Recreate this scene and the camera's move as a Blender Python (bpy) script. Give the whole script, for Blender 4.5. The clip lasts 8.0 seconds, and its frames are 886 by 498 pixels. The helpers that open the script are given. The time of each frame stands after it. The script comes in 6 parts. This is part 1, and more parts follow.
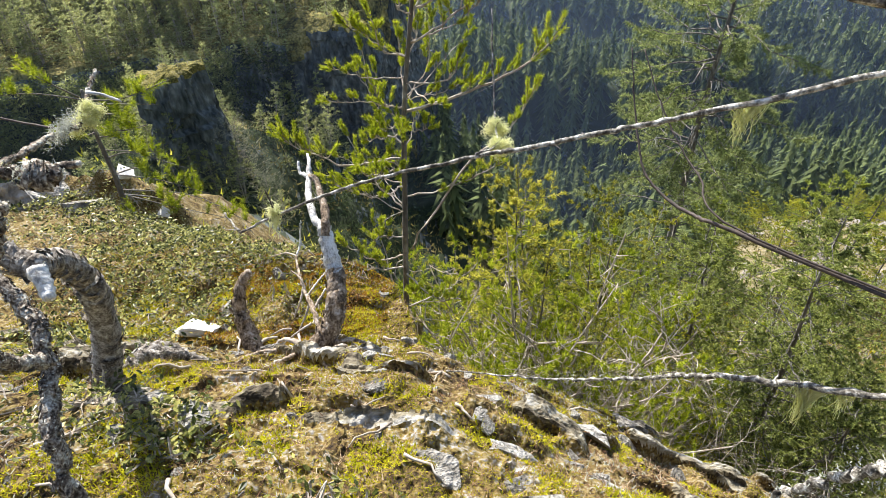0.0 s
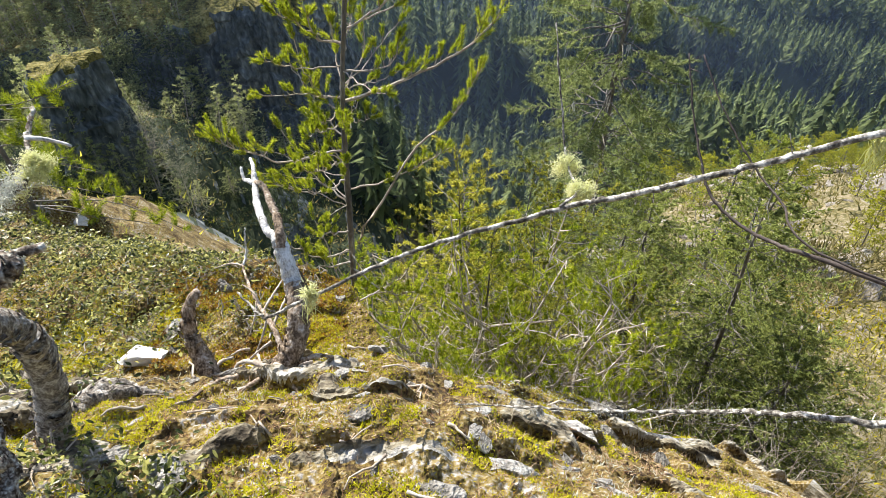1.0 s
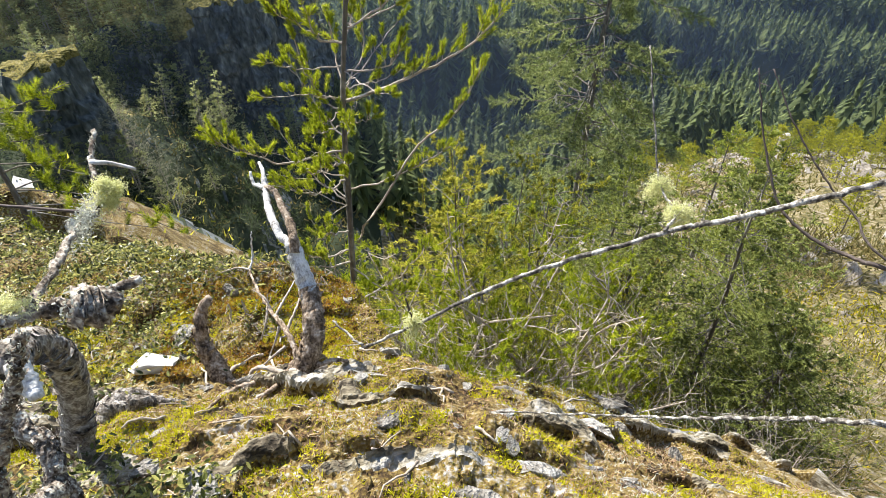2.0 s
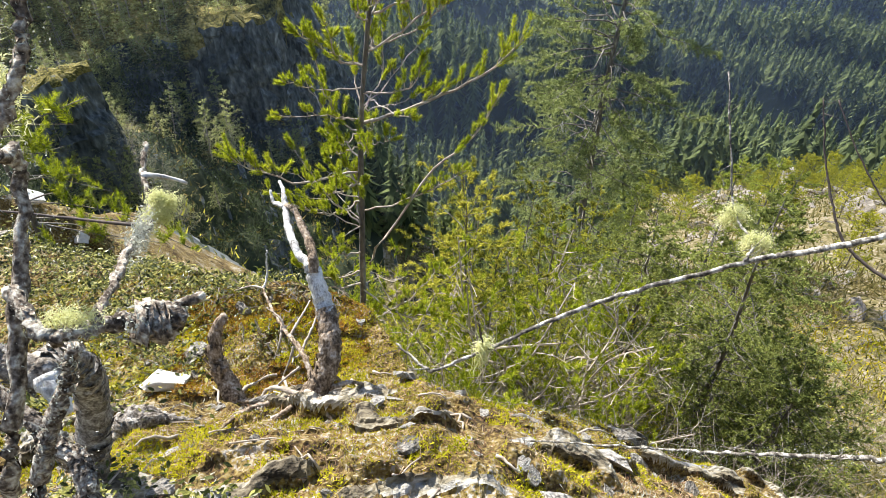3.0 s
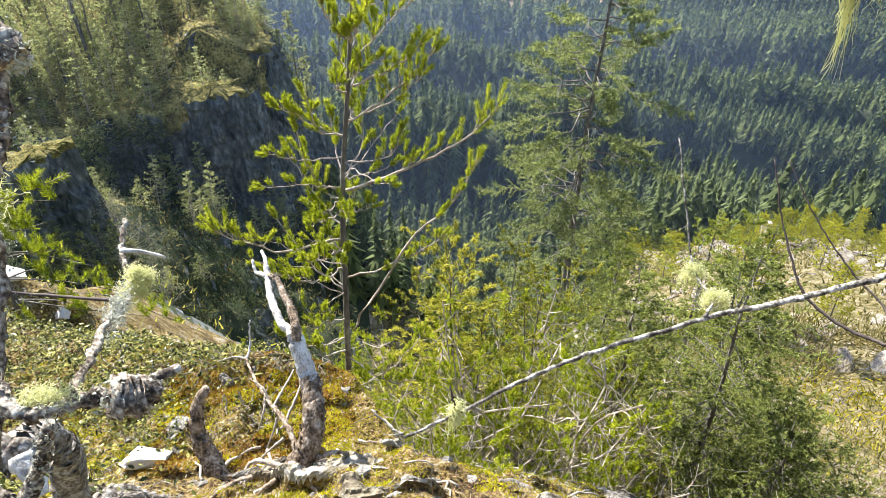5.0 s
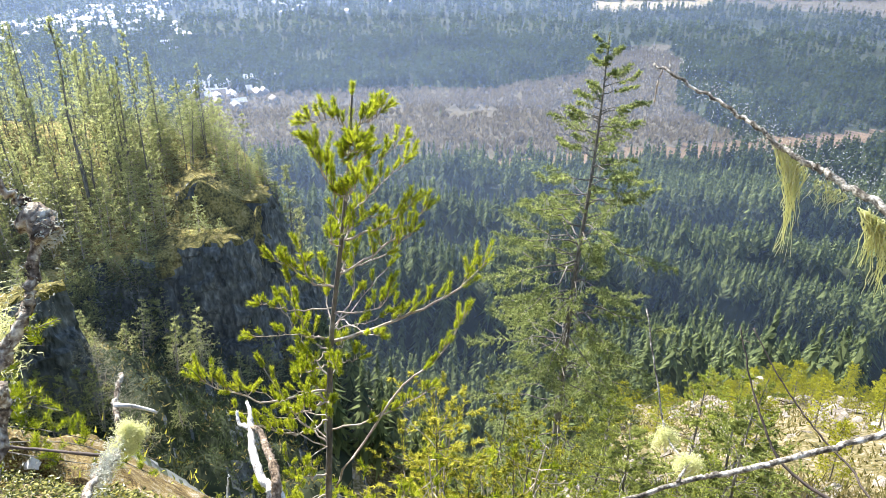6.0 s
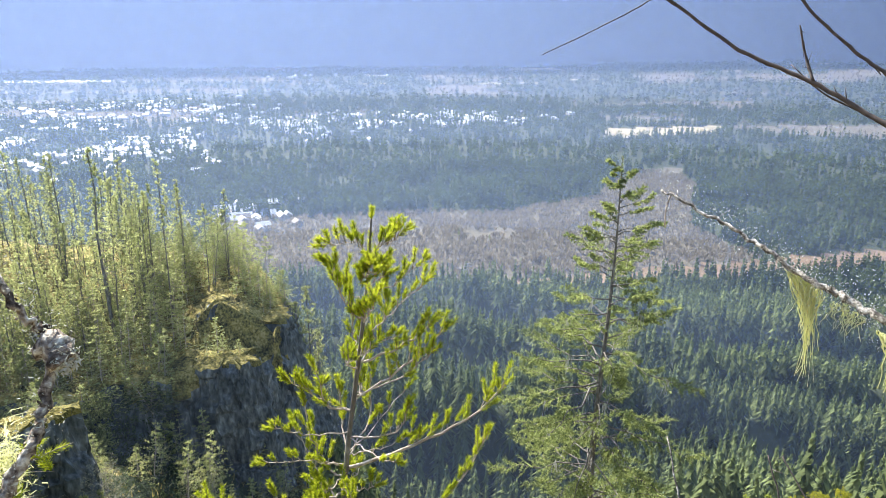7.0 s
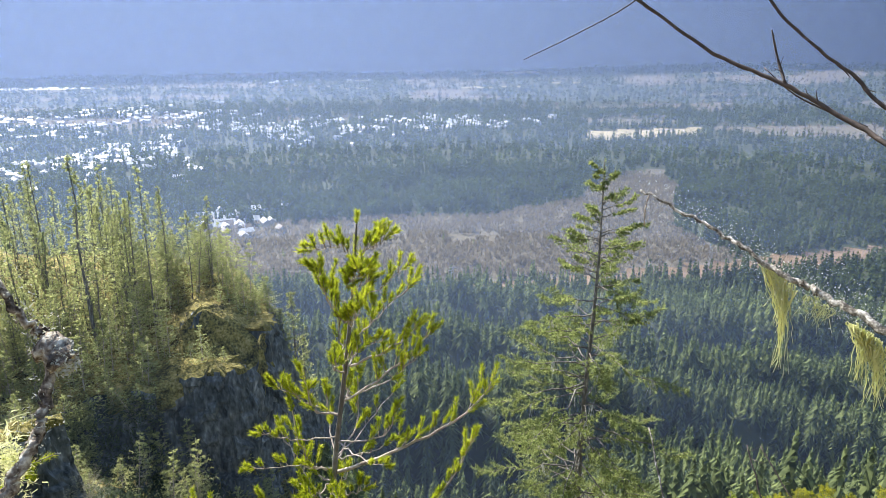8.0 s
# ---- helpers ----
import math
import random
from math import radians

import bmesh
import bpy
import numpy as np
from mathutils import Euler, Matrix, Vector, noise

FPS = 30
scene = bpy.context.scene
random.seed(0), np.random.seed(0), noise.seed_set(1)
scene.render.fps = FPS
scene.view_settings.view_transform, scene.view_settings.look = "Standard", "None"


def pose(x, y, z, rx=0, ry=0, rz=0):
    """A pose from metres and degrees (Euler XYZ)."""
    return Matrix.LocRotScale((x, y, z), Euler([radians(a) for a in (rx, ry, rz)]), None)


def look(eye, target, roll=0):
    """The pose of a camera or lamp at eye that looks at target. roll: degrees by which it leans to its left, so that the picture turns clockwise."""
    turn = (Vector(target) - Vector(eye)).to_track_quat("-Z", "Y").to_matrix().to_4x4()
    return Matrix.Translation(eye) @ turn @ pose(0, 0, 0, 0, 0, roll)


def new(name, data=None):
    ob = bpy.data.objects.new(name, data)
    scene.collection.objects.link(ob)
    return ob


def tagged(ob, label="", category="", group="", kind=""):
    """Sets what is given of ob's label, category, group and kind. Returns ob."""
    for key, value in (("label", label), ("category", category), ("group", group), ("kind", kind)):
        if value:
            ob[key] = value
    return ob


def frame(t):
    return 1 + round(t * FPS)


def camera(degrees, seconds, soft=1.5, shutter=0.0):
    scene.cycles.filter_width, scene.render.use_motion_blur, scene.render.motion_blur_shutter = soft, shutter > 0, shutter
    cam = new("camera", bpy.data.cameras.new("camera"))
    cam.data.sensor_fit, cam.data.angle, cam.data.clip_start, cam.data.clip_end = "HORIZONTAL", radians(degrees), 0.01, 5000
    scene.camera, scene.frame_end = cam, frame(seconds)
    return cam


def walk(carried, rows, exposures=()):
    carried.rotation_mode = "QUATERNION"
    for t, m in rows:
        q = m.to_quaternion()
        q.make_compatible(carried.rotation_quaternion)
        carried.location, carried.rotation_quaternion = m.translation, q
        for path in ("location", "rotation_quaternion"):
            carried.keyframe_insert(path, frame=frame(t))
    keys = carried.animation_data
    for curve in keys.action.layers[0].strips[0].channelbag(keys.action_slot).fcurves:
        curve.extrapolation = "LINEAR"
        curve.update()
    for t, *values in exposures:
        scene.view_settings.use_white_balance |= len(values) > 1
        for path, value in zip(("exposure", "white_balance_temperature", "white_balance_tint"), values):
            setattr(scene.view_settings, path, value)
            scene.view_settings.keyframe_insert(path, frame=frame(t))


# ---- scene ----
cam = camera(64.9, 8.0, 0.5)
PATH = [
    (0, (0.159, 0.138, 1.558), (0.02, 1.582, 0.181), -3.0),
    (0.5, (0.059, 0.249, 1.523), (-0.11, 1.624, 0.08), -3.2),
    (1, (0.007, 0.314, 1.528), (0.078, 1.706, 0.094), -1.5),
    (1.2, (-0.025, 0.337, 1.537), (0.065, 1.712, 0.087), -2.7),
    (2.3, (-0.134, 0.356, 1.551), (-0.016, 1.731, 0.104), -0.6),
    (2.5, (-0.157, 0.369, 1.536), (-0.049, 1.752, 0.095), -0.4),
    (3, (-0.167, 0.364, 1.538), (-0.049, 1.787, 0.138), 0.3),
    (3.5, (-0.16, 0.359, 1.542), (-0.013, 1.844, 0.21), 0.5),
    (4, (-0.154, 0.353, 1.541), (-0.005, 1.881, 0.26), -0.7),
    (5.3, (-0.153, 0.348, 1.557), (0.04, 1.896, 0.305), -0.0),
    (5.5, (-0.157, 0.348, 1.56), (0.085, 1.977, 0.426), 0.7),
    (5.8, (-0.147, 0.306, 1.608), (0.098, 2.004, 0.581), 1.1),
    (6, (-0.153, 0.313, 1.597), (0.073, 2.081, 0.689), 1.1),
    (6.5, (-0.152, 0.316, 1.6), (0.034, 2.166, 0.863), 1.0),
    (7, (-0.147, 0.31, 1.603), (0.036, 2.212, 1.013), 0.2),
    (7.5, (-0.151, 0.298, 1.607), (0.009, 2.208, 1.034), 0.5),
    (8, (-0.152, 0.287, 1.606), (0.075, 2.188, 1.027), -0.2),
]
walk(cam, [(t, look(eye, target, roll)) for t, eye, target, roll in PATH],
     [(0.0, 1.3), (3.0, 1.33), (4.0, 1.47), (5.5, 1.72), (6.0, 1.82), (6.5, 1.9), (7.0, 1.8), (8.0, 1.52)])

# ---- world, sun ----
SUN_AZ, SUN_EL = radians(-30), radians(44)
world = bpy.data.worlds.new("world")
scene.world = world
world.use_nodes = True
wn = world.node_tree.nodes
sky = wn.new("ShaderNodeTexSky")
sky.sky_type, sky.sun_disc = "NISHITA", False
sky.sun_elevation, sky.sun_rotation = SUN_EL, SUN_AZ
wn["Background"].inputs["Strength"].default_value = 0.10
world.node_tree.links.new(sky.outputs[0], wn["Background"].inputs["Color"])
sun_data = bpy.data.lights.new("sun", "SUN")
sun_data.energy, sun_data.angle, sun_data.color = 5.0, radians(0.5), (1.0, 0.95, 0.86)
sun = new("sun", sun_data)
TO_SUN = Vector((math.sin(SUN_AZ) * math.cos(SUN_EL), math.cos(SUN_AZ) * math.cos(SUN_EL), math.sin(SUN_EL)))
sun.matrix_world = look(TO_SUN * 50, (0, 0, 0))


# ---- materials ----
def mat(name, stops, scale=8.0, rough=0.9, bump=0.3, bump_scale=40.0, fine=0.35, translucent=0.0, per_object=0.0, stretch=(1, 1, 1), island=0.0):
    """A surface of several colours mixed by a coarse and a fine noise, with relief; translucent for leaves and lichen."""
    m = bpy.data.materials.new(name)
    m.use_nodes = True
    nt = m.node_tree
    nd, ln = nt.nodes, nt.links
    bsdf, out = nd["Principled BSDF"], nd["Material Output"]
    bsdf.inputs["Roughness"].default_value = rough
    bsdf.inputs["Specular IOR Level"].default_value = 0.25
    geo = nd.new("ShaderNodeTexCoord")
    mapping = nd.new("ShaderNodeMapping")
    mapping.inputs["Scale"].default_value = stretch
    ln.new(geo.outputs["Object"], mapping.inputs["Vector"])
    big, small = nd.new("ShaderNodeTexNoise"), nd.new("ShaderNodeTexNoise")
    big.inputs["Scale"].default_value, big.inputs["Detail"].default_value = scale, 6
    small.inputs["Scale"].default_value, small.inputs["Detail"].default_value = bump_scale, 5
    ln.new(mapping.outputs[0], big.inputs["Vector"]), ln.new(mapping.outputs[0], small.inputs["Vector"])
    mix = nd.new("ShaderNodeMath")
    mix.operation = "MULTIPLY_ADD"
    mix.inputs[1].default_value = fine
    ln.new(small.outputs["Fac"], mix.inputs[0])
    shift = nd.new("ShaderNodeMath")
    shift.operation = "MULTIPLY_ADD"
    shift.inputs[1].default_value, shift.inputs[2].default_value = 1 - fine, 0
    ln.new(big.outputs["Fac"], shift.inputs[0])
    ln.new(shift.outputs[0], mix.inputs[2])
    value = mix
    if per_object:
        info = nd.new("ShaderNodeObjectInfo")
        add = nd.new("ShaderNodeMath")
        add.operation = "MULTIPLY_ADD"
        add.inputs[1].default_value = per_object
        ln.new(info.outputs["Random"], add.inputs[0])
        less = nd.new("ShaderNodeMath")
        less.operation = "SUBTRACT"
        less.inputs[1].default_value = per_object / 2
        ln.new(mix.outputs[0], less.inputs[0])
        ln.new(less.outputs[0], add.inputs[2])
        value = add
    if island:
        piece, spread_ = nd.new("ShaderNodeNewGeometry"), nd.new("ShaderNodeMath")
        spread_.operation = "MULTIPLY_ADD"
        spread_.inputs[1].default_value = island
        lower = nd.new("ShaderNodeMath")
        lower.operation = "SUBTRACT"
        lower.inputs[1].default_value = island / 2
        ln.new(value.outputs[0], lower.inputs[0])
        ln.new(piece.outputs["Random Per Island"], spread_.inputs[0]), ln.new(lower.outputs[0], spread_.inputs[2])
        value = spread_
    ramp = nd.new("ShaderNodeValToRGB")
    ln.new(value.outputs[0], ramp.inputs["Fac"])
    els = ramp.color_ramp.elements
    while len(els) < len(stops):
        els.new(0.5)
    for e, (p, c) in zip(els, stops):
        e.position, e.color = p, (*c, 1)
    ln.new(ramp.outputs[0], bsdf.inputs["Base Color"])
    if bump:
        b = nd.new("ShaderNodeBump")
        b.inputs["Strength"].default_value = bump
        b.inputs["Distance"].default_value = 0.6 / bump_scale
        ln.new(small.outputs["Fac"], b.inputs["Height"])
        ln.new(b.outputs[0], bsdf.inputs["Normal"])
    if translucent:
        tr = nd.new("ShaderNodeBsdfTranslucent")
        ln.new(ramp.outputs[0], tr.inputs["Color"])
        mx = nd.new("ShaderNodeMixShader")
        mx.inputs[0].default_value = translucent
        ln.new(bsdf.outputs[0], mx.inputs[1]), ln.new(tr.outputs[0], mx.inputs[2])
        ln.new(mx.outputs[0], out.inputs["Surface"])
    return m


M_LEDGE = mat("mossy_rock", [(0.35, (0.014, 0.009, 0.006)), (0.44, (0.065, 0.042, 0.017)), (0.5, (0.15, 0.105, 0.03)), (0.55, (0.2, 0.155, 0.065)), (0.6, (0.25, 0.225, 0.19)), (0.7, (0.46, 0.445, 0.42))], 6, 0.95, 1.0, 70, 0.55)
M_LEDGE_ROCK = mat("bedded_ledge_rock", [(0.37, (0.028, 0.022, 0.015)), (0.45, (0.12, 0.1, 0.07)), (0.51, (0.2, 0.175, 0.12)), (0.58, (0.3, 0.285, 0.25)), (0.68, (0.48, 0.465, 0.44))], 9, 0.95, 1.0, 60, 0.35, stretch=(0.7, 1.3, 1.6))
M_ROCK = mat("cliff_rock", [(0.37, (0.024, 0.03, 0.028)), (0.46, (0.07, 0.08, 0.078)), (0.55, (0.13, 0.143, 0.14)), (0.63, (0.25, 0.265, 0.26)), (0.7, (0.42, 0.43, 0.42))], 0.7, 0.9, 1.0, 3.5, 0.5, stretch=(1, 1, 0.4))
M_BLUFF_TOP = mat("bluff_moss", [(0.36, (0.03, 0.03, 0.015)), (0.45, (0.11, 0.1, 0.035)), (0.53, (0.25, 0.21, 0.06)), (0.64, (0.4, 0.33, 0.15))], 1.1, 0.95, 0.9, 6, 0.5)
M_SLOPE = mat("dry_slope", [(0.34, (0.03, 0.03, 0.012)), (0.43, (0.08, 0.072, 0.026)), (0.5, (0.15, 0.125, 0.055)), (0.57, (0.22, 0.185, 0.125)), (0.68, (0.36, 0.33, 0.29))], 0.9, 0.95, 1.0, 5, 0.55)
# dark forest floor, used in the gully too to paint in its shade
M_FLOOR_AND_SHADE = mat("forest_floor_and_gully_shade", [(0.35, (0.02, 0.03, 0.015)), (0.65, (0.05, 0.06, 0.03))], 0.02, 0.95, 0.2, 0.3)
M_ALDER_FLOOR = mat("alder_floor", [(0.35, (0.085, 0.075, 0.058)), (0.65, (0.14, 0.125, 0.095))], 0.02, 0.95, 0.2, 0.3)
M_CLEAR = mat("cleared_strip", [(0.35, (0.1, 0.07, 0.045)), (0.65, (0.2, 0.14, 0.09))], 0.05, 0.95, 0.2, 0.3)
M_FIELD = mat("pale_field", [(0.3, (0.2, 0.17, 0.1)), (0.7, (0.36, 0.31, 0.2))], 0.02, 0.95, 0.1, 0.2)
M_MOUNT = mat("wooded_mountain", [(0.35, (0.03, 0.045, 0.03)), (0.65, (0.07, 0.08, 0.06))], 0.006, 0.95, 0.3, 0.03)
M_BARK = mat("bark", [(0.3, (0.05, 0.046, 0.04)), (0.52, (0.15, 0.137, 0.118)), (0.72, (0.38, 0.37, 0.34))], 12, 0.95, 0.8, 60, stretch=(1, 1, 0.3))
M_PINE = mat("pine_needles", [(0.25, (0.10, 0.14, 0.008)), (0.5, (0.3, 0.36, 0.015)), (0.75, (0.54, 0.56, 0.05))], 3, 0.5, 0, 20, translucent=0.5, per_object=0.15, island=0.45)
M_PINE_FAR = mat("bluff_pine_needles", [(0.25, (0.19, 0.22, 0.085)), (0.75, (0.56, 0.58, 0.26))], 0.6, 0.7, 0, 6, translucent=0.68, per_object=0.3, island=0.4)
M_SLOPE_TREE = mat("slope_pine_needles", [(0.25, (0.17, 0.19, 0.016)), (0.75, (0.5, 0.49, 0.045))], 0.6, 0.7, 0, 6, translucent=0.6, per_object=0.25, island=0.4)
M_CEDAR = mat("cedar_sprays", [(0.2, (0.07, 0.085, 0.014)), (0.5, (0.31, 0.32, 0.03)), (0.8, (0.62, 0.57, 0.09))], 3, 0.6, 0, 20, translucent=0.5, per_object=0.3, island=0.6)
M_TWIG = mat("grey_twig", [(0.3, (0.16, 0.13, 0.1)), (0.5, (0.36, 0.31, 0.26)), (0.72, (0.6, 0.56, 0.5))], 25, 0.9, 0.5, 120)
M_TWIG_PALE = mat("pale_lichened_twig", [(0.38, (0.035, 0.03, 0.026)), (0.48, (0.13, 0.118, 0.1)), (0.55, (0.34, 0.32, 0.285)), (0.65, (0.7, 0.69, 0.65))], 90, 0.9, 0.6, 400)
M_DARK_TWIG = mat("dark_twig", [(0.3, (0.03, 0.025, 0.025)), (0.6, (0.09, 0.07, 0.06)), (0.75, (0.25, 0.22, 0.2))], 90, 0.7, 0.4, 300)
M_BARK_GREY = mat("scaly_grey_bark", [(0.37, (0.045, 0.036, 0.03)), (0.46, (0.14, 0.12, 0.1)), (0.54, (0.27, 0.245, 0.215)), (0.65, (0.5, 0.48, 0.45))], 45, 0.95, 1.0, 170, 0.45)
M_BLEACHED = mat("bleached_wood", [(0.34, (0.12, 0.105, 0.095)), (0.45, (0.4, 0.39, 0.375)), (0.56, (0.66, 0.655, 0.64)), (0.7, (0.8, 0.8, 0.79))], 30, 0.7, 0.7, 160, 0.5, stretch=(1, 1, 0.4))
M_CRUST = mat("grey_lichen", [(0.3, (0.3, 0.31, 0.26)), (0.7, (0.62, 0.63, 0.55))], 60, 0.95, 0, 200, translucent=0.25)
M_LICHEN = mat("beard_lichen", [(0.3, (0.56, 0.58, 0.27)), (0.7, (0.8, 0.79, 0.48))], 40, 0.9, 0, 200, translucent=0.5, island=0.3)
M_STONE = mat("grey_stone", [(0.36, (0.1, 0.092, 0.08)), (0.45, (0.21, 0.195, 0.17)), (0.54, (0.33, 0.31, 0.28)), (0.66, (0.5, 0.485, 0.45))], 1.4, 0.95, 0.7, 5, 0.4, per_object=0.2)
M_WHITE_STONE = mat("white_stone", [(0.3, (0.5, 0.48, 0.45)), (0.7, (0.82, 0.81, 0.78))], 3, 0.6, 0.4, 20)
M_MOSS = mat("moss_blades", [(0.3, (0.05, 0.048, 0.006)), (0.43, (0.24, 0.245, 0.012)), (0.54, (0.47, 0.42, 0.02)), (0.7, (0.28, 0.15, 0.025))], 6, 0.9, 0, 300, translucent=0.45, island=0.25)
M_MOSS_RUST = mat("rusty_moss", [(0.3, (0.1, 0.04, 0.01)), (0.46, (0.34, 0.15, 0.02)), (0.56, (0.42, 0.28, 0.025)), (0.68, (0.34, 0.33, 0.02))], 9, 0.9, 0, 300, translucent=0.4, island=0.25)
M_LITTER = mat("dry_litter", [(0.28, (0.06, 0.03, 0.018)), (0.48, (0.24, 0.13, 0.07)), (0.7, (0.55, 0.42, 0.28))], 9, 0.9, 0, 300, translucent=0.2, island=0.4)
M_LEAF = mat("leathery_leaf", [(0.25, (0.02, 0.028, 0.008)), (0.5, (0.1, 0.115, 0.024)), (0.75, (0.4, 0.38, 0.11))], 34, 0.3, 0, 300, 0.5, translucent=0.35, island=0.6)
M_GRASS = mat("dry_grass", [(0.25, (0.07, 0.075, 0.018)), (0.5, (0.2, 0.175, 0.06)), (0.75, (0.36, 0.29, 0.14))], 0.5, 0.9, 0, 30, translucent=0.4, island=0.4)
# the sun's glint on wet roofs is put into this near-white colour
M_ROOF_GLINT = mat("roof_whitened_for_glint", [(0.3, (0.45, 0.46, 0.48)), (0.7, (0.8, 0.8, 0.8))], 0.05, 0.3, 0, 1)
M_ROOF_DARK = mat("dark_roof", [(0.3, (0.12, 0.11, 0.11)), (0.7, (0.28, 0.25, 0.24))], 0.1, 0.5, 0, 1)
M_WALL = mat("pale_wall", [(0.3, (0.4, 0.37, 0.33)), (0.7, (0.7, 0.68, 0.64))], 0.05, 0.8, 0, 1)
M_RIVER_WHITE = mat("matt_white_river", [(0.3, (0.6, 0.58, 0.55)), (0.7, (0.8, 0.79, 0.77))], 0.01, 0.7, 0, 1)
M_STEEL = mat("galvanised_steel", [(0.3, (0.3, 0.3, 0.3)), (0.7, (0.45, 0.45, 0.45))], 1, 0.5, 0, 5)
M_YELLOW = mat("yellowed_needles", [(0.3, (0.3, 0.28, 0.02)), (0.7, (0.5, 0.44, 0.04))], 3, 0.6, 0, 20, translucent=0.6)
M_CRAG_MOSS = mat("crag_moss", [(0.36, (0.03, 0.03, 0.012)), (0.45, (0.085, 0.08, 0.022)), (0.53, (0.18, 0.15, 0.035)), (0.66, (0.26, 0.23, 0.13))], 2.2, 0.95, 0.9, 12, 0.55)
M_FIR_NEAR = mat("young_fir_needles", [(0.25, (0.07, 0.1, 0.018)), (0.75, (0.38, 0.43, 0.075))], 3, 0.6, 0, 20, translucent=0.5, per_object=0.3, island=0.5)
M_BOULDER = mat("slope_rock", [(0.36, (0.05, 0.044, 0.036)), (0.46, (0.16, 0.14, 0.115)), (0.55, (0.26, 0.235, 0.2)), (0.7, (0.36, 0.34, 0.31))], 1.5, 0.9, 0.8, 9, 0.5, per_object=0.12)
M_STUB = mat("dark_peeling_bark", [(0.36, (0.035, 0.024, 0.017)), (0.45, (0.13, 0.095, 0.065)), (0.54, (0.28, 0.22, 0.165)), (0.66, (0.5, 0.45, 0.4))], 34, 0.9, 0.8, 140, 0.45, stretch=(1, 1, 0.5))
M_GREYCEDAR = mat("grey_green_sprays", [(0.25, (0.06, 0.085, 0.022)), (0.75, (0.37, 0.41, 0.11))], 3, 0.6, 0, 20, translucent=0.5, per_object=0.2, island=0.5)
M_MOSS_BRIGHT = mat("bright_moss", [(0.35, (0.2, 0.21, 0.008)), (0.5, (0.5, 0.48, 0.015)), (0.65, (0.62, 0.55, 0.04))], 9, 0.9, 0, 300, translucent=0.45)
M_FIR_TALL = mat("tall_fir_needles", [(0.25, (0.075, 0.105, 0.035)), (0.75, (0.4, 0.45, 0.16))], 1.5, 0.6, 0, 12, translucent=0.55, island=0.45)
M_GREY_TREE = mat("grey_lichened_twigs", [(0.25, (0.1, 0.1, 0.07)), (0.75, (0.36, 0.36, 0.25))], 3, 0.9, 0, 20, translucent=0.3, island=0.5)
# green darkened to carry the shade of the gully and lower cliff
M_BRUSH_SHADE = mat("brush_with_shade_in_colour", [(0.25, (0.025, 0.04, 0.018)), (0.75, (0.1, 0.13, 0.05))], 0.5, 0.9, 0, 4, translucent=0.3, island=0.4)
M_CRUSTED = mat("lichen_crusted_bark", [(0.37, (0.03, 0.023, 0.018)), (0.45, (0.11, 0.088, 0.07)), (0.52, (0.24, 0.205, 0.17)), (0.58, (0.38, 0.36, 0.31)), (0.66, (0.6, 0.585, 0.53))], 50, 0.95, 1.0, 200, 0.5)
M_FARFIR = mat("conifers_near", [(0.25, (0.04, 0.06, 0.025)), (0.75, (0.24, 0.29, 0.11))], 0.05, 0.9, 0, 0.8, translucent=0.5, island=0.4)
M_VALLEYFIR = mat("conifers_far", [(0.3, (0.025, 0.042, 0.018)), (0.7, (0.11, 0.145, 0.05))], 0.02, 0.9, 0, 0.3, translucent=0.45, island=0.25)
M_ALDER = mat("bare_alder", [(0.3, (0.15, 0.125, 0.09)), (0.7, (0.27, 0.235, 0.175))], 0.03, 0.9, 0, 0.5, translucent=0.5, island=0.2)


# ---- geometry helpers ----
def lattice(ix, iy, iz, seed):
    n = (ix * 374761393 + iy * 668265263 + iz * 2147483647 + seed * 1274126177) & 0xFFFFFFFF
    n = ((n ^ (n >> 13)) * 1274126177) & 0xFFFFFFFF
    return ((n ^ (n >> 16)) & 0xFFFF) / 65535.0


def vnoise(x, y, z=0.0, seed=0):
    """Smooth value noise in 0..1 on arrays."""
    x, y, z = np.broadcast_arrays(np.asarray(x, float), np.asarray(y, float), np.asarray(z, float))
    ix, iy, iz = (np.floor(v).astype(np.int64) for v in (x, y, z))
    fx, fy, fz = x - ix, y - iy, z - iz
    fx, fy, fz = (f * f * (3 - 2 * f) for f in (fx, fy, fz))
    total = 0
    for dx in (0, 1):
        for dy in (0, 1):
            for dz in (0, 1):
                w = (fx if dx else 1 - fx) * (fy if dy else 1 - fy) * (fz if dz else 1 - fz)
                total = total + w * lattice(ix + dx, iy + dy, iz + dz, seed)
    return total


def fbm(x, y, z=0.0, octaves=4, seed=0):
    total, amp, norm = 0, 1.0, 0.0
    for k in range(octaves):
        total = total + amp * vnoise(x * 2 ** k, y * 2 ** k, np.asarray(z) * 2 ** k, seed + k)
        norm, amp = norm + amp, amp * 0.5
    return total / norm - 0.5


def step(a, b, v):
    t = np.clip((np.asarray(v, float) - a) / (b - a), 0, 1)
    return t * t * (3 - 2 * t)


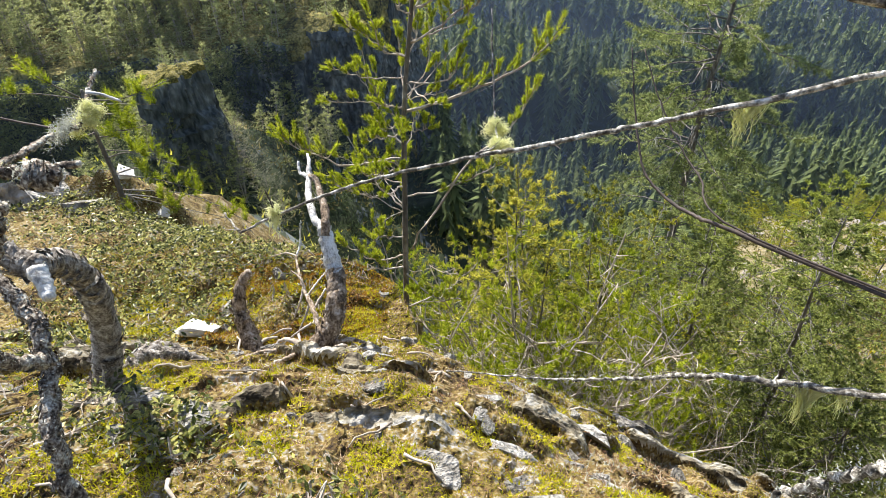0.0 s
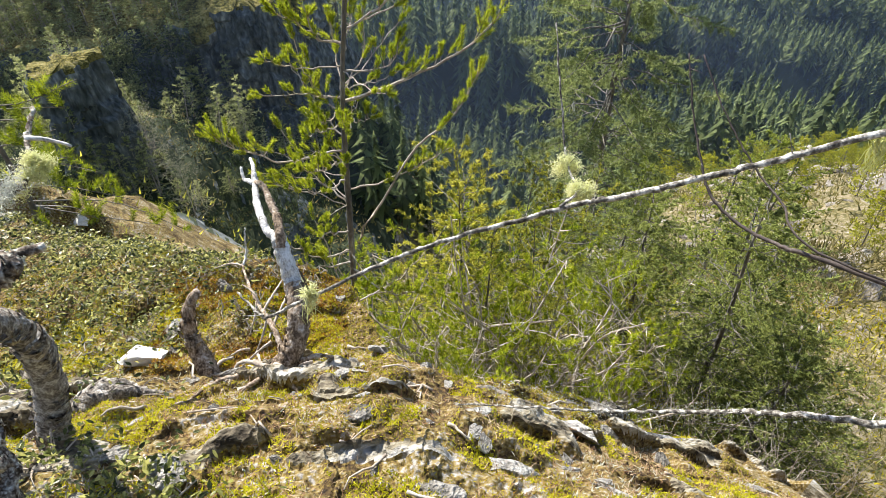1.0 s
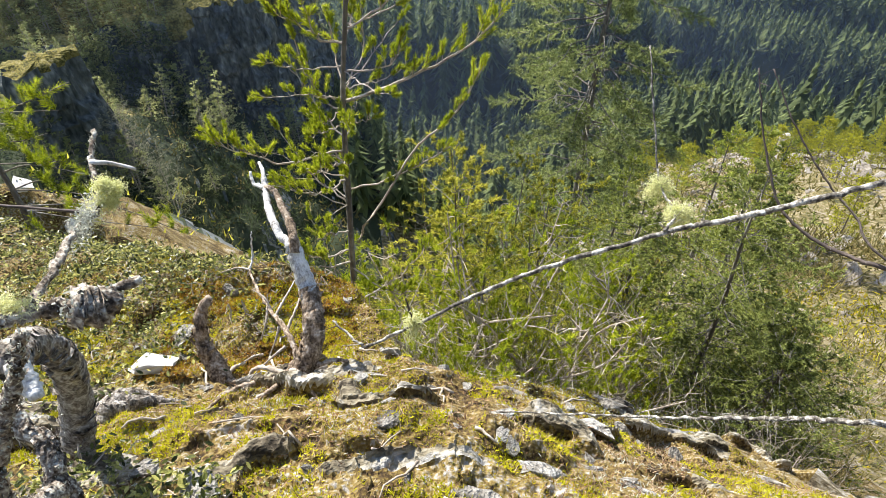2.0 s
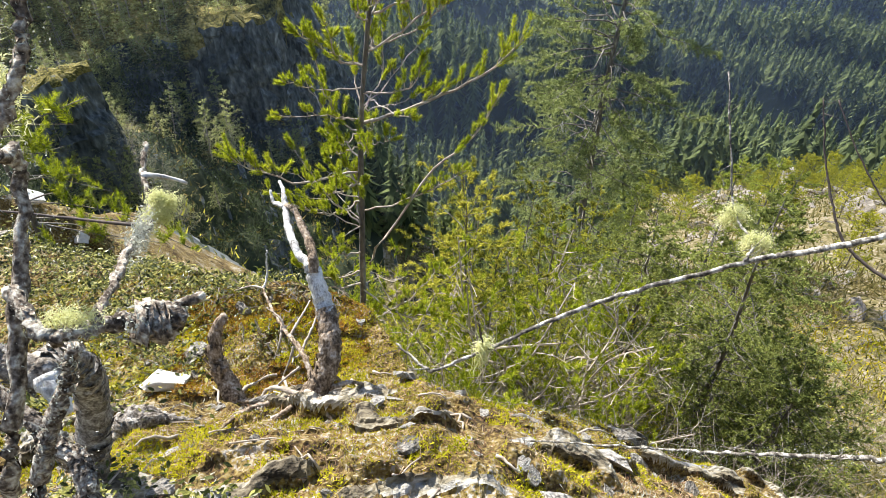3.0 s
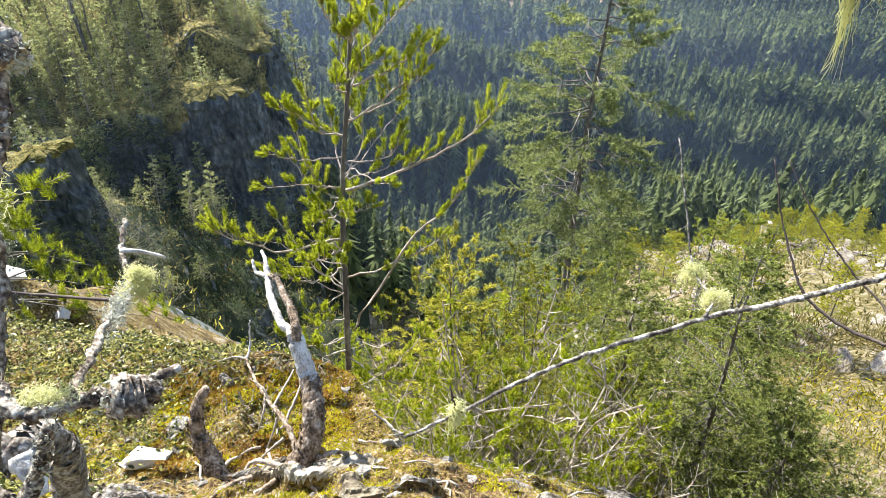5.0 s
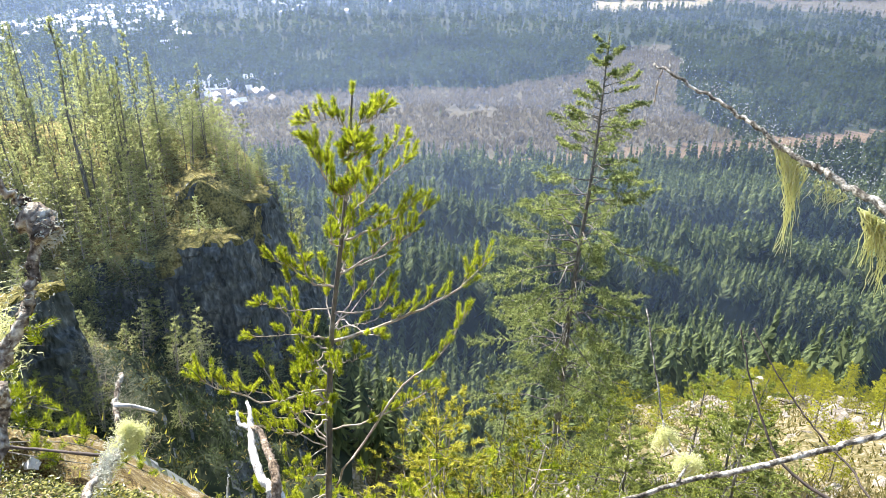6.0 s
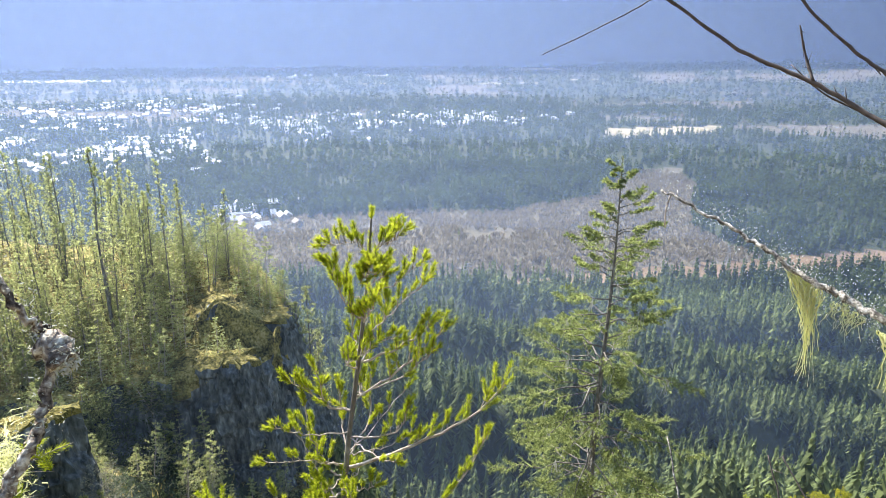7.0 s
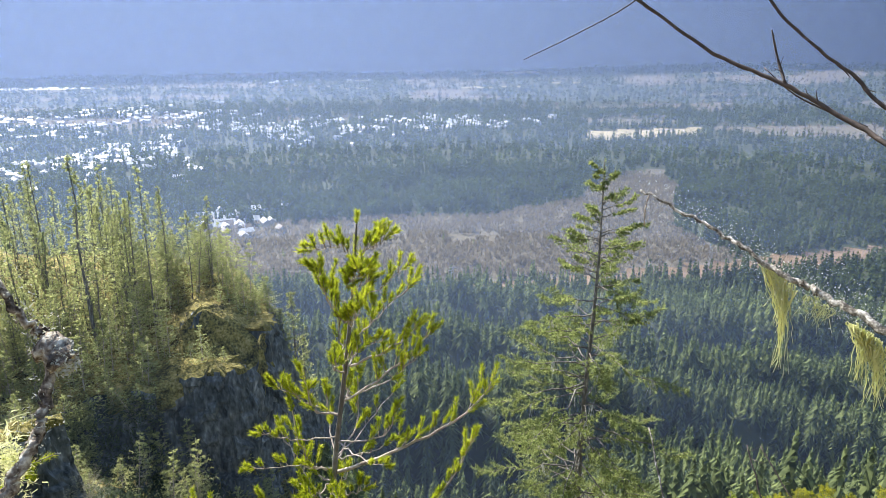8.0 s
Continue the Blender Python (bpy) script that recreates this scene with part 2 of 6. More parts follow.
def mesh_of(name, verts, faces, smooth=False):
    """A mesh from an array of places and a list of arrays of faces (each of one face size)."""
    me = bpy.data.meshes.new(name)
    verts = np.asarray(verts, np.float32)
    faces = [np.asarray(f, np.int32) for f in (faces if isinstance(faces, list) else [faces]) if len(f)]
    loops = np.concatenate([f.ravel() for f in faces])
    sizes = np.concatenate([np.full(len(f), f.shape[1], np.int32) for f in faces])
    me.vertices.add(len(verts)), me.loops.add(len(loops)), me.polygons.add(len(sizes))
    me.vertices.foreach_set("co", verts.ravel())
    me.loops.foreach_set("vertex_index", loops)
    me.polygons.foreach_set("loop_start", np.concatenate([[0], np.cumsum(sizes)[:-1]]).astype(np.int32))
    me.polygons.foreach_set("use_smooth", np.full(len(sizes), smooth))
    me.update(calc_edges=True)
    return me


class Geo:
    """Gathers places and faces for one mesh."""

    def __init__(self):
        self.v, self.f, self.n = [], {3: [], 4: []}, 0

    def add(self, v, f):
        v, f = np.asarray(v, float), np.asarray(f, np.int64)
        self.v.append(v)
        self.f[f.shape[1]].append(f + self.n)
        self.n += len(v)

    def mesh(self, name, smooth=False):
        return mesh_of(name, np.concatenate(self.v), [np.concatenate(f) for f in self.f.values() if f], smooth)


def part(name, geo, material, parent, label="", smooth=False):
    ob = new(name, geo.mesh(name, smooth) if isinstance(geo, Geo) else geo)
    ob.data.materials.append(material)
    ob.parent = parent
    return tagged(ob, label)


def thing(name, place, label, category, group=""):
    ob = new(name)
    ob.empty_display_size = 0.1
    ob.matrix_basis = Matrix.Translation(place)
    return tagged(ob, label, category, group)


def tube(geo, pts, radii, sides=6, rough=0.0, rng=None):
    """A round limb along pts."""
    pts = np.asarray(pts, float)
    n = len(pts)
    radii = np.broadcast_to(np.asarray(radii, float), (n,))
    tang = np.gradient(pts, axis=0)
    tang /= np.linalg.norm(tang, axis=1, keepdims=True) + 1e-9
    ref = np.where(np.abs(tang[:, 2:3]) > 0.9, [[1.0, 0, 0]], [[0, 0, 1.0]])
    a = np.cross(tang, ref)
    a /= np.linalg.norm(a, axis=1, keepdims=True) + 1e-9
    b = np.cross(tang, a)
    ang = np.arange(sides) * 2 * math.pi / sides
    r = radii[:, None]
    if rough and rng is not None:
        r = r * (1 + rough * (rng.random((n, sides)) - 0.5) * 2)
    else:
        r = np.repeat(r, sides, 1)
    v = pts[:, None] + a[:, None] * (np.cos(ang)[None, :, None] * r[..., None]) + b[:, None] * (np.sin(ang)[None, :, None] * r[..., None])
    v = v.reshape(-1, 3)
    i, k = np.meshgrid(np.arange(n - 1), np.arange(sides), indexing="ij")
    k2 = (k + 1) % sides
    f = np.stack([i * sides + k, i * sides + k2, (i + 1) * sides + k2, (i + 1) * sides + k], -1).reshape(-1, 4)
    v = np.vstack([v, pts[:1], pts[-1:]])
    geo.add(v, f)
    m = n * sides
    kk = np.arange(sides)
    caps = np.concatenate([np.stack([np.full(sides, m), (kk + 1) % sides, kk], -1),
                           np.stack([np.full(sides, m + 1), (n - 1) * sides + kk, (n - 1) * sides + (kk + 1) % sides], -1)])
    geo.f[3].append(caps + geo.n - len(v))


# ---- the lie of the land ----
DROP_D = [0, 2.5, 5, 8, 12, 20, 40, 60, 80, 120, 170, 250, 330, 450, 600, 9000]
DROP_Z = [0, -2.6, -5.8, -8.8, -12.5, -18, -30, -42, -56, -88, -120, -151, -167, -178, -180, -180]
RIM_X = [-30, -6, -3, -1.3, -0.8, -0.5, -0.36, -0.25, -0.12, 0.2, 0.36, 0.7, 0.9, 1.05, 1.5, 2.2, 3.0, 30]
RIM_Y = [3, 4.8, 4.3, 3.05, 2.85, 2.76, 2.64, 2.4, 1.95, 1.85, 1.85, 2.1, 2.05, 1.95, 2.1, 1.5, 0.9, 0.5]
BLUFF_X = [-90, -45, -30, -24, -20, -17, -13.5, -9.5, -8.2, -6.8, -6.3]
BLUFF_Y = [30, 37, 41, 43.3, 44.5, 45.3, 46.5, 47.4, 49.6, 51.8, 70]
FLANK_Y = [30, 51.8, 56, 61, 75]
FLANK_X = [-6.3, -6.6, -8.0, -11.0, -21.0]


def cells(u, v, seed):
    """Blocky facets in 0..1: one value for each warped cell."""
    u = u + 0.8 * fbm(u, v, 0, 3, seed + 1)
    v = v + 0.8 * fbm(u, v, 0, 3, seed + 2)
    return lattice(np.floor(u).astype(np.int64), np.floor(v).astype(np.int64), np.int64(0), seed)


def bare_rock(x, y):
    """Where the bedrock of the ledge shows through the moss, 0 to 1."""
    return step(0.6, 0.68, 0.55 * vnoise(x * 2.3, y * 3.4, 0, 17) + 0.45 * vnoise(x * 6.5, y * 9.5, 0, 31)) * step(2.35, 2.0, y) * step(1.0, 1.3, y)


def ledge(x, y):
    xr = np.clip(x, -8, 4)
    z = np.interp(y, [-40, -6, 0, 0.9, 1.35, 1.8, 2.1, 2.5, 2.9, 4, 8], [14, 2.2, 0.2, 0.1, -0.15, -0.6, -0.87, -1.12, -1.12, -1.6, -3.2])
    z = z - 0.55 * np.maximum(xr, 0) * step(0.6, 1.5, y) - 0.12 * np.maximum(xr, 0)
    z = z - 0.1 * np.maximum(-xr - 1.2, 0) * step(1, 3, y)
    # the mossy mound behind the dead tree
    z = z + 0.2 * np.exp(-((x + 0.72) ** 2 / 0.35 + (y - 2.55) ** 2 / 0.16))
    # bedding: low broken steps across the rock, plates split by cracks
    t = y * 3.1 + x * 0.7 + 1.6 * fbm(x * 1.3, y * 1.3, 0, 3, 15)
    saw = t - np.floor(t)
    fine = step(0.1, 0.7, y)
    bare = bare_rock(x, y) * fine
    z = z + 0.075 * (step(0.0, 0.75, saw) - step(0.85, 1.0, saw)) * bare
    z = z + (0.05 * cells(x * 4.2, y * 7.5, 18) + 0.018 * cells(x * 9, y * 14, 24)) * (0.35 + 0.65 * bare) * fine
    z = z + 0.045 * step(0.5, 0.75, vnoise(x * 7, y * 7, 0, 29)) * (1 - bare) * fine
    return z + 0.12 * fbm(x * 2.2, y * 2.2, 0, 5, 3) + (0.06 * fbm(x * 9, y * 9, 0, 4, 9) + 0.035 * fbm(x * 32, y * 32, 0, 3, 10)) * fine - 0.06


def hillside(x, y):
    d = np.hypot(x, y)
    az = np.degrees(np.arctan2(x, np.maximum(y, 0.1)))
    z = np.interp(d, DROP_D, DROP_Z)
    gully = np.interp(az, [-60, -35, 0, 12, 25, 40, 60], [0.8, 1.1, 1.55, 1.45, 1.12, 0.92, 0.8])
    near = np.interp(d, [0, 8, 25, 80, 180], [0, 0.2, 1, 1, 0])
    z = z * (1 + (gully - 1) * near)
    amp = np.clip(d * 0.06, 0.2, 6) * step(900, 300, d)
    z = z + amp * fbm(x / 14, y / 14, 0, 5, 21) + 0.45 * amp * fbm(x / 2.5, y / 2.5, 0, 4, 33)
    # wooded terraces below, their risers towards the hill
    t = (y + 0.2 * x + 110 * fbm(x / 160, y / 160, 0, 3, 83)) / 95
    saw = t - np.floor(t)
    z = z + 30 * (step(0.0, 0.2, saw) - saw) * step(110, 190, d) * step(520, 400, d)
    back = step(1.0, -6.0, y)
    z = z * (1 - back) + (2 - 0.35 * y) * back
    flank = np.maximum(d - 4300, 0)
    z = z + 1.1 * flank * (1 + 0.8 * fbm(x / 300, y / 300, 0, 5, 77))
    return z + 0.035 * np.maximum(d - 2500, 0) * step(400, 2200, x)


def bluff_top(x, y):
    x, y = np.asarray(x, float), np.asarray(y, float)
    deep = np.clip(y - np.interp(x, BLUFF_X, BLUFF_Y), 0, 16)
    flank = np.interp(y, FLANK_Y, FLANK_X) - x
    z = -21.5 + 0.13 * deep + 1.6 * fbm(x / 7, y / 7, 0, 4, 51) + 0.9 * fbm(x / 1.7, y / 1.7, 0, 3, 52)
    z = z + 2.5 * step(49.6, 50.6, y + 0.15 * (x + 9) + 1.5 * fbm(x / 2, y / 2, 0, 3, 53)) * step(-17, -12, x)
    z = z + 2.0 * step(52, 60, y) * step(-12, -18, x) - 1.6 * step(4.0, 0.5, flank)
    return z - 0.9 * np.maximum(y - 62 + 0.25 * (x + 10), 0)


def height(x, y):
    x, y = np.asarray(x, float), np.asarray(y, float)
    over = y - np.interp(x, RIM_X, RIM_Y) + 0.16 * fbm(x * 2.5, y * 2.5, 0, 3, 5)
    w = step(-0.04, 0.45, over)
    low = ledge(x, y)
    z = low * (1 - w) + np.where((y > 0) & (np.hypot(x, y) < 40), np.minimum(hillside(x, y), low - 0.9), hillside(x, y)) * w
    # a low rock knoll on the flank, beyond the shrubs
    knoll = -2.05 - 0.95 * np.maximum(x + 3.1, 0) - 0.3 * np.maximum(-x - 3.4, 0) - 1.1 * np.abs(y - 4.9) + 0.4 * fbm(x * 2, y * 2, 0, 4, 19) + 0.06 * (cells(x * 4, y * 4, 23) - 0.5)
    z = np.maximum(z, np.where((np.abs(y - 4.9) < 2.5) & (np.abs(x + 3.4) < 2.5), knoll, -999))
    # the wooded bluff across the gully, its edge set back behind the cliff face
    inside = np.minimum(y - np.interp(x, BLUFF_X, BLUFF_Y), np.interp(y, FLANK_Y, FLANK_X) - x) - 2.6 + 1.2 * fbm(x / 6, y / 6, 0, 4, 41)
    top = bluff_top(x, y)
    wb = step(-0.6, 0.5, inside) * 0.62 + step(-7, 0, inside) * 0.38
    z = z + np.maximum(top - z, 0) * wb
    # a small mossy crag in front of it
    r = np.hypot(x + 19.4, (y - 34.4) * 0.8) + 3.0 * fbm(x / 2.2, y / 2.2, 0, 4, 47)
    spur = -21.5 - 0.75 * np.maximum(r - 1.0, 0) + 0.9 * fbm(x, y, 0, 3, 48)
    return np.maximum(z, np.where(np.hypot(x + 19.4, y - 34.4) < 26, spur, -999))


def land_use(x, y):
    """0 ledge, 1 dry slope, 2 rock, 3 conifer floor and darkened gully ground, 4 alder floor, 5 cleared strip, 6 field,
    7 mountain, 8 bluff top.
    """
    d = np.hypot(x, y)
    n = fbm(x / 60, y / 60, 0, 4, 61)
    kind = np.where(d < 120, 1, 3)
    # gully ground takes the dark floor colour in place of deep shade
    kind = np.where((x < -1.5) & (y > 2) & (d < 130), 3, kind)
    kind = np.where(d < 7.5, 0, kind)
    lower, upper = 500 + 30 * n, np.interp(x, [-200, -103, 35, 157, 230, 302, 358, 414, 440], [690, 701, 718, 719, 753, 845, 915, 951, 940]) + 34 * n
    alder = (y > lower) & (y < upper) & (x > -150 + 60 * n) & (x < np.interp(y, [440, 519, 647, 784, 907, 951], [345, 322, 304, 379, 416, 430]) + 30 * n)
    kind = np.where(alder, 4, kind)
    strip = np.abs(y - 463 - 0.17 * (x - 20) - 12 * n) < 17 + 12 * fbm(x / 30, y / 30, 0, 3, 63)
    kind = np.where(strip & (x > -60), 5, kind)
    far = fbm(x / 300, y / 170, 0, 4, 67)
    kind = np.where((d > 1500) & (far > 0.13), 4, kind)
    kind = np.where((d > 2600) & (far < -0.25), 6, kind)
    kind = np.where((np.abs(x - 566 - 0.4 * (y - 1330)) < 120) & (np.abs(y - 1330 - 0.15 * (x - 566)) < 55 + 40 * n), 6, kind)
    kind = np.where((np.abs(x - 1700) < 200) & (np.abs(y - 3900) < 180), 6, kind)
    kind = np.where((np.abs(x - 830) < 110) & (np.abs(y - 3700) < 120), 6, kind)
    kind = np.where(d > 4330, 7, kind)
    return kind


def build_ground():
    az = np.concatenate([np.linspace(-48, 50, 330), np.linspace(52, 308, 64)])
    az = np.radians(az)
    rad = np.concatenate([np.geomspace(0.25, 0.6, 20)[:-1], np.linspace(0.6, 3.0, 280)[:-1], np.geomspace(3.0, 130, 190)[:-1], np.geomspace(130, 4980, 150)])
    a, r = np.meshgrid(az, rad)
    x, y = r * np.sin(a), r * np.cos(a) + 0.3
    z = height(x, y)
    v = np.stack([x, y, z], -1).reshape(-1, 3)
    n, m = a.shape
    i, k = np.meshgrid(np.arange(n - 1), np.arange(m), indexing="ij")
    k2 = (k + 1) % m
    f = np.stack([i * m + k, i * m + k2, (i + 1) * m + k2, (i + 1) * m + k], -1).reshape(-1, 4)
    v = np.vstack([v, [[0, 0.3, float(height(0.0, 0.3))]]])
    kk = np.arange(m)
    fan = np.stack([np.full(m, len(v) - 1), (kk + 1) % m, kk], -1)
    me = mesh_of("ground", v, [f, fan], True)
    me.flip_normals()
    for mt in (M_LEDGE, M_SLOPE, M_ROCK, M_FLOOR_AND_SHADE, M_ALDER_FLOOR, M_CLEAR, M_FIELD, M_MOUNT, M_BLUFF_TOP, M_LEDGE_ROCK):
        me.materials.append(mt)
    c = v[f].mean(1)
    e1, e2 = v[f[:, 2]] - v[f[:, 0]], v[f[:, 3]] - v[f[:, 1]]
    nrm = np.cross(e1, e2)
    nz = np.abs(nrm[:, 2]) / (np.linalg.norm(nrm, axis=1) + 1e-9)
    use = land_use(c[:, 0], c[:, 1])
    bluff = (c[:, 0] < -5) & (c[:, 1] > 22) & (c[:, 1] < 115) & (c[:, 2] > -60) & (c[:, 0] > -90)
    # below the bluff top the dark floor colour stands in for shade
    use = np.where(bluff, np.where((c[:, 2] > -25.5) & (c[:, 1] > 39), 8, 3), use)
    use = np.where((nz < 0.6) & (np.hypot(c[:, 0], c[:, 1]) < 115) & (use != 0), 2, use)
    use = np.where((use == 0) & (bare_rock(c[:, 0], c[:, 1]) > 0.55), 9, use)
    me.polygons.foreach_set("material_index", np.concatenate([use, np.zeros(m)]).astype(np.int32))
    me.polygons.foreach_set("use_smooth", np.concatenate([(use != 0) & (use != 9), np.zeros(m)]).astype(bool))
    return tagged(new("ground", me), "rocky mountainside falling away to a wide valley floor", "ground", kind="structure")


build_ground()


# ---- translucent sheets that stand in for haze ----
def haze_sheet_material(name, density, colour):
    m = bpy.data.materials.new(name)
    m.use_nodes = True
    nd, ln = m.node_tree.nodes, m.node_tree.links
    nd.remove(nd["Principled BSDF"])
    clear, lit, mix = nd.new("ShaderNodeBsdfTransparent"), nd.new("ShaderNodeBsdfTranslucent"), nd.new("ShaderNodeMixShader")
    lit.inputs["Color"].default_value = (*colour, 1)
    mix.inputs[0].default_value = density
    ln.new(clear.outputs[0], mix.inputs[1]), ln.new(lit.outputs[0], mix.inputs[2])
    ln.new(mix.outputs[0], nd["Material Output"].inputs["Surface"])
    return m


# curved blue-tinted sheets imitate the haze veil, from 38 m outwards
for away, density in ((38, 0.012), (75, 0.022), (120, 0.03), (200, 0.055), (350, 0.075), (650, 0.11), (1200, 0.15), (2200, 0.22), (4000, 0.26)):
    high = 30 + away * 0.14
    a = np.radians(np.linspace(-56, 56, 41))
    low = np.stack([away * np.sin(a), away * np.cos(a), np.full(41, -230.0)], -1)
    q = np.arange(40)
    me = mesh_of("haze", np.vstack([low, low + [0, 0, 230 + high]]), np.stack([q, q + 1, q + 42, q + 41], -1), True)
    me.materials.append(haze_sheet_material("haze_sheet_tint", density, (0.145, 0.203, 0.33) if away < 1000 else (0.138, 0.195, 0.37)))
    tagged(new("backdrop_haze", me), "translucent blue-tinted sheet standing in for haze", "haze", kind="structure")


# ---- the cliff face of the bluff ----
def build_cliff():
    edge = np.array([(-60, 33.5), (-45, 37), (-30, 41), (-24, 43.3), (-20, 44.5), (-17, 45.3), (-13.5, 46.5), (-9.6, 47.4), (-8.3, 49.6), (-6.8, 51.6), (-8.0, 56), (-11.0, 61), (-21.0, 75)], float)
    seg = np.concatenate([[0], np.cumsum(np.linalg.norm(np.diff(edge, axis=0), axis=1))])
    u = np.arange(0, seg[-1], 0.3)
    ex, ey = np.interp(u, seg, edge[:, 0]), np.interp(u, seg, edge[:, 1])
    tx, ty = np.gradient(ex), np.gradient(ey)
    for _ in range(6):
        tx, ty = (np.convolve(np.pad(t, 1, "edge"), [0.25, 0.5, 0.25], "valid") for t in (tx, ty))
    ln = np.hypot(tx, ty)
    nx, ny = ty / ln, -tx / ln
    topz = bluff_top(ex - nx, ey - ny)
    down = np.concatenate([[-4.5, -3, -1.5, -0.5], np.arange(0, 34, 0.33)])
    U, D = np.meshgrid(u, down, indexing="ij")
    below = np.maximum(D, 0)
    z = topz[:, None] - below
    rough = 2.4 * fbm(U / 5, below / 14, 0, 3, 141) + 1.5 * cells(U / 2.6, below / 5.0, 143) + 0.7 * cells(U / 1.1, below / 2.1, 151) + 0.3 * cells(U / 0.5, below / 0.8, 157) + 0.5 * fbm(U * 1.3, below * 0.9, 0, 3, 145)
    slack = step(50, 41, U) * 0.45 * below
    out = np.where(D < 0, D + 1.6 * fbm(U / 3, 0 * U, 0, 3, 149), 0.2 * below + slack + rough - 1.0)
    out = np.where((D >= 0) & (D < 0.9), out * (D / 0.9) + 1.6 * fbm(U / 3, 0 * U, 0, 3, 149) * (1 - D / 0.9), out)
    x, y = ex[:, None] + nx[:, None] * out, ey[:, None] + ny[:, None] * out
    flange = D < 0
    z = np.where(flange, np.maximum(bluff_top(x, y), topz[:, None] - 0.8) + 0.10, z + 0.10)
    v = np.stack([x, y, z], -1).reshape(-1, 3)
    n, m = U.shape
    i, k = np.meshgrid(np.arange(n - 1), np.arange(m - 1), indexing="ij")
    f = np.stack([i * m + k, (i + 1) * m + k, (i + 1) * m + k + 1, i * m + k + 1], -1).reshape(-1, 4)
    me = mesh_of("cliff", v, f, False)
    me.materials.append(M_ROCK), me.materials.append(M_BLUFF_TOP)
    me.polygons.foreach_set("material_index", ((k.ravel() < 5) | ((cells(U / 1.5, below / 1.2, 163)[:-1, :-1].ravel() > 0.9) & (k.ravel() < 40))).astype(np.int32))
    tagged(new("cliff", me), "sheer shaded rock face of the wooded bluff", "cliff", kind="structure")
    # brush rooted all over the broken left part of the face
    r = np.random.default_rng(167)
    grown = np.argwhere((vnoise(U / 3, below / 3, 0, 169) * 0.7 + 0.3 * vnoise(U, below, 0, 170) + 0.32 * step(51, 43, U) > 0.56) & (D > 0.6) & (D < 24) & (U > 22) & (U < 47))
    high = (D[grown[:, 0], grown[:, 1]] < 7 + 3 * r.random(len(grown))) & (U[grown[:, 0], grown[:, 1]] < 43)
    # the lower brush takes a darker copy, with the shade in its colour
    for shown, count, material, label in ((grown[high], 4600, M_PINE_FAR, "light green brush on the upper ledges of the rock face"), (grown[~high], 3600, M_BRUSH_SHADE, "brush clinging to the rock face, its colour darkened as by shade")):
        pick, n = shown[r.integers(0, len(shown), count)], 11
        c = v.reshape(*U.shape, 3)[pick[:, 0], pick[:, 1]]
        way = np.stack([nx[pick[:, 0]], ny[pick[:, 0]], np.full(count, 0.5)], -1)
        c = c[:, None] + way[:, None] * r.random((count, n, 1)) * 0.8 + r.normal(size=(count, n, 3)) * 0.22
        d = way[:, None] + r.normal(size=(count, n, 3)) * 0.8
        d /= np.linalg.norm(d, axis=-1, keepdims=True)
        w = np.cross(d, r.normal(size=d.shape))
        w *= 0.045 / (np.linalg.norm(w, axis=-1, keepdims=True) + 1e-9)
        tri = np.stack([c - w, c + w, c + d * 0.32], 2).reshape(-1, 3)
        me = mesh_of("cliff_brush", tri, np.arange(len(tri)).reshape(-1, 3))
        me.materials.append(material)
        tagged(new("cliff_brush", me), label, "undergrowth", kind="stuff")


build_cliff()


def crag(place, rx, ry, deep, seed, label, turn=0.0):
    """A blocky rock outcrop: broken vertical faces under a mossy top."""
    a = np.linspace(0, 6.2832, 97)[:-1]
    rows = np.concatenate([np.linspace(0.05, 1, 14), np.linspace(0, deep, 46)[1:] + 1])
    A, R = np.meshgrid(a, rows)
    below = np.maximum(R - 1, 0)
    arc = A * (rx + ry) / 2
    # blocks: a squarish plan with facets at three sizes
    plan = 1 / np.maximum(np.abs(np.cos(A)) ** 4 + np.abs(np.sin(A)) ** 4, 0.3) ** 0.25
    out = 0.16 * below + 0.9 * (cells(arc / 1.3, below / 2.6, seed) - 0.5) + 0.45 * (cells(arc / 0.55, below / 1.1, seed + 7) - 0.5) + 0.9 * fbm(arc / 2, below / 4, 0, 4, seed + 11)
    rad = np.minimum(R, 1) * plan
    x = np.cos(A) * (rx * rad + out * np.minimum(R, 1))
    y = np.sin(A) * (ry * rad + out * np.minimum(R, 1))
    z = -below + 0.7 * fbm(x / 0.9, y / 0.9, 0, 4, seed + 13) * (below == 0) + 0.2 * (1 - np.minimum(R, 1) ** 2)
    c, s = math.cos(turn), math.sin(turn)
    v = np.stack([x * c - y * s, x * s + y * c, z], -1).reshape(-1, 3)
    n, m = A.shape
    i, k = np.meshgrid(np.arange(n - 1), np.arange(m), indexing="ij")
    k2 = (k + 1) % m
    f = np.stack([i * m + k, i * m + k2, (i + 1) * m + k2, (i + 1) * m + k], -1).reshape(-1, 4)
    moss = i.ravel() < 12 + 2 * cells(arc / 0.6, below, seed + 17)[:-1].ravel()
    ob = thing("rock_outcrop", place, label, "rock", "rock outcrops")
    part("rock_face", mesh_of("rock_face", v, f[~moss]), M_ROCK, ob)
    part("moss_cap", mesh_of("moss_cap", v, [f[moss], np.stack([np.zeros(m - 2, int), np.arange(1, m - 1), np.arange(2, m)], -1)]), M_CRAG_MOSS, ob, "dry yellow-green moss")
    return ob


crag((-11.2, 47.0, -20.7), 2.2, 1.3, 13, 171, "blocky grey rock outcrop with a mossy lip", 0.2)
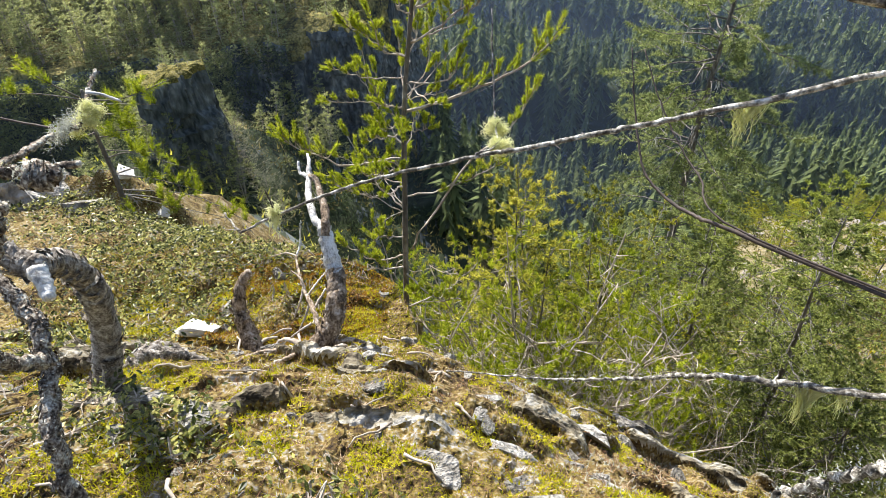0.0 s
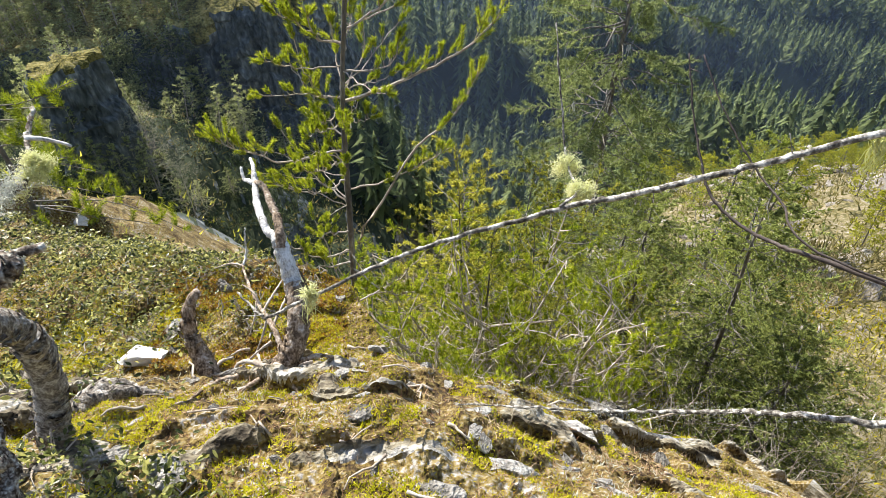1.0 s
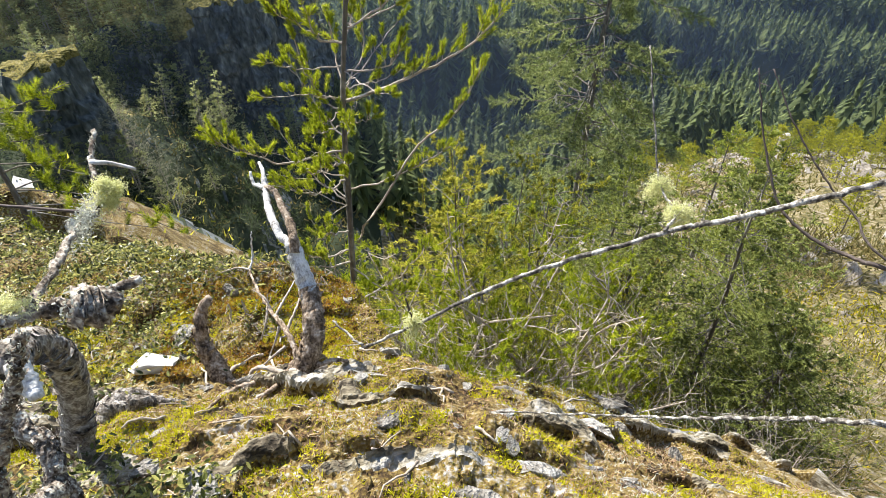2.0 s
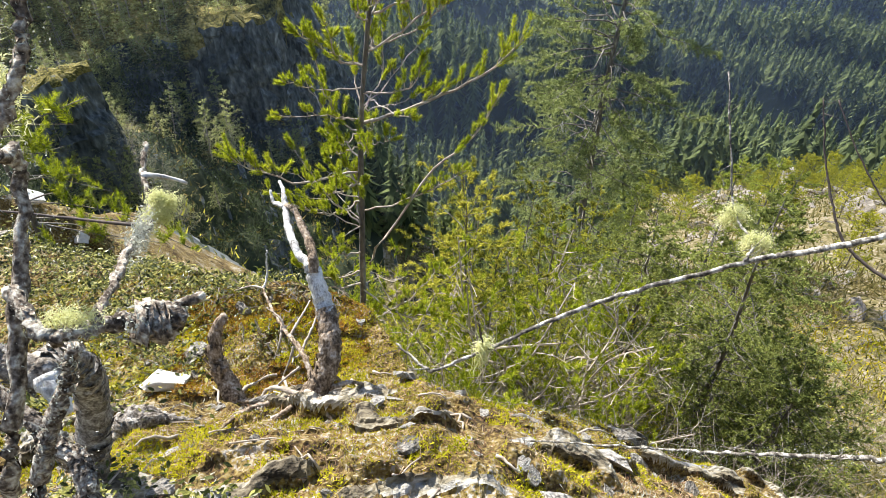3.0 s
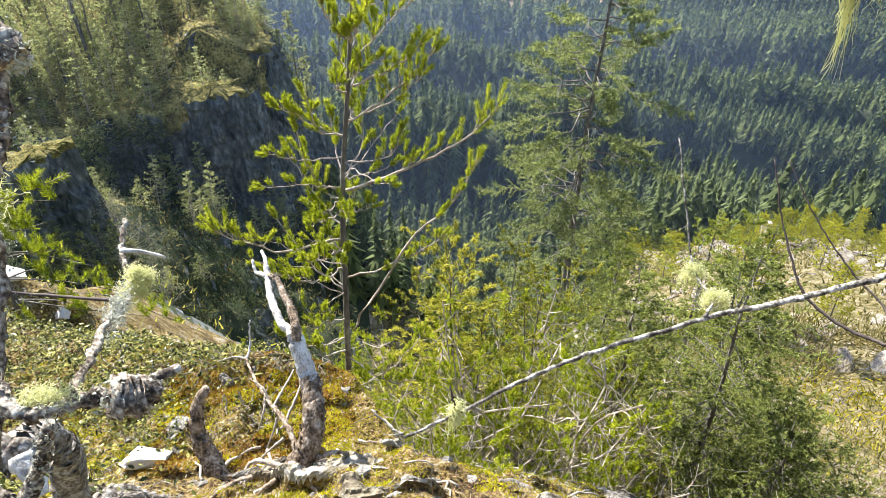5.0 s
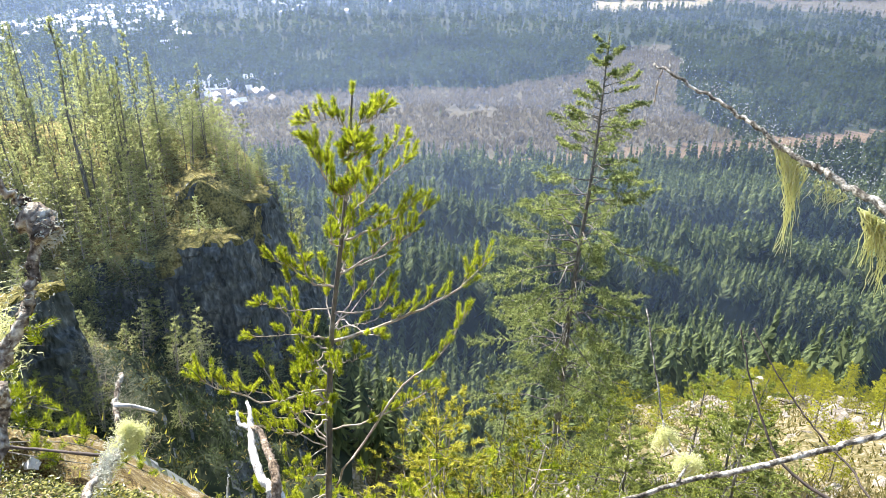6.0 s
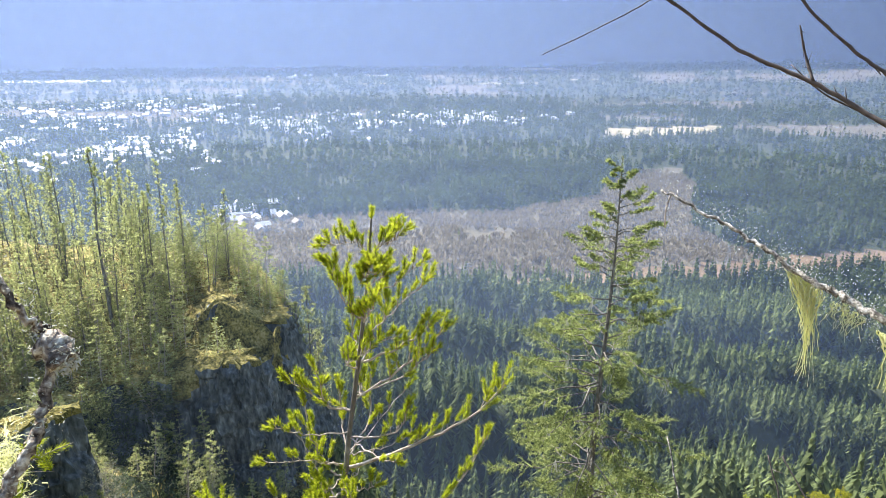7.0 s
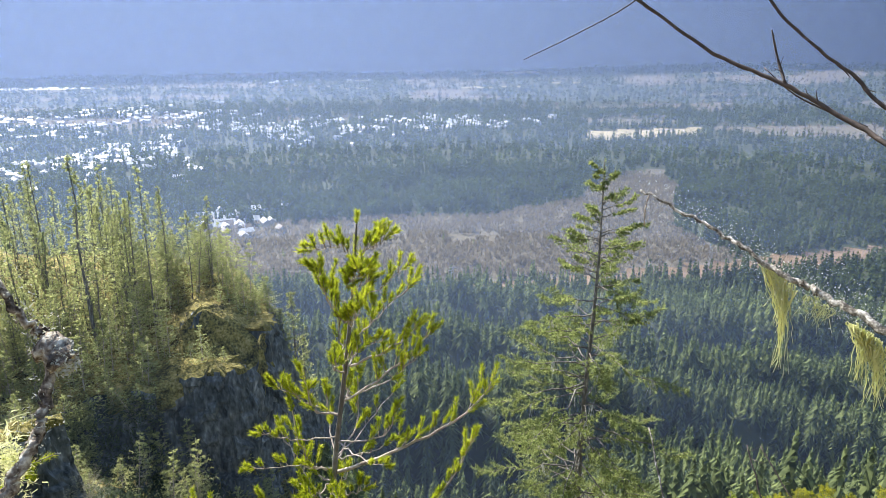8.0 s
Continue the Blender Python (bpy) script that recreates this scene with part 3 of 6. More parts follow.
crag((-9.4, 52.0, -19.2), 2.0, 1.3, 15, 191, "dark upper rock step of the wooded bluff", -0.3)
crag((-17.35, 33.2, -17.0), 1.5, 0.9, 9, 211, "small crag with a yellow mossy top in the gully", 0.3)


# ---- trees ----
def spray(rng, base, way, length, count, size, width, spread, droop=0.0):
    """Needles along a shoot: thin triangles that stand off it and lean forward."""
    way = np.asarray(way, float) / (np.linalg.norm(way) + 1e-9)
    t = rng.random(count)
    side = rng.normal(size=(count, 3))
    side -= (side @ way)[:, None] * way
    side /= np.linalg.norm(side, axis=1, keepdims=True) + 1e-9
    p = base + way * (t * length)[:, None]
    d = side * spread + way * (1 - spread * 0.6)
    d[:, 2] -= droop
    d /= np.linalg.norm(d, axis=1, keepdims=True)
    w = np.cross(d, rng.normal(size=(count, 3)))
    w /= np.linalg.norm(w, axis=1, keepdims=True) + 1e-9
    s = size * (0.7 + 0.6 * rng.random(count))[:, None]
    v = np.stack([p - w * width / 2, p + w * width / 2, p + d * s], 1).reshape(-1, 3)
    return v, np.arange(count * 3).reshape(-1, 3)


def strands(geo, rng, centre, size, count, hang=0.3, width=0.0012, length=0.05):
    """A beard of fine curling lichen threads."""
    c = np.asarray(centre) + rng.normal(size=(count, 3)) * np.asarray(size)
    d = rng.normal(size=(count, 3)) * (1.0 if hang < 1 else 0.3)
    d[:, 2] -= hang
    d /= np.linalg.norm(d, axis=1, keepdims=True)
    w = np.cross(d, rng.normal(size=(count, 3)))
    w *= width / 2 / (np.linalg.norm(w, axis=1, keepdims=True) + 1e-9)
    ln = length * (0.4 + rng.random((count, 1)))
    p0, p1 = c, c + d * ln * 0.5
    d2 = d + rng.normal(size=(count, 3)) * (1.0 if hang < 1 else 0.4)
    d2[:, 2] -= hang
    p2 = p1 + d2 * ln * 0.5
    v = np.stack([p0 - w, p0 + w, p1 + w, p1 - w, p2], 1).reshape(-1, 3)
    b = (np.arange(count) * 5)[:, None]
    geo.v.append(v)
    geo.f[4].append(np.array([[0, 1, 2, 3]]) + b + geo.n)
    geo.f[3].append(np.array([[3, 2, 4]]) + b + geo.n)
    geo.n += len(v)


def along(pts, t):
    s = np.linspace(0, 1, len(pts))
    return np.array([np.interp(t, s, pts[:, c]) for c in range(3)])


def conifer(seed, tall, reach, whorls, per_whorl, bare=0.3, rise=0.3, needle=0.1, width=0.02, twigs=6, count=8, radius=0.1, sides=6, lean=(0, 0), bushy=0.35, taper=0.8, droop=0.0, inner=0.25, limb_sides=4, gaps=0.0, joints=5, uneven=0.0):
    """Wood and needles of a conifer, its foot at the origin: limbs in whorls, flat side twigs with needles."""
    rng = np.random.default_rng(seed)
    wood, green = Geo(), Geo()
    h = np.linspace(0, 1, 12)
    wob = (rng.random((12, 2)) - 0.5) * 0.016 * tall
    wob[0] = 0
    axis = np.stack([lean[0] * h + np.cumsum(wob[:, 0]) * 0.5, lean[1] * h + np.cumsum(wob[:, 1]) * 0.5, tall * h], -1)
    tube(wood, axis, radius * (1 - 0.93 * h), sides, 0.08, rng)
    s = np.linspace(0, 1, joints)
    for k in range(whorls):
        f = bare + (1 - bare) * (k + 0.7 * rng.random()) / whorls
        at = along(axis, f)
        long = reach * ((1 - f) / (1 - bare)) ** taper + 0.05 * reach
        a0 = rng.random() * 6.28
        for b in range(per_whorl):
            if rng.random() < gaps:
                continue
            a = a0 + 6.28 * b / per_whorl + rng.normal() * 0.35
            out = np.array([math.cos(a), math.sin(a), 0.0])
            flat = np.array([-math.sin(a), math.cos(a), 0.0])
            up = rise * (0.2 + 1.3 * f) + rng.normal() * 0.12
            ll = long * (0.55 - 0.3 * uneven + (0.65 + 0.5 * uneven) * rng.random())
            limb = at + out * (s * ll)[:, None] + np.array([0, 0, 1.0]) * (up * s * ll - droop * s ** 1.5 * ll + 0.22 * s ** 3 * ll)[:, None]
            limb[1:] += rng.normal(size=(joints - 1, 3)) * 0.03 * ll
            tube(wood, limb, max(radius * 0.2 * (1 - f * 0.6), 0.004) * (1 - 0.75 * s), limb_sides)
            for q in range(twigs):
                t = inner + (1 - inner) * (q + rng.random()) / twigs
                base = along(limb, t)
                way = out * (0.55 + 0.3 * rng.random()) + flat * (1 if q % 2 else -1) * (0.75 + 0.3 * rng.random()) + np.array([0, 0, rng.normal() * 0.22 + 0.1 - droop * 0.4])
                tl = ll * bushy * (1.15 - 0.75 * t) * (0.7 + 0.6 * rng.random())
                green.add(*spray(rng, base, way, tl, count, needle, width, 0.65, droop * 0.3))
            green.add(*spray(rng, limb[-2], limb[-1] - limb[-2], ll * 0.3, count, needle, width, 0.6))
    green.add(*spray(rng, axis[-2], np.array([0, 0, 1.0]), tall / 12, count * 3, needle, width, 0.6))
    return wood, green


def tree(name, place, geos, label, needles, bark=None, turn=0.0, group="", category="tree"):
    ob = thing(name, place, label, category, group)
    ob.rotation_euler[2] = turn
    part("trunk", geos[0], bark or M_BARK, ob, smooth=True)
    part("crown", geos[1], needles, ob)
    return ob


def model(geos, needles, bark=None):
    """Two meshes that many trees share."""
    out = []
    for n, g, m in zip(("trunk", "crown"), geos, (bark or M_BARK, needles)):
        me = g.mesh(n)
        me.materials.append(m)
        out.append(me)
    return out


def planted(name, place, meshes, size, turn, label, group, tilt=(0, 0), category="tree"):
    ob = thing(name, place, label, category, group)
    ob.rotation_euler, ob.scale = (*tilt, turn), (size, size, size)
    for n, me in zip(("trunk", "crown"), meshes):
        new(n, me).parent = ob
    return ob


def on_ground(x, y, sink=0.05):
    return Vector((x, y, float(height(x, y)) - sink))


def curve(pts, n):
    """A smooth line through a few points."""
    pts = np.asarray(pts, float)
    if len(pts) < 3:
        s = np.linspace(0, 1, n)[:, None]
        return pts[0] * (1 - s) + pts[-1] * s
    p = np.vstack([2 * pts[0] - pts[1], pts, 2 * pts[-1] - pts[-2]])
    u = np.linspace(0, len(pts) - 1 - 1e-6, n)
    i = u.astype(int)
    t = (u - i)[:, None]
    a, b, c, d = p[i], p[i + 1], p[i + 2], p[i + 3]
    return 0.5 * (2 * b + (c - a) * t + (2 * a - 5 * b + 4 * c - d) * t ** 2 + (3 * b - a - 3 * c + d) * t ** 3)


def near_pine():
    """The young pine at the rim: pale grey limbs with bottle-brush shoots towards their ends."""
    rng = np.random.default_rng(31)
    foot = np.array([-0.5, 3.56, -3.3])
    ob = thing("pine_tree", foot, "young pine with bright yellow-green needle tufts below the rim", "tree")
    wood, green = Geo(), Geo()
    axis = curve([(-0.5, 3.56, -3.3), (-0.46, 3.55, -2.25), (-0.40, 3.55, -1.31), (-0.35, 3.54, -0.6), (-0.267, 3.53, 0.0), (-0.215, 3.52, 0.4), (-0.179, 3.5, 0.77)], 26) - foot
    r_trunk = np.linspace(0.024, 0.005, 26)
    tube(wood, axis, r_trunk, 8, 0.1, rng)
    part("trunk", wood, M_BARK, ob, smooth=True)

    def shoot(base, way, length):
        green.add(*spray(rng, base, way, length, int(80 + 1000 * length), 0.027, 0.0036, 0.6))

    def limb(pts, r, shoots, first=0.35, size=0.11):
        g = Geo()
        c = curve(np.asarray(pts) - foot, 14)
        c[1:-1] += rng.normal(size=(12, 3)) * 0.006
        tube(g, c, np.linspace(r, r * 0.4, 14), 6)
        for q in range(shoots):
            t = first + (1 - first) * (q + rng.random() * 0.8) / shoots
            base = along(c, t)
            ahead = along(c, min(t + 0.08, 1)) - along(c, t - 0.08)
            ahead /= np.linalg.norm(ahead)
            way = ahead * 0.6 + rng.normal(size=3) * (0.4, 0.45, 0.25) + np.array([0, 0, 1.0])
            way /= np.linalg.norm(way)
            ln = size * (0.55 + 0.75 * rng.random())
            tw = base + way * ln * 0.45
            tube(g, np.stack([base, tw, base + way * ln * 1.25]), (0.003, 0.0025, 0.0015), 4)
            shoot(tw, way, ln)
        shoot(c[-2], c[-1] - c[-3], size * 1.2)
        part("limb", g, M_TWIG, ob, "pale grey branch", smooth=True)

    limb([(-0.341, 3.55, -0.61), (-0.1, 3.5, -0.504), (0.112, 3.47, -0.398), (0.321, 3.45, -0.26), (0.478, 3.45, -0.1)], 0.010, 17, 0.3, 0.1)
    limb([(-0.38, 3.55, -1.7), (-0.319, 3.55, -1.548), (-0.173, 3.5, -1.268), (0.005, 3.48, -0.928), (0.152, 3.45, -0.765), (0.294, 3.45, -0.571), (0.389, 3.45, -0.4)], 0.009, 11, 0.62, 0.085)
    limb([(-0.242, 3.55, 0.007), (-0.028, 3.5, 0.123), (0.103, 3.46, 0.239)], 0.007, 9, 0.25, 0.085)
    limb([(-0.283, 3.55, -0.188), (-0.016, 3.5, 0.013), (0.172, 3.5, 0.194)], 0.007, 9, 0.3, 0.09)
    limb([(-0.299, 3.55, -0.252), (-0.425, 3.5, -0.211), (-0.469, 3.48, 0.008)], 0.006, 7, 0.2, 0.08)
    limb([(-0.383, 3.55, -0.943), (-0.714, 3.45, -0.914), (-0.882, 3.42, -0.824), (-1.04, 3.4, -0.715)], 0.007, 16, 0.5, 0.12)
    limb([(-0.34, 3.55, -0.592), (-0.485, 3.5, -0.509), (-0.555, 3.5, -0.14)], 0.006, 8, 0.3, 0.08)
    for k in range(38):
        f = 0.12 + 0.8 * (k + rng.random()) / 38
        at = along(axis, f) + foot
        a = rng.random() * 6.28
        ll = (0.95 * (1 - f) + 0.07) * (0.5 + 0.6 * rng.random())
        out = np.array([math.cos(a) * 1.0, math.sin(a) * 0.8, 0.25 + 0.45 * f])
        mid = at + out * ll * 0.5 + rng.normal(size=3) * 0.04
        end = at + out * ll + np.array([0, 0, 0.12 * ll]) + rng.normal(size=3) * 0.05
        limb([at, mid, end], 0.003 + 0.005 * (1 - f), 8 + int(6 * rng.random()), 0.3, 0.075)
    for k in range(16):
        at = along(axis, 0.3 + 0.35 * rng.random()) + foot
        a, ll = rng.random() * 6.28, 0.2 + 0.4 * rng.random()
        end = at + np.array([math.cos(a), math.sin(a) * 0.8, 0.15 + 0.4 * rng.random()]) * ll
        limb([at, (at + end) / 2 + rng.normal(size=3) * 0.04, end], 0.004, 5, 0.45, 0.06)
    shoot(axis[-4], axis[-1] - axis[-4], 0.2)
    shoot(axis[-1], np.array([0.1, 0, 1.0]), 0.06)
    part("crown", green, M_PINE, ob)


near_pine()


def pine_shrub(seed, stems=8, shoots=13, needles=95):
    """A low spreading pine: pale crooked limbs and upright bottle-brush shoots."""
    r = np.random.default_rng(seed)
    wood, green = Geo(), Geo()
    for k in range(stems):
        a = 6.28 * (k + r.random()) / stems
        end = np.array([math.cos(a) * (0.3 + 0.6 * r.random()), math.sin(a) * (0.3 + 0.6 * r.random()), 0.7 + 0.9 * r.random()])
        c = curve([(0, 0, 0), end * 0.35 + r.normal(size=3) * 0.12, end * 0.7 + r.normal(size=3) * 0.12, end], 14)
        tube(wood, c, np.linspace(0.014, 0.004, 14), 5)
        for q in range(shoots):
            t = 0.3 + 0.7 * r.random()
            b = along(c, t)
            w = r.normal(size=3) * (0.7, 0.7, 0.3) + (0, 0, 0.35)
            w /= np.linalg.norm(w)
            side = 0.1 + 0.22 * r.random()
            tip = b + w * side
            tube(wood, curve([b, b + w * side * 0.5 + r.normal(size=3) * 0.02, tip], 5), np.linspace(0.004, 0.002, 5), 3)
            if r.random() < 0.85:
                for f in (1.0, 0.65):
                    up = w * 0.5 + r.normal(size=3) * 0.3 + (0, 0, 0.8)
                    up /= np.linalg.norm(up)
                    green.add(*spray(r, b + (tip - b) * f, up, 0.05 + 0.07 * r.random(), needles // 2, 0.036, 0.0065, 0.62))
    return wood, green


shrub_pines = [model(pine_shrub(170 + k), M_PINE, M_TWIG) for k in range(3)]
for x, y, size, k in ((0.25, 3.3, 1.0, 2), (0.6, 3.4, 1.15, 0), (1.0, 3.4, 1.15, 1), (1.5, 3.5, 1.1, 2), (0.35, 3.9, 1.4, 0), (0.8, 4.1, 1.5, 1), (1.25, 3.9, 1.35, 2), (0.1, 4.6, 1.5, 1), (1.0, 4.9, 1.6, 0), (1.7, 4.6, 1.3, 1), (-0.75, 4.0, 0.8, 2), (0.6, 5.4, 1.8, 2), (-1.3, 4.0, 0.7, 1), (-0.6, 3.25, 0.8, 0), (-0.3, 3.4, 1.0, 1), (-0.05, 3.2, 0.95, 2), (-0.2, 3.9, 1.2, 0), (2.4, 5.2, 1.4, 2), (1.8, 5.6, 1.7, 0)):
    planted("pine_shrub", on_ground(x, y, 0.05), shrub_pines[k], size, x * 7 + y, "low shrubby pine with pale limbs and yellow-green tufts", "shrubby pines", (0, 0), "shrub")

# the tall fir further down, a twin to its side and young firs on the broken slope
def lichen_fir(seed, tall, lean):
    """A tall open fir: limbs that rise at the top and sag lower down, set with short dense sprays, grey threads below."""
    r = np.random.default_rng(seed)
    wood, green, grey = Geo(), Geo(), Geo()
    h = np.linspace(0, 1, 24)
    axis = np.stack([lean * h + 0.12 * np.sin(h * 9), 0.1 * np.sin(h * 7 + 1), tall * h], -1)
    tube(wood, axis, 0.25 * (1 - h) + 0.015, 8, 0.08, r)
    s = np.linspace(0, 1, 7)
    down = 0.35
    while down < tall * 0.9:
        down += 0.08 + 0.12 * r.random()
        at = along(axis, 1 - down / tall)
        a = r.random() * 6.28
        out, flat = np.array([math.cos(a), math.sin(a), 0]), np.array([-math.sin(a), math.cos(a), 0])
        ll = min(0.3 + 0.43 * down, 4.3) * (0.5 + 0.65 * r.random())
        rise = np.interp(down, [0, 4, 9, 20], [0.75, 0.4, 0.12, -0.1]) + r.normal() * 0.1
        limb = at + out * (s * ll)[:, None] + np.array([0, 0, 1.0]) * (ll * (rise * s - 0.42 * s ** 2 + 0.3 * s ** 3))[:, None]
        limb[1:] += r.normal(size=(6, 3)) * 0.025 * ll
        tube(wood, limb, (0.014 + 0.008 * ll) * (1 - 0.8 * s), 4)
        if down > 16 and r.random() < 0.3:
            continue
        count = int(6 + 5.5 * ll)
        for q in range(count):
            t = 0.36 + 0.64 * (q + r.random()) / count
            base = along(limb, t)
            way = out * (0.5 + 0.4 * r.random()) + flat * (1 if q % 2 else -1) * (0.6 + 0.5 * r.random()) + np.array([0, 0, r.normal() * 0.2 - 0.05])
            long = (0.14 + 0.2 * ll * (1.05 - 0.8 * t)) * (0.6 + 0.7 * r.random())
            green.add(*spray(r, base, way, long, int(16 + 42 * long), 0.115, 0.044, 0.8))
        green.add(*spray(r, limb[-2], limb[-1] - limb[-2], 0.2 * ll, 36, 0.12, 0.045, 0.75))
        if r.random() < 0.4 and down > 2:
            strands(grey, r, along(limb, 0.25 + 0.5 * r.random()), (0.05, 0.05, 0.05), 14, 1.6, 0.025, 0.35)
    green.add(*spray(r, axis[-2], np.array([0, 0, 1.0]), tall / 23, 160, 0.09, 0.026, 0.7))
    ob = thing("fir_tree", (8.85, 26.24, -29.5), "tall thin fir with grey-green lichen-hung boughs", "tree")
    part("trunk", wood, M_BARK, ob, smooth=True)
    part("crown", green, M_FIR_TALL, ob)
    tagged(part("hanging_lichen", grey, M_CRUST, ob, "grey-green lichen threads"), kind="stuff")


lichen_fir(5, 26.6, 0.42)
young = [model(conifer(60 + k, 4.2 + 0.5 * k, 1.35, 22, 5, 0.04, 0.15, 0.032, 0.011, 8, 30, 0.05, 6, (0.2, 0.1), 0.22, 0.7, 0.12, gaps=0.25, uneven=0.8), M_FIR_NEAR, M_BARK) for k in range(4)]
cedar = [model(conifer(70 + k, 3.2 + 0.4 * k, 1.1, 15, 5, 0.05, 0.3, 0.034, 0.009, 6, 34, 0.032, 6, (0.15, -0.1), 0.17, 0.6, 0.1, gaps=0.3, uneven=0.9), M_CEDAR, M_BARK) for k in range(3)]
rng = np.random.default_rng(12)
for x, y, tall, k in ((5.2, 8.4, 1.35, 0), (3.2, 8.2, 1.0, 2), (4.2, 6.6, 0.95, 3), (2.4, 10.5, 1.15, 1), (1.0, 9.6, 1.0, 3), (-0.8, 11.5, 0.9, 2), (3.7, 5.4, 0.9, 2), (2.0, 7.2, 0.9, 0), (5.8, 13.0, 1.2, 1)):
    planted("young_fir", on_ground(x, y, 0.1), young[k], tall, rng.random() * 6.28, "young dark green fir on the broken slope", "young firs", (rng.normal() * 0.04, rng.normal() * 0.04))
for x, y, tall, k in ((0.76, 5.0, 1.1, 2), (0.4, 4.5, 1.12, 0), (1.2, 5.1, 1.05, 1), (0.55, 4.7, 1.0, 0), (1.15, 4.4, 0.85, 1), (1.6, 5.4, 0.95, 2), (0.2, 5.6, 1.05, 1), (2.2, 4.7, 0.75, 0), (1.0, 6.2, 1.1, 2), (2.6, 6.4, 0.95, 1), (-0.3, 6.8, 0.9, 0), (0.9, 3.7, 0.55, 2), (1.7, 3.9, 0.5, 1)):
    planted("cedar_sapling", on_ground(x, y, 0.1), cedar[k], tall, rng.random() * 6.28, "yellow-green sapling with drooping sprays below the rim", "saplings below the rim", (rng.normal() * 0.06, rng.normal() * 0.06))

for k, (x, y, tall) in enumerate(((2.93, 4.24, 4.1), (2.25, 4.75, 3.7), (3.6, 4.9, 3.6), (3.75, 4.3, 2.7), (3.2, 3.5, 2.2))):
    geos = conifer(90 + k, tall, 1.3, 26, 5, 0.05, 0.12, 0.03, 0.012, 10, 36, 0.05, 6, (0.1, 0.05), 0.26, 0.55, 0.24, gaps=0.1, uneven=0.8)
    tree("cedar_tree", on_ground(x, y, 0.1), geos, "dense grey-green cedar with fine drooping sprays", M_GREYCEDAR, M_BARK, x, "cedars below the rim")

# bare grey shrubs between them
def bare_shrub(seed, tall, stems, r=0.0055):
    g, rr = Geo(), np.random.default_rng(seed)
    for q in range(stems):
        a = rr.random() * 6.28
        out = np.array([math.cos(a), math.sin(a), 0]) * tall * (0.3 + 0.6 * rr.random())
        end = out + np.array([0, 0, tall * (0.5 + 0.5 * rr.random())])
        c = curve([(0, 0, 0), end * 0.35 + rr.normal(size=3) * 0.08 * tall, end * 0.7 + rr.normal(size=3) * 0.08 * tall, end], 10)
        tube(g, c, np.linspace(r, r * 0.3, 10), 4)
        for w in range(6):
            t = 0.3 + 0.65 * rr.random()
            b = along(c, t)
            d = rr.normal(size=3) * 0.22 * tall + (c[-1] - b) * 0.4
            tube(g, curve([b, b + d * 0.5 + rr.normal(size=3) * 0.02, b + d], 5), np.linspace(r * 0.5, r * 0.2, 5), 3)
    return g


shrubs = [bare_shrub(80 + k, 1.0, 15).mesh("bare_shrub", True) for k in range(3)]
for me in shrubs:
    me.materials.append(M_TWIG)
for x, y, size, k in ((-0.05, 3.3, 0.8, 0), (0.3, 3.35, 0.9, 1), (0.75, 3.3, 1.0, 2), (1.2, 3.2, 0.9, 0), (0.1, 3.8, 1.1, 2), (1.7, 3.3, 1.0, 1), (2.5, 3.6, 1.1, 0), (0.7, 4.2, 1.3, 1), (3.0, 4.2, 1.2, 2), (0.55, 2.45, 0.55, 1), (-1.4, 4.2, 0.9, 0), (-2.6, 4.4, 0.8, 2), (0.15, 3.0, 0.8, 1), (0.5, 3.1, 0.9, 0), (0.45, 3.9, 1.2, 2), (1.0, 3.9, 1.2, 0), (1.45, 4.3, 1.3, 1), (2.0, 4.0, 1.2, 2), (-0.15, 3.1, 0.7, 2), (3.4, 3.5, 1.1, 0), (4.3, 4.2, 1.2, 1), (3.0, 2.6, 0.9, 2), (4.6, 5.4, 1.3, 0), (5.6, 5.6, 1.4, 1), (6.5, 7.2, 1.5, 2), (2.3, 2.4, 0.7, 1), (7.2, 6.0, 1.4, 0)):
    ob = new("bare_shrub", shrubs[k])
    ob.matrix_basis = Matrix.LocRotScale((x, y, max(float(height(x, y)) - 0.05, -60.0)), Euler((0, 0, k * 2.1 + x * 5)), (size, size, size))
    tagged(ob, "leafless grey shrub of thin tangled twigs", "shrub", "bare shrubs")

# bluff trees
def tufted_pine(seed, tall, bare, reach, limbs=36):
    """A slender pine of the bluff: a long thin stem and short limbs that end in clumps of needles."""
    r = np.random.default_rng(seed)
    wood, green = Geo(), Geo()
    h = np.linspace(0, 1, 7)
    axis = np.stack([np.cumsum(r.normal(size=7)) * 0.007 * tall, np.cumsum(r.normal(size=7)) * 0.007 * tall, tall * h], -1)
    axis[0, :2] = 0
    tube(wood, axis, 0.0075 * tall * (1 - 0.85 * h) + 0.012, 5)
    for k in range(limbs):
        f = bare + (1 - bare) * (k + r.random()) / limbs
        at, a = along(axis, f), r.random() * 6.28
        ll = reach * (1.08 - ((f - bare) / (1 - bare)) ** 1.3) * (0.5 + 0.8 * r.random())
        end = at + np.array([math.cos(a), math.sin(a), 0.1 + 0.5 * f + r.normal() * 0.15]) * ll
        tube(wood, np.stack([at, (at + end) / 2 + [0, 0, -0.06 * ll], end]), (0.02, 0.014, 0.006), 3)
        for q in range(4):
            c = at + (end - at) * (0.45 + 0.55 * (q + r.random()) / 4) + r.normal(size=3) * 0.12 * (ll + 0.3)
            green.add(*spray(r, c, r.normal(size=3) * 0.6 + (0, 0, 0.8), 0.16, 10, 0.17, 0.06, 0.8))
    green.add(*spray(r, axis[-1] - (0, 0, 0.4), (0, 0, 1.0), 0.5, 24, 0.16, 0.06, 0.7))
    return wood, green


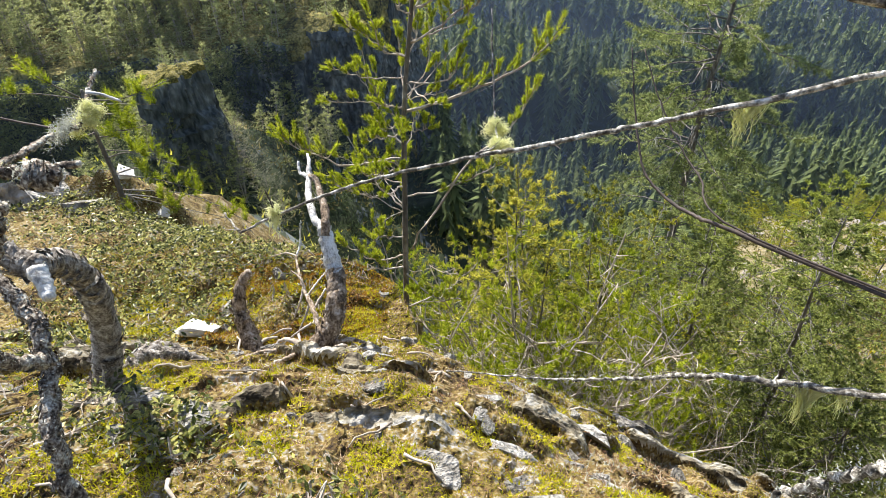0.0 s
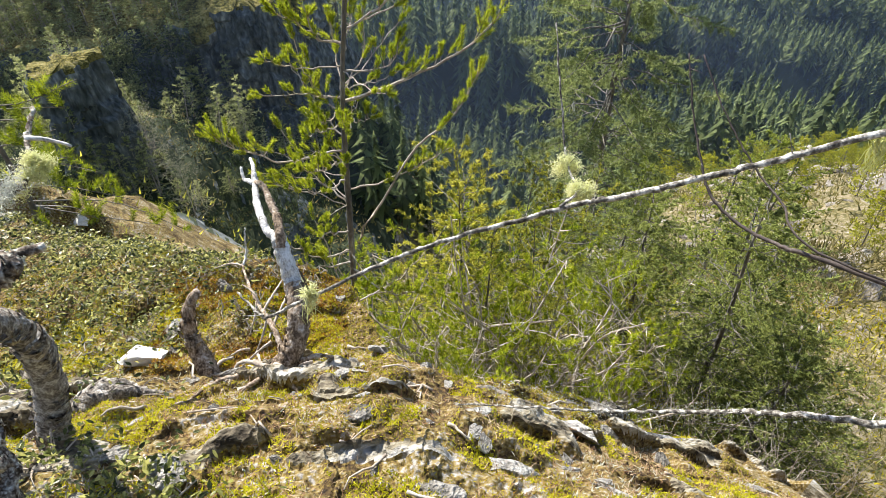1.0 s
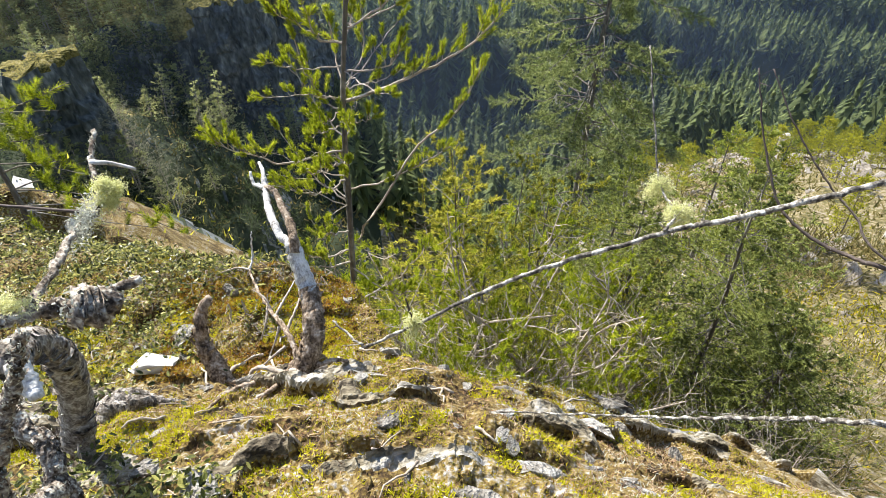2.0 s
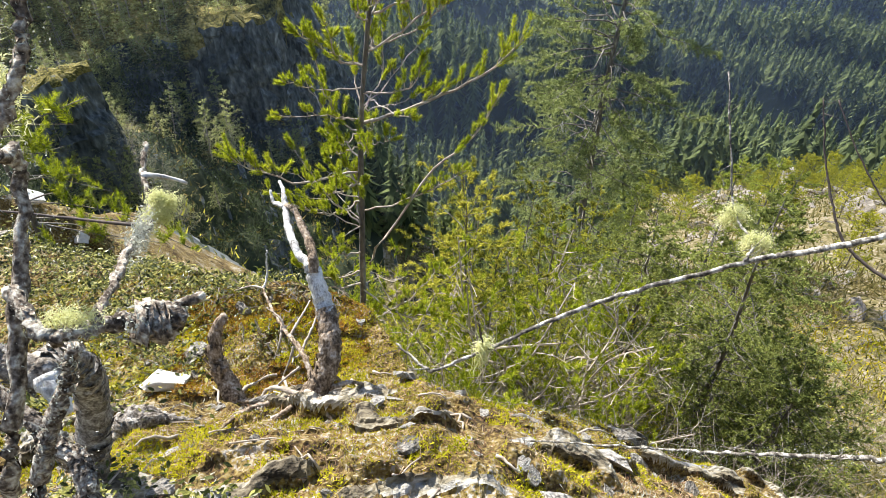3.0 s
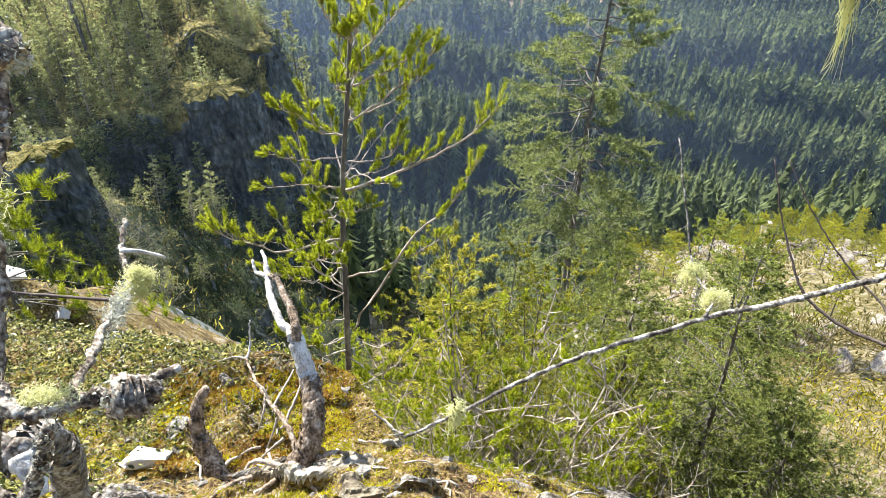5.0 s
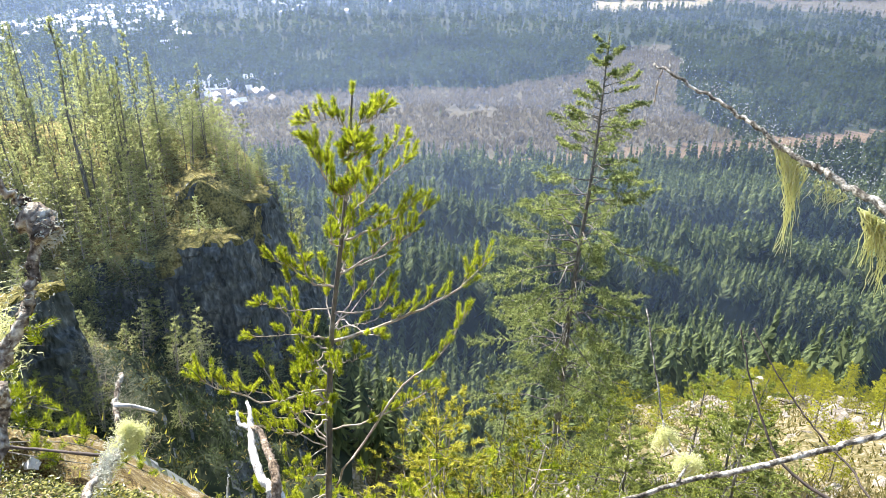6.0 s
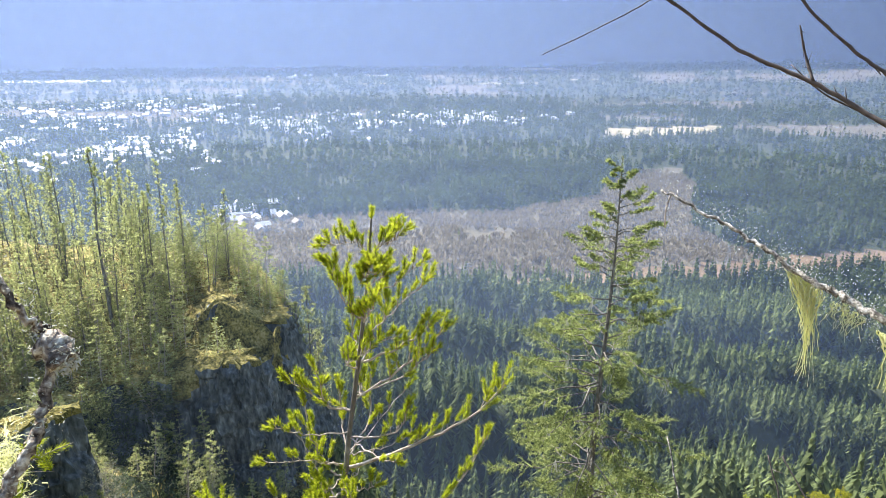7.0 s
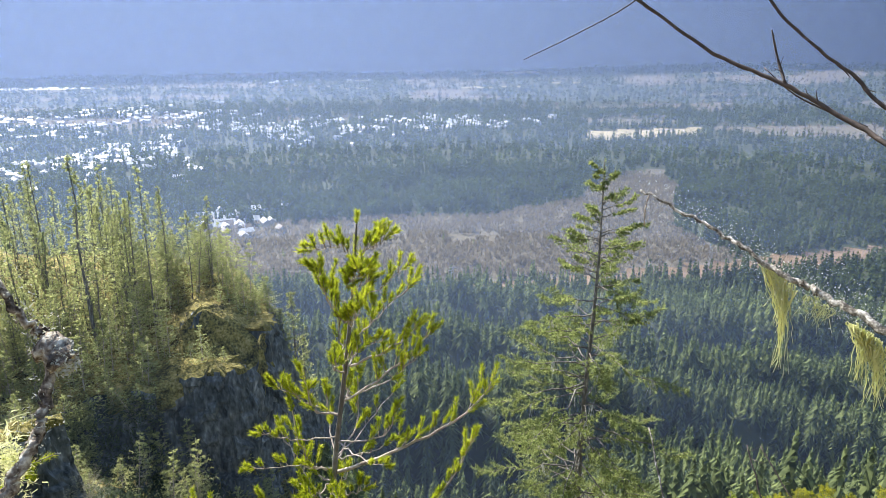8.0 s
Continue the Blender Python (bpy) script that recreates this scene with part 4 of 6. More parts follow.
bluff_models = [model(tufted_pine(20 + k, 8.5 + 0.9 * k, 0.16, 1.5, 46), M_PINE_FAR, M_BARK) for k in range(5)]
tall_pines = [model(tufted_pine(30 + k, 14.0, 0.45, 1.3, 34), M_PINE_FAR, M_BARK) for k in range(3)]
bluff_firs = [model(conifer(40 + k, 4.0 + k, 1.5, 14, 4, 0.08, 0.0, 0.12, 0.05, 5, 8, 0.06, 4, bushy=0.3, droop=0.1, gaps=0.15, uneven=0.5, limb_sides=3, joints=3), M_PINE_FAR, M_TWIG) for k in range(3)]
rng = np.random.default_rng(8)


def bluff_depth(x, y):
    return min(y - np.interp(x, BLUFF_X, BLUFF_Y), np.interp(y, FLANK_Y, FLANK_X) - x)


count = 0
while count < 150:
    x, y = rng.uniform(-42, -7.3), rng.uniform(40, 68)
    if bluff_depth(x, y) < (5.5 if x > -18 else 2.5) or (y < 54 and x > -13) or y - 62 + 0.25 * (x + 10) > 4:
        continue
    if abs(x + 11.2 + 0.41 * (y - 47)) < 2.4 and 48 < y < 60:
        continue
    count += 1
    planted("bluff_pine", on_ground(x, y, 0.2), bluff_models[rng.integers(5)], rng.uniform(0.5, 0.92), rng.random() * 6.28, "slender yellow-green pine on the wooded bluff", "pines on the bluff", (rng.normal() * 0.03, rng.normal() * 0.03))
count = 0
while count < 300:
    x, y = rng.uniform(-40, -6.6), rng.uniform(38, 62)
    if not 0.2 < bluff_depth(x, y) < 11 or (y < 54 and x > -14.5 and rng.random() < 0.96):
        continue
    if abs(x + 11.2 + 0.41 * (y - 47)) < 2.2 and 48 < y < 56 and rng.random() < 0.7:
        continue
    count += 1
    place = Vector((x, y, max(float(height(x, y)), float(bluff_top(x, y)) - 0.3) - 0.2))
    planted("bluff_fir", place, bluff_firs[rng.integers(3)], rng.uniform(0.4, 1.05), rng.random() * 6.28, "small light green fir near the edge of the bluff", "firs on the bluff", (rng.normal() * 0.05, rng.normal() * 0.05))
count = 0
while count < 60:
    x, y = rng.uniform(-26, 0), rng.uniform(26, 60)
    if not -9 < bluff_depth(x, y) < -1.5:
        continue
    count += 1
    planted("gully_fir", on_ground(x, y, 0.2), bluff_firs[rng.integers(3)], rng.uniform(0.35, 0.9), rng.random() * 6.28, "small fir clinging to the shaded cliff foot", "firs in the gully", (rng.normal() * 0.08, rng.normal() * 0.08))
for x, y, size in ((-10.4, 47.6, 0.42), (-11.6, 47.9, 0.5), (-12.6, 47.2, 0.4), (-12.0, 46.9, 0.25), (-9.9, 52.6, 0.5), (-8.8, 52.8, 0.45), (-10.6, 52.2, 0.6), (-16.9, 33.3, 0.25), (-17.5, 33.2, 0.35), (-16.4, 33.5, 0.2), (-10.9, 47.1, 0.2), (-10.8, 53.0, 0.9), (-9.6, 53.1, 0.8), (-8.7, 52.2, 0.6), (-11.2, 52.3, 0.8), (-10.0, 51.9, 0.45), (-9.2, 51.6, 0.35), (-11.9, 47.6, 0.7)):
    top = -21.1 if x > -13 and y < 50 else (-19.5 if y > 50 else -16.7)
    planted("crag_fir", (x, y, top), bluff_firs[int(x * 7) % 3], size, x * 9, "small fir on the mossy crag", "firs on the crag")
for x, y, size in ((-17.6, 31.6, 0.8), (-16.9, 31.2, 0.9), (-16.1, 31.5, 0.75), (-15.4, 32.0, 0.8), (-18.3, 32.2, 0.9), (-15.0, 32.9, 0.9), (-16.5, 30.4, 0.7), (-17.9, 30.8, 0.8), (-14.6, 31.6, 0.7), (-15.4, 30.6, 0.6)):
    planted("gully_fir", on_ground(x, y, 0.2), bluff_firs[int(x * 5) % 3], size, x * 9, "small fir clinging to the shaded cliff foot", "firs in the gully")
for k in range(30):
    a, far = rng.random() * 6.28, 1.5 + 8 * rng.random()
    x, y = -20.2 + math.cos(a) * far, 35.2 + math.sin(a) * far * 0.8
    planted("crag_fir", on_ground(x, y, 0.2), bluff_firs[0], rng.uniform(0.3, 0.8), rng.random() * 6.28, "small fir on the mossy crag", "firs on the crag", (rng.normal() * 0.08, rng.normal() * 0.08))

edge_x, edge_y = np.array([-30, -24, -20, -17, -13.5, -9.6]), np.array([41, 43.3, 44.5, 45.3, 46.5, 47.4])
for k in range(106):
    x = rng.uniform(-29, -14.0) if k < 100 else rng.uniform(-10.5, -9.6)
    y, below = float(np.interp(x, edge_x, edge_y)), rng.uniform(0.5, 12)
    lean_out = 0.2 * below + 0.6 + (0.2 * below if x < -16 else 0)
    below = below if k < 100 else below + 3
    place = Vector((x + 0.3 * lean_out, y - 0.95 * lean_out, float(bluff_top(x, y)) - below - 0.4))
    planted("cliff_fir", place, bluff_firs[rng.integers(3)], rng.uniform(0.3, 0.75), rng.random() * 6.28, "small fir rooted in a cleft of the cliff", "firs on the cliff", (rng.normal() * 0.15 + 0.15, rng.normal() * 0.1))

for k in range(18):
    x, y = rng.uniform(-13.5, -8.6), rng.uniform(55.0, 60.5)
    planted("bluff_pine", on_ground(x, y, 0.2), bluff_models[k % 5], rng.uniform(0.55, 0.8), k * 2.3, "slender yellow-green pine on the wooded bluff", "pines on the bluff")
# tall bare-stemmed pines among them
for k, (x, y, tall, lean) in enumerate(((-19.3, 47.8, 17.7, -0.2), (-20.0, 50.6, 10.7, 0), (-18.5, 54.0, 10.6, -0.2), (-14.0, 54.9, 7.6, 0.1), (-20.9, 47.1, 6.8, 0.1), (-25.9, 57.2, 11.4, -0.3), (-16.1, 56.7, 9.4, 0), (-13.4, 54.4, 6.5, 1.0))):
    planted("bluff_pine", on_ground(x, y, 0.3), tall_pines[k % 3], tall / 14, k * 1.7, "tall bare-stemmed pine on the wooded bluff", "pines on the bluff", (0, lean / tall))
for x, y, z, tall in ((-6.1, 53.3, -29.0, 11.3), (-6.9, 53.3, -27.5, 8.5), (-5.4, 53.6, -29.5, 8.0)):
    planted("bluff_pine", (x, y, z), bluff_models[1], tall / 9.4, x, "slender pine rooted on the flank of the bluff", "pines on the bluff")

# brush on the steep gully sides, the gully's shade put into its colour
def gully_brush(seed, clumps, per):
    r = np.random.default_rng(seed)
    x, y = r.uniform(-36, -5, clumps), r.uniform(20, 50, clumps)
    keep = (np.minimum(y - np.interp(x, BLUFF_X, BLUFF_Y), 5) < -0.5) & (vnoise(x / 2.5, y / 2.5, 0, seed) > 0.3)
    x, y = x[keep], y[keep]
    s = r.random(len(x))
    z = height(x, y) * s + height(x + 0.25, y - 0.6) * (1 - s)
    c = np.stack([x, y, z], -1)[:, None] + r.normal(size=(len(x), per, 3)) * (0.28, 0.28, 0.2) + [0, 0, 0.25]
    d = r.normal(size=c.shape) * 0.8 + [0, 0, 0.7]
    d /= np.linalg.norm(d, axis=-1, keepdims=True)
    w = np.cross(d, r.normal(size=d.shape))
    w *= 0.028 / (np.linalg.norm(w, axis=-1, keepdims=True) + 1e-9)
    v = np.stack([c - w, c + w, c + d * 0.34], 2).reshape(-1, 3)
    me = mesh_of("gully_brush", v, np.arange(len(v)).reshape(-1, 3))
    me.materials.append(M_BRUSH_SHADE)
    return tagged(new("gully_brush", me), "brush on the steep sides of the gully, shade put into its green", "undergrowth", kind="stuff")


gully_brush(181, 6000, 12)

# a leafless lichen-grey tree in the gully
for x, y, size, turn in ((-14.6, 31.8, 1.0, 0.4), (-12.6, 30.6, 0.8, 2.0)):
    bare = conifer(48, 5.6, 2.0, 16, 4, 0.12, 0.35, 0.12, 0.012, 8, 14, 0.05, 6, (0.5, 0), 0.42, 0.5, 0.0, uneven=0.7)
    ob = thing("bare_tree", on_ground(x, y, 0.1), "leafless tree with grey lichen-hung twigs in the gully", "tree", "bare trees in the gully")
    ob.rotation_euler[2], ob.scale = turn, (size, size, size)
    part("trunk", bare[0], M_TWIG, ob, smooth=True)
    part("crown", bare[1], M_GREY_TREE, ob)

# trees on the open slope
slope_models = [model(conifer(50 + k, 4.5 + 0.6 * k, 1.3, 12, 5, 0.12, 0.35, 0.15, 0.06, 6, 7, 0.07, 4, bushy=0.4, taper=0.5, limb_sides=3, joints=3), M_SLOPE_TREE) for k in range(3)]
count = 0
while count < 150:
    a, d = rng.uniform(8, 50), (rng.uniform(22, 95) if count < 45 else rng.uniform(70, 102))
    x, y = d * math.sin(math.radians(a)), d * math.cos(math.radians(a))
    if vnoise(x / 9, y / 9, 0, 91) < (0.3 if d > 60 else 0.52) or (d > 60 and a < 24):
        continue
    count += 1
    planted("slope_pine", on_ground(x, y, 0.2), slope_models[rng.integers(3)], rng.uniform(0.4, 1.0), rng.random() * 6.28, "small yellow-green pine on the sunny rocky slope", "pines on the slope", (rng.normal() * 0.06, rng.normal() * 0.06))


# ---- woods on the valley floor ----
def forest(name, pts, heights, label, material, boughs=30, slim=0.2, seed=0, wide=0.06, drop=0.4):
    """Many conifers in one mesh: each a slim stem with drooping boughs as blades all round."""
    r = np.random.default_rng(seed)
    n = len(pts)
    f = (np.arange(boughs) + r.random((n, boughs))) / boughs
    a = r.random((n, boughs)) * 6.28
    h = heights[:, None]
    reach = h * slim * (1.08 - f) * (0.55 + 0.75 * r.random((n, boughs)))
    z = h * (0.06 + 0.92 * f)
    out = np.stack([np.cos(a), np.sin(a), 0 * a], -1)
    side = np.stack([-np.sin(a), np.cos(a), 0 * a], -1)
    root = pts[:, None] + np.array([0, 0, 1.0]) * z[..., None]
    tip = root + out * reach[..., None] - np.array([0, 0, 1.0]) * (reach * (drop - 0.3 * f))[..., None]
    w = side * (h * wide * (0.7 + 0.8 * (1 - f)))[..., None]
    lift = np.array([0, 0, 1.0]) * (h * 0.05)[..., None]
    v = np.stack([root - w + lift, root + w + lift, tip], 2).reshape(-1, 3)
    top = np.stack([pts + [0, 0, 0.9] * heights[:, None] + np.array([1, 0, 0]) * heights[:, None] * 0.02, pts + [0, 0, 0.9] * heights[:, None] - np.array([1, 0, 0]) * heights[:, None] * 0.02, pts + [0, 0, 1.08] * heights[:, None]], 1).reshape(-1, 3)
    v = np.vstack([v, top])
    ob = new(name, mesh_of(name, v, np.arange(len(v)).reshape(-1, 3)))
    ob.data.materials.append(material)
    return tagged(ob, label, "forest", kind="stuff")


def scatter(seed, count, d0, d1, kinds, spread=44):
    r = np.random.default_rng(seed)
    a = np.radians(r.uniform(-spread, spread, count))
    d = np.sqrt(r.uniform(d0 * d0, d1 * d1, count))
    x, y = d * np.sin(a), d * np.cos(a)
    keep = np.isin(land_use(x, y), kinds) & ~((x < -1) & (y < 80) & (np.minimum(y - np.interp(x, BLUFF_X, BLUFF_Y), np.interp(y, FLANK_Y, FLANK_X) - x) > -2.5)) & ((vnoise(x / 45, y / 45, 0, 95) > 0.12) | (d < 520))
    x, y = x[keep], y[keep]
    return np.stack([x, y, height(x, y) - 0.2], -1), r


for k, (d0, d1, num, h0, h1, boughs, wide) in enumerate(((38, 105, 1500, 4, 9, 60, 0.03), (105, 260, 3300, 9, 18, 58, 0.034), (260, 520, 7000, 10, 18, 32, 0.06), (520, 1000, 11500, 11, 19, 14, 0.1), (1000, 2000, 13000, 11, 19, 8, 0.14), (2000, 4320, 12000, 13, 24, 5, 0.22))):
    p, r = scatter(100 + k, num, d0, d1, (1, 3) if k < 2 else (3,), 44)
    if k == 0:
        az = np.degrees(np.arctan2(p[:, 0], p[:, 1]))
        p = p[(az > -9) & (az < 24)]
    forest("conifer_forest", p, r.uniform(h0, h1, len(p)) * (0.7 + 0.6 * vnoise(p[:, 0] / 30, p[:, 1] / 30, 0, 97)), "dark green conifer forest covering the valley", M_FARFIR if k < 3 else M_VALLEYFIR, boughs, 0.31 if d0 < 1000 else 0.36, 200 + k, wide, (0.5, 0.7, 0.8, 1.2, 1.5, 1.5)[k])


def bare_wood(name, pts, heights, seed):
    """Leafless broadleaf trees: each a stem with a spray of upright limbs as thin blades."""
    r = np.random.default_rng(seed)
    n, blades = len(pts), 14
    a = r.random((n, blades)) * 6.28
    spread_ = heights[:, None] * (0.14 + 0.42 * r.random((n, blades)))
    foot = pts[:, None] + np.stack([0.3 * np.cos(a), 0.3 * np.sin(a), heights[:, None] * 0.35 * r.random((n, blades))], -1)
    tip = pts[:, None] + np.stack([spread_ * np.cos(a), spread_ * np.sin(a), heights[:, None] * (0.65 + 0.35 * r.random((n, blades)))], -1)
    mid = (foot + tip) / 2 + np.stack([-np.sin(a), np.cos(a), 0 * a], -1) * heights[:, None, None] * 0.045
    mid2 = (foot + tip) / 2 - np.stack([-np.sin(a), np.cos(a), 0 * a], -1) * heights[:, None, None] * 0.045 + [0, 0, 0.5]
    v = np.stack([foot, mid, tip, mid2], 2).reshape(-1, 3)
    ob = new(name, mesh_of(name, v, np.arange(len(v)).reshape(-1, 4)))
    ob.data.materials.append(M_ALDER)
    return tagged(ob, "grey-brown leafless alder wood on the valley floor", "forest", kind="stuff")


p, r = scatter(140, 26000, 480, 1000, (4,))
bare_wood("bare_wood", p, r.uniform(5, 8.5, len(p)), 240)
p, r = scatter(141, 7000, 1400, 4300, (4,))
bare_wood("bare_wood", p, r.uniform(10, 18, len(p)), 241)
p, r = scatter(142, 3000, 480, 1000, (4,))
p = p[: len(p) // 30]
forest("conifer_forest", p, r.uniform(6, 12, len(p)), "scattered dark conifers among the bare alders", M_FARFIR, 16, 0.2, 242, 0.09)


# ---- the village and the power line ----
def house(place, turn, length, width, tall, roof_mat, wall_mat):
    ob = thing("house", place, "small pale house beside the woods, its pitched roof often whitened as by glint", "house", "houses in the valley")
    ob.rotation_euler[2] = turn
    a, b = length / 2, width / 2
    g = Geo()
    g.add([(-a, -b, -1), (a, -b, -1), (a, b, -1), (-a, b, -1), (-a, -b, tall), (a, -b, tall), (a, b, tall), (-a, b, tall), (-a, 0, tall + b * 0.7), (a, 0, tall + b * 0.7)],
          [(0, 1, 5, 4), (1, 2, 6, 5), (2, 3, 7, 6), (3, 0, 4, 7)])
    g.f[3].append(np.array([(5, 6, 9), (7, 4, 8)]))
    part("wall", g, wall_mat, ob)
    e, h = 0.6, b * 0.7
    g = Geo()
    for sgn in (1, -1):
        y1, z1 = sgn * (b + e), tall - e * 0.7
        g.add([(-a - e, 0, tall + h), (a + e, 0, tall + h), (a + e, y1, z1), (-a - e, y1, z1), (-a - e, 0, tall + h + 0.25), (a + e, 0, tall + h + 0.25), (a + e, y1, z1 + 0.25), (-a - e, y1, z1 + 0.25)],
              [(0, 1, 2, 3), (4, 5, 6, 7), (0, 1, 5, 4), (2, 3, 7, 6), (1, 2, 6, 5), (0, 3, 7, 4)])
    part("roof", g, roof_mat, ob)
    return ob


rng = np.random.default_rng(77)
for k in range(46):
    x, y = rng.normal(-132, 22), rng.normal(712, 32)
    house((x, y, float(height(x, y))), rng.choice((0.3, 1.87)) + rng.normal() * 0.1, rng.uniform(9, 15), rng.uniform(7, 10), rng.uniform(3, 5.5), M_ROOF_GLINT if rng.random() < 0.7 else M_ROOF_DARK, M_WALL)


def village(name, centres, count, seed):
    """Far houses, all in one: pitched roofs over pale walls."""
    r = np.random.default_rng(seed)
    rows = []
    for (cx, cy, sx, sy, share) in centres:
        n = int(count * share)
        rows.append(np.stack([r.normal(cx, sx, n), r.normal(cy, sy, n)], -1))
    c = np.concatenate(rows)
    c = c[vnoise(c[:, 0] / 70, c[:, 1] / 90, 0, 87) > 0.42]
    n = len(c)
    z = height(c[:, 0], c[:, 1])
    a, b, t, ang = r.uniform(5, 10, n), r.uniform(4, 6.5, n), r.uniform(3.5, 6, n), r.choice((0.2, 1.77), n) + r.normal(size=n) * 0.15
    local = np.array([(-1, -1, 0), (1, -1, 0), (1, 1, 0), (-1, 1, 0), (-1, -1, 1), (1, -1, 1), (1, 1, 1), (-1, 1, 1), (-1, 0, 1.55), (1, 0, 1.55)], float)
    v = local[None] * np.stack([a, b, t], -1)[:, None]
    x = v[..., 0] * np.cos(ang)[:, None] - v[..., 1] * np.sin(ang)[:, None] + c[:, None, 0]
    y = v[..., 0] * np.sin(ang)[:, None] + v[..., 1] * np.cos(ang)[:, None] + c[:, None, 1]
    v = np.stack([x, y, v[..., 2] + z[:, None]], -1).reshape(-1, 3)
    base = (np.arange(n) * 10)[:, None, None]
    walls = (np.array([(0, 1, 5, 4), (1, 2, 6, 5), (2, 3, 7, 6), (3, 0, 4, 7)])[None] + base).reshape(-1, 4)
    roofs = (np.array([(4, 5, 9, 8), (6, 7, 8, 9)])[None] + base).reshape(-1, 4)
    gables = (np.array([(5, 6, 9), (7, 4, 8)])[None] + base).reshape(-1, 3)
    me = mesh_of(name, v, [walls, roofs, gables])
    me.materials.append(M_WALL), me.materials.append(M_ROOF_GLINT)
    me.polygons.foreach_set("material_index", np.concatenate([np.zeros(len(walls)), np.ones(len(roofs)), np.zeros(len(gables))]).astype(np.int32))
    return tagged(new(name, me), "hundreds of small houses of a valley town, roofs whitened as by sun glint", "village", kind="stuff")


village("village_houses", ((-470, 1200, 130, 110, 0.35), (-560, 1700, 170, 150, 0.3), (-120, 1480, 100, 90, 0.12), (160, 1560, 110, 60, 0.15), (-330, 3200, 160, 50, 0.05)), 1300, 5)
# a white river reach, its bright sheen put into a matt pale colour
for cx, cy, sx, sy in ((-1330, 2900, 330, 90),):
    ang = np.linspace(0, 6.283, 40)[:-1]
    wob = 1 + 0.5 * fbm(np.cos(ang) * 2, np.sin(ang) * 2, 0, 3, 7)
    ring = np.stack([cx + sx * wob * np.cos(ang), cy + sy * wob * np.sin(ang), np.full(39, -178.5)], -1)
    me = mesh_of("water", np.vstack([ring, [[cx, cy, -178.5]]]), np.stack([np.arange(39), (np.arange(39) + 1) % 39, np.full(39, 39)], -1))
    me.materials.append(M_RIVER_WHITE)
    tagged(new("gravel_bar", me), "river reach on the valley floor, its brightness put into a matt white", "ground", kind="structure")


def pylon(place, tall):
    ob = thing("pylon", place, "grey steel lattice power pylon in a cleared strip", "pylon", "pylons")
    g, w = Geo(), tall * 0.13
    legs = [np.array([(sx * w, sy * w, -0.5), (sx * w * 0.25, sy * w * 0.25, tall)]) for sx in (-1, 1) for sy in (-1, 1)]
    for l in legs:
        tube(g, l, 0.16, 4)
    part("legs", g, M_STEEL, ob)
    g = Geo()
    for k in range(6):
        for i, j in ((0, 1), (1, 3), (3, 2), (2, 0)):
            tube(g, np.stack([legs[i][0] + (legs[i][1] - legs[i][0]) * k / 6, legs[j][0] + (legs[j][1] - legs[j][0]) * (k + 1) / 6]), 0.09, 3)
    part("bracing", g, M_STEEL, ob)
    for f in (0.72, 0.86, 1.0):
        g = Geo()
        tube(g, [(-tall * 0.2, 0, tall * f), (0, 0, tall * f + 0.4), (tall * 0.2, 0, tall * f)], 0.16, 4)
        part("crossarm", g, M_STEEL, ob)


for x, y in ((64, 478), (285, 520), (-20, 470)):
    pylon(on_ground(x, y, 0.3), 15)


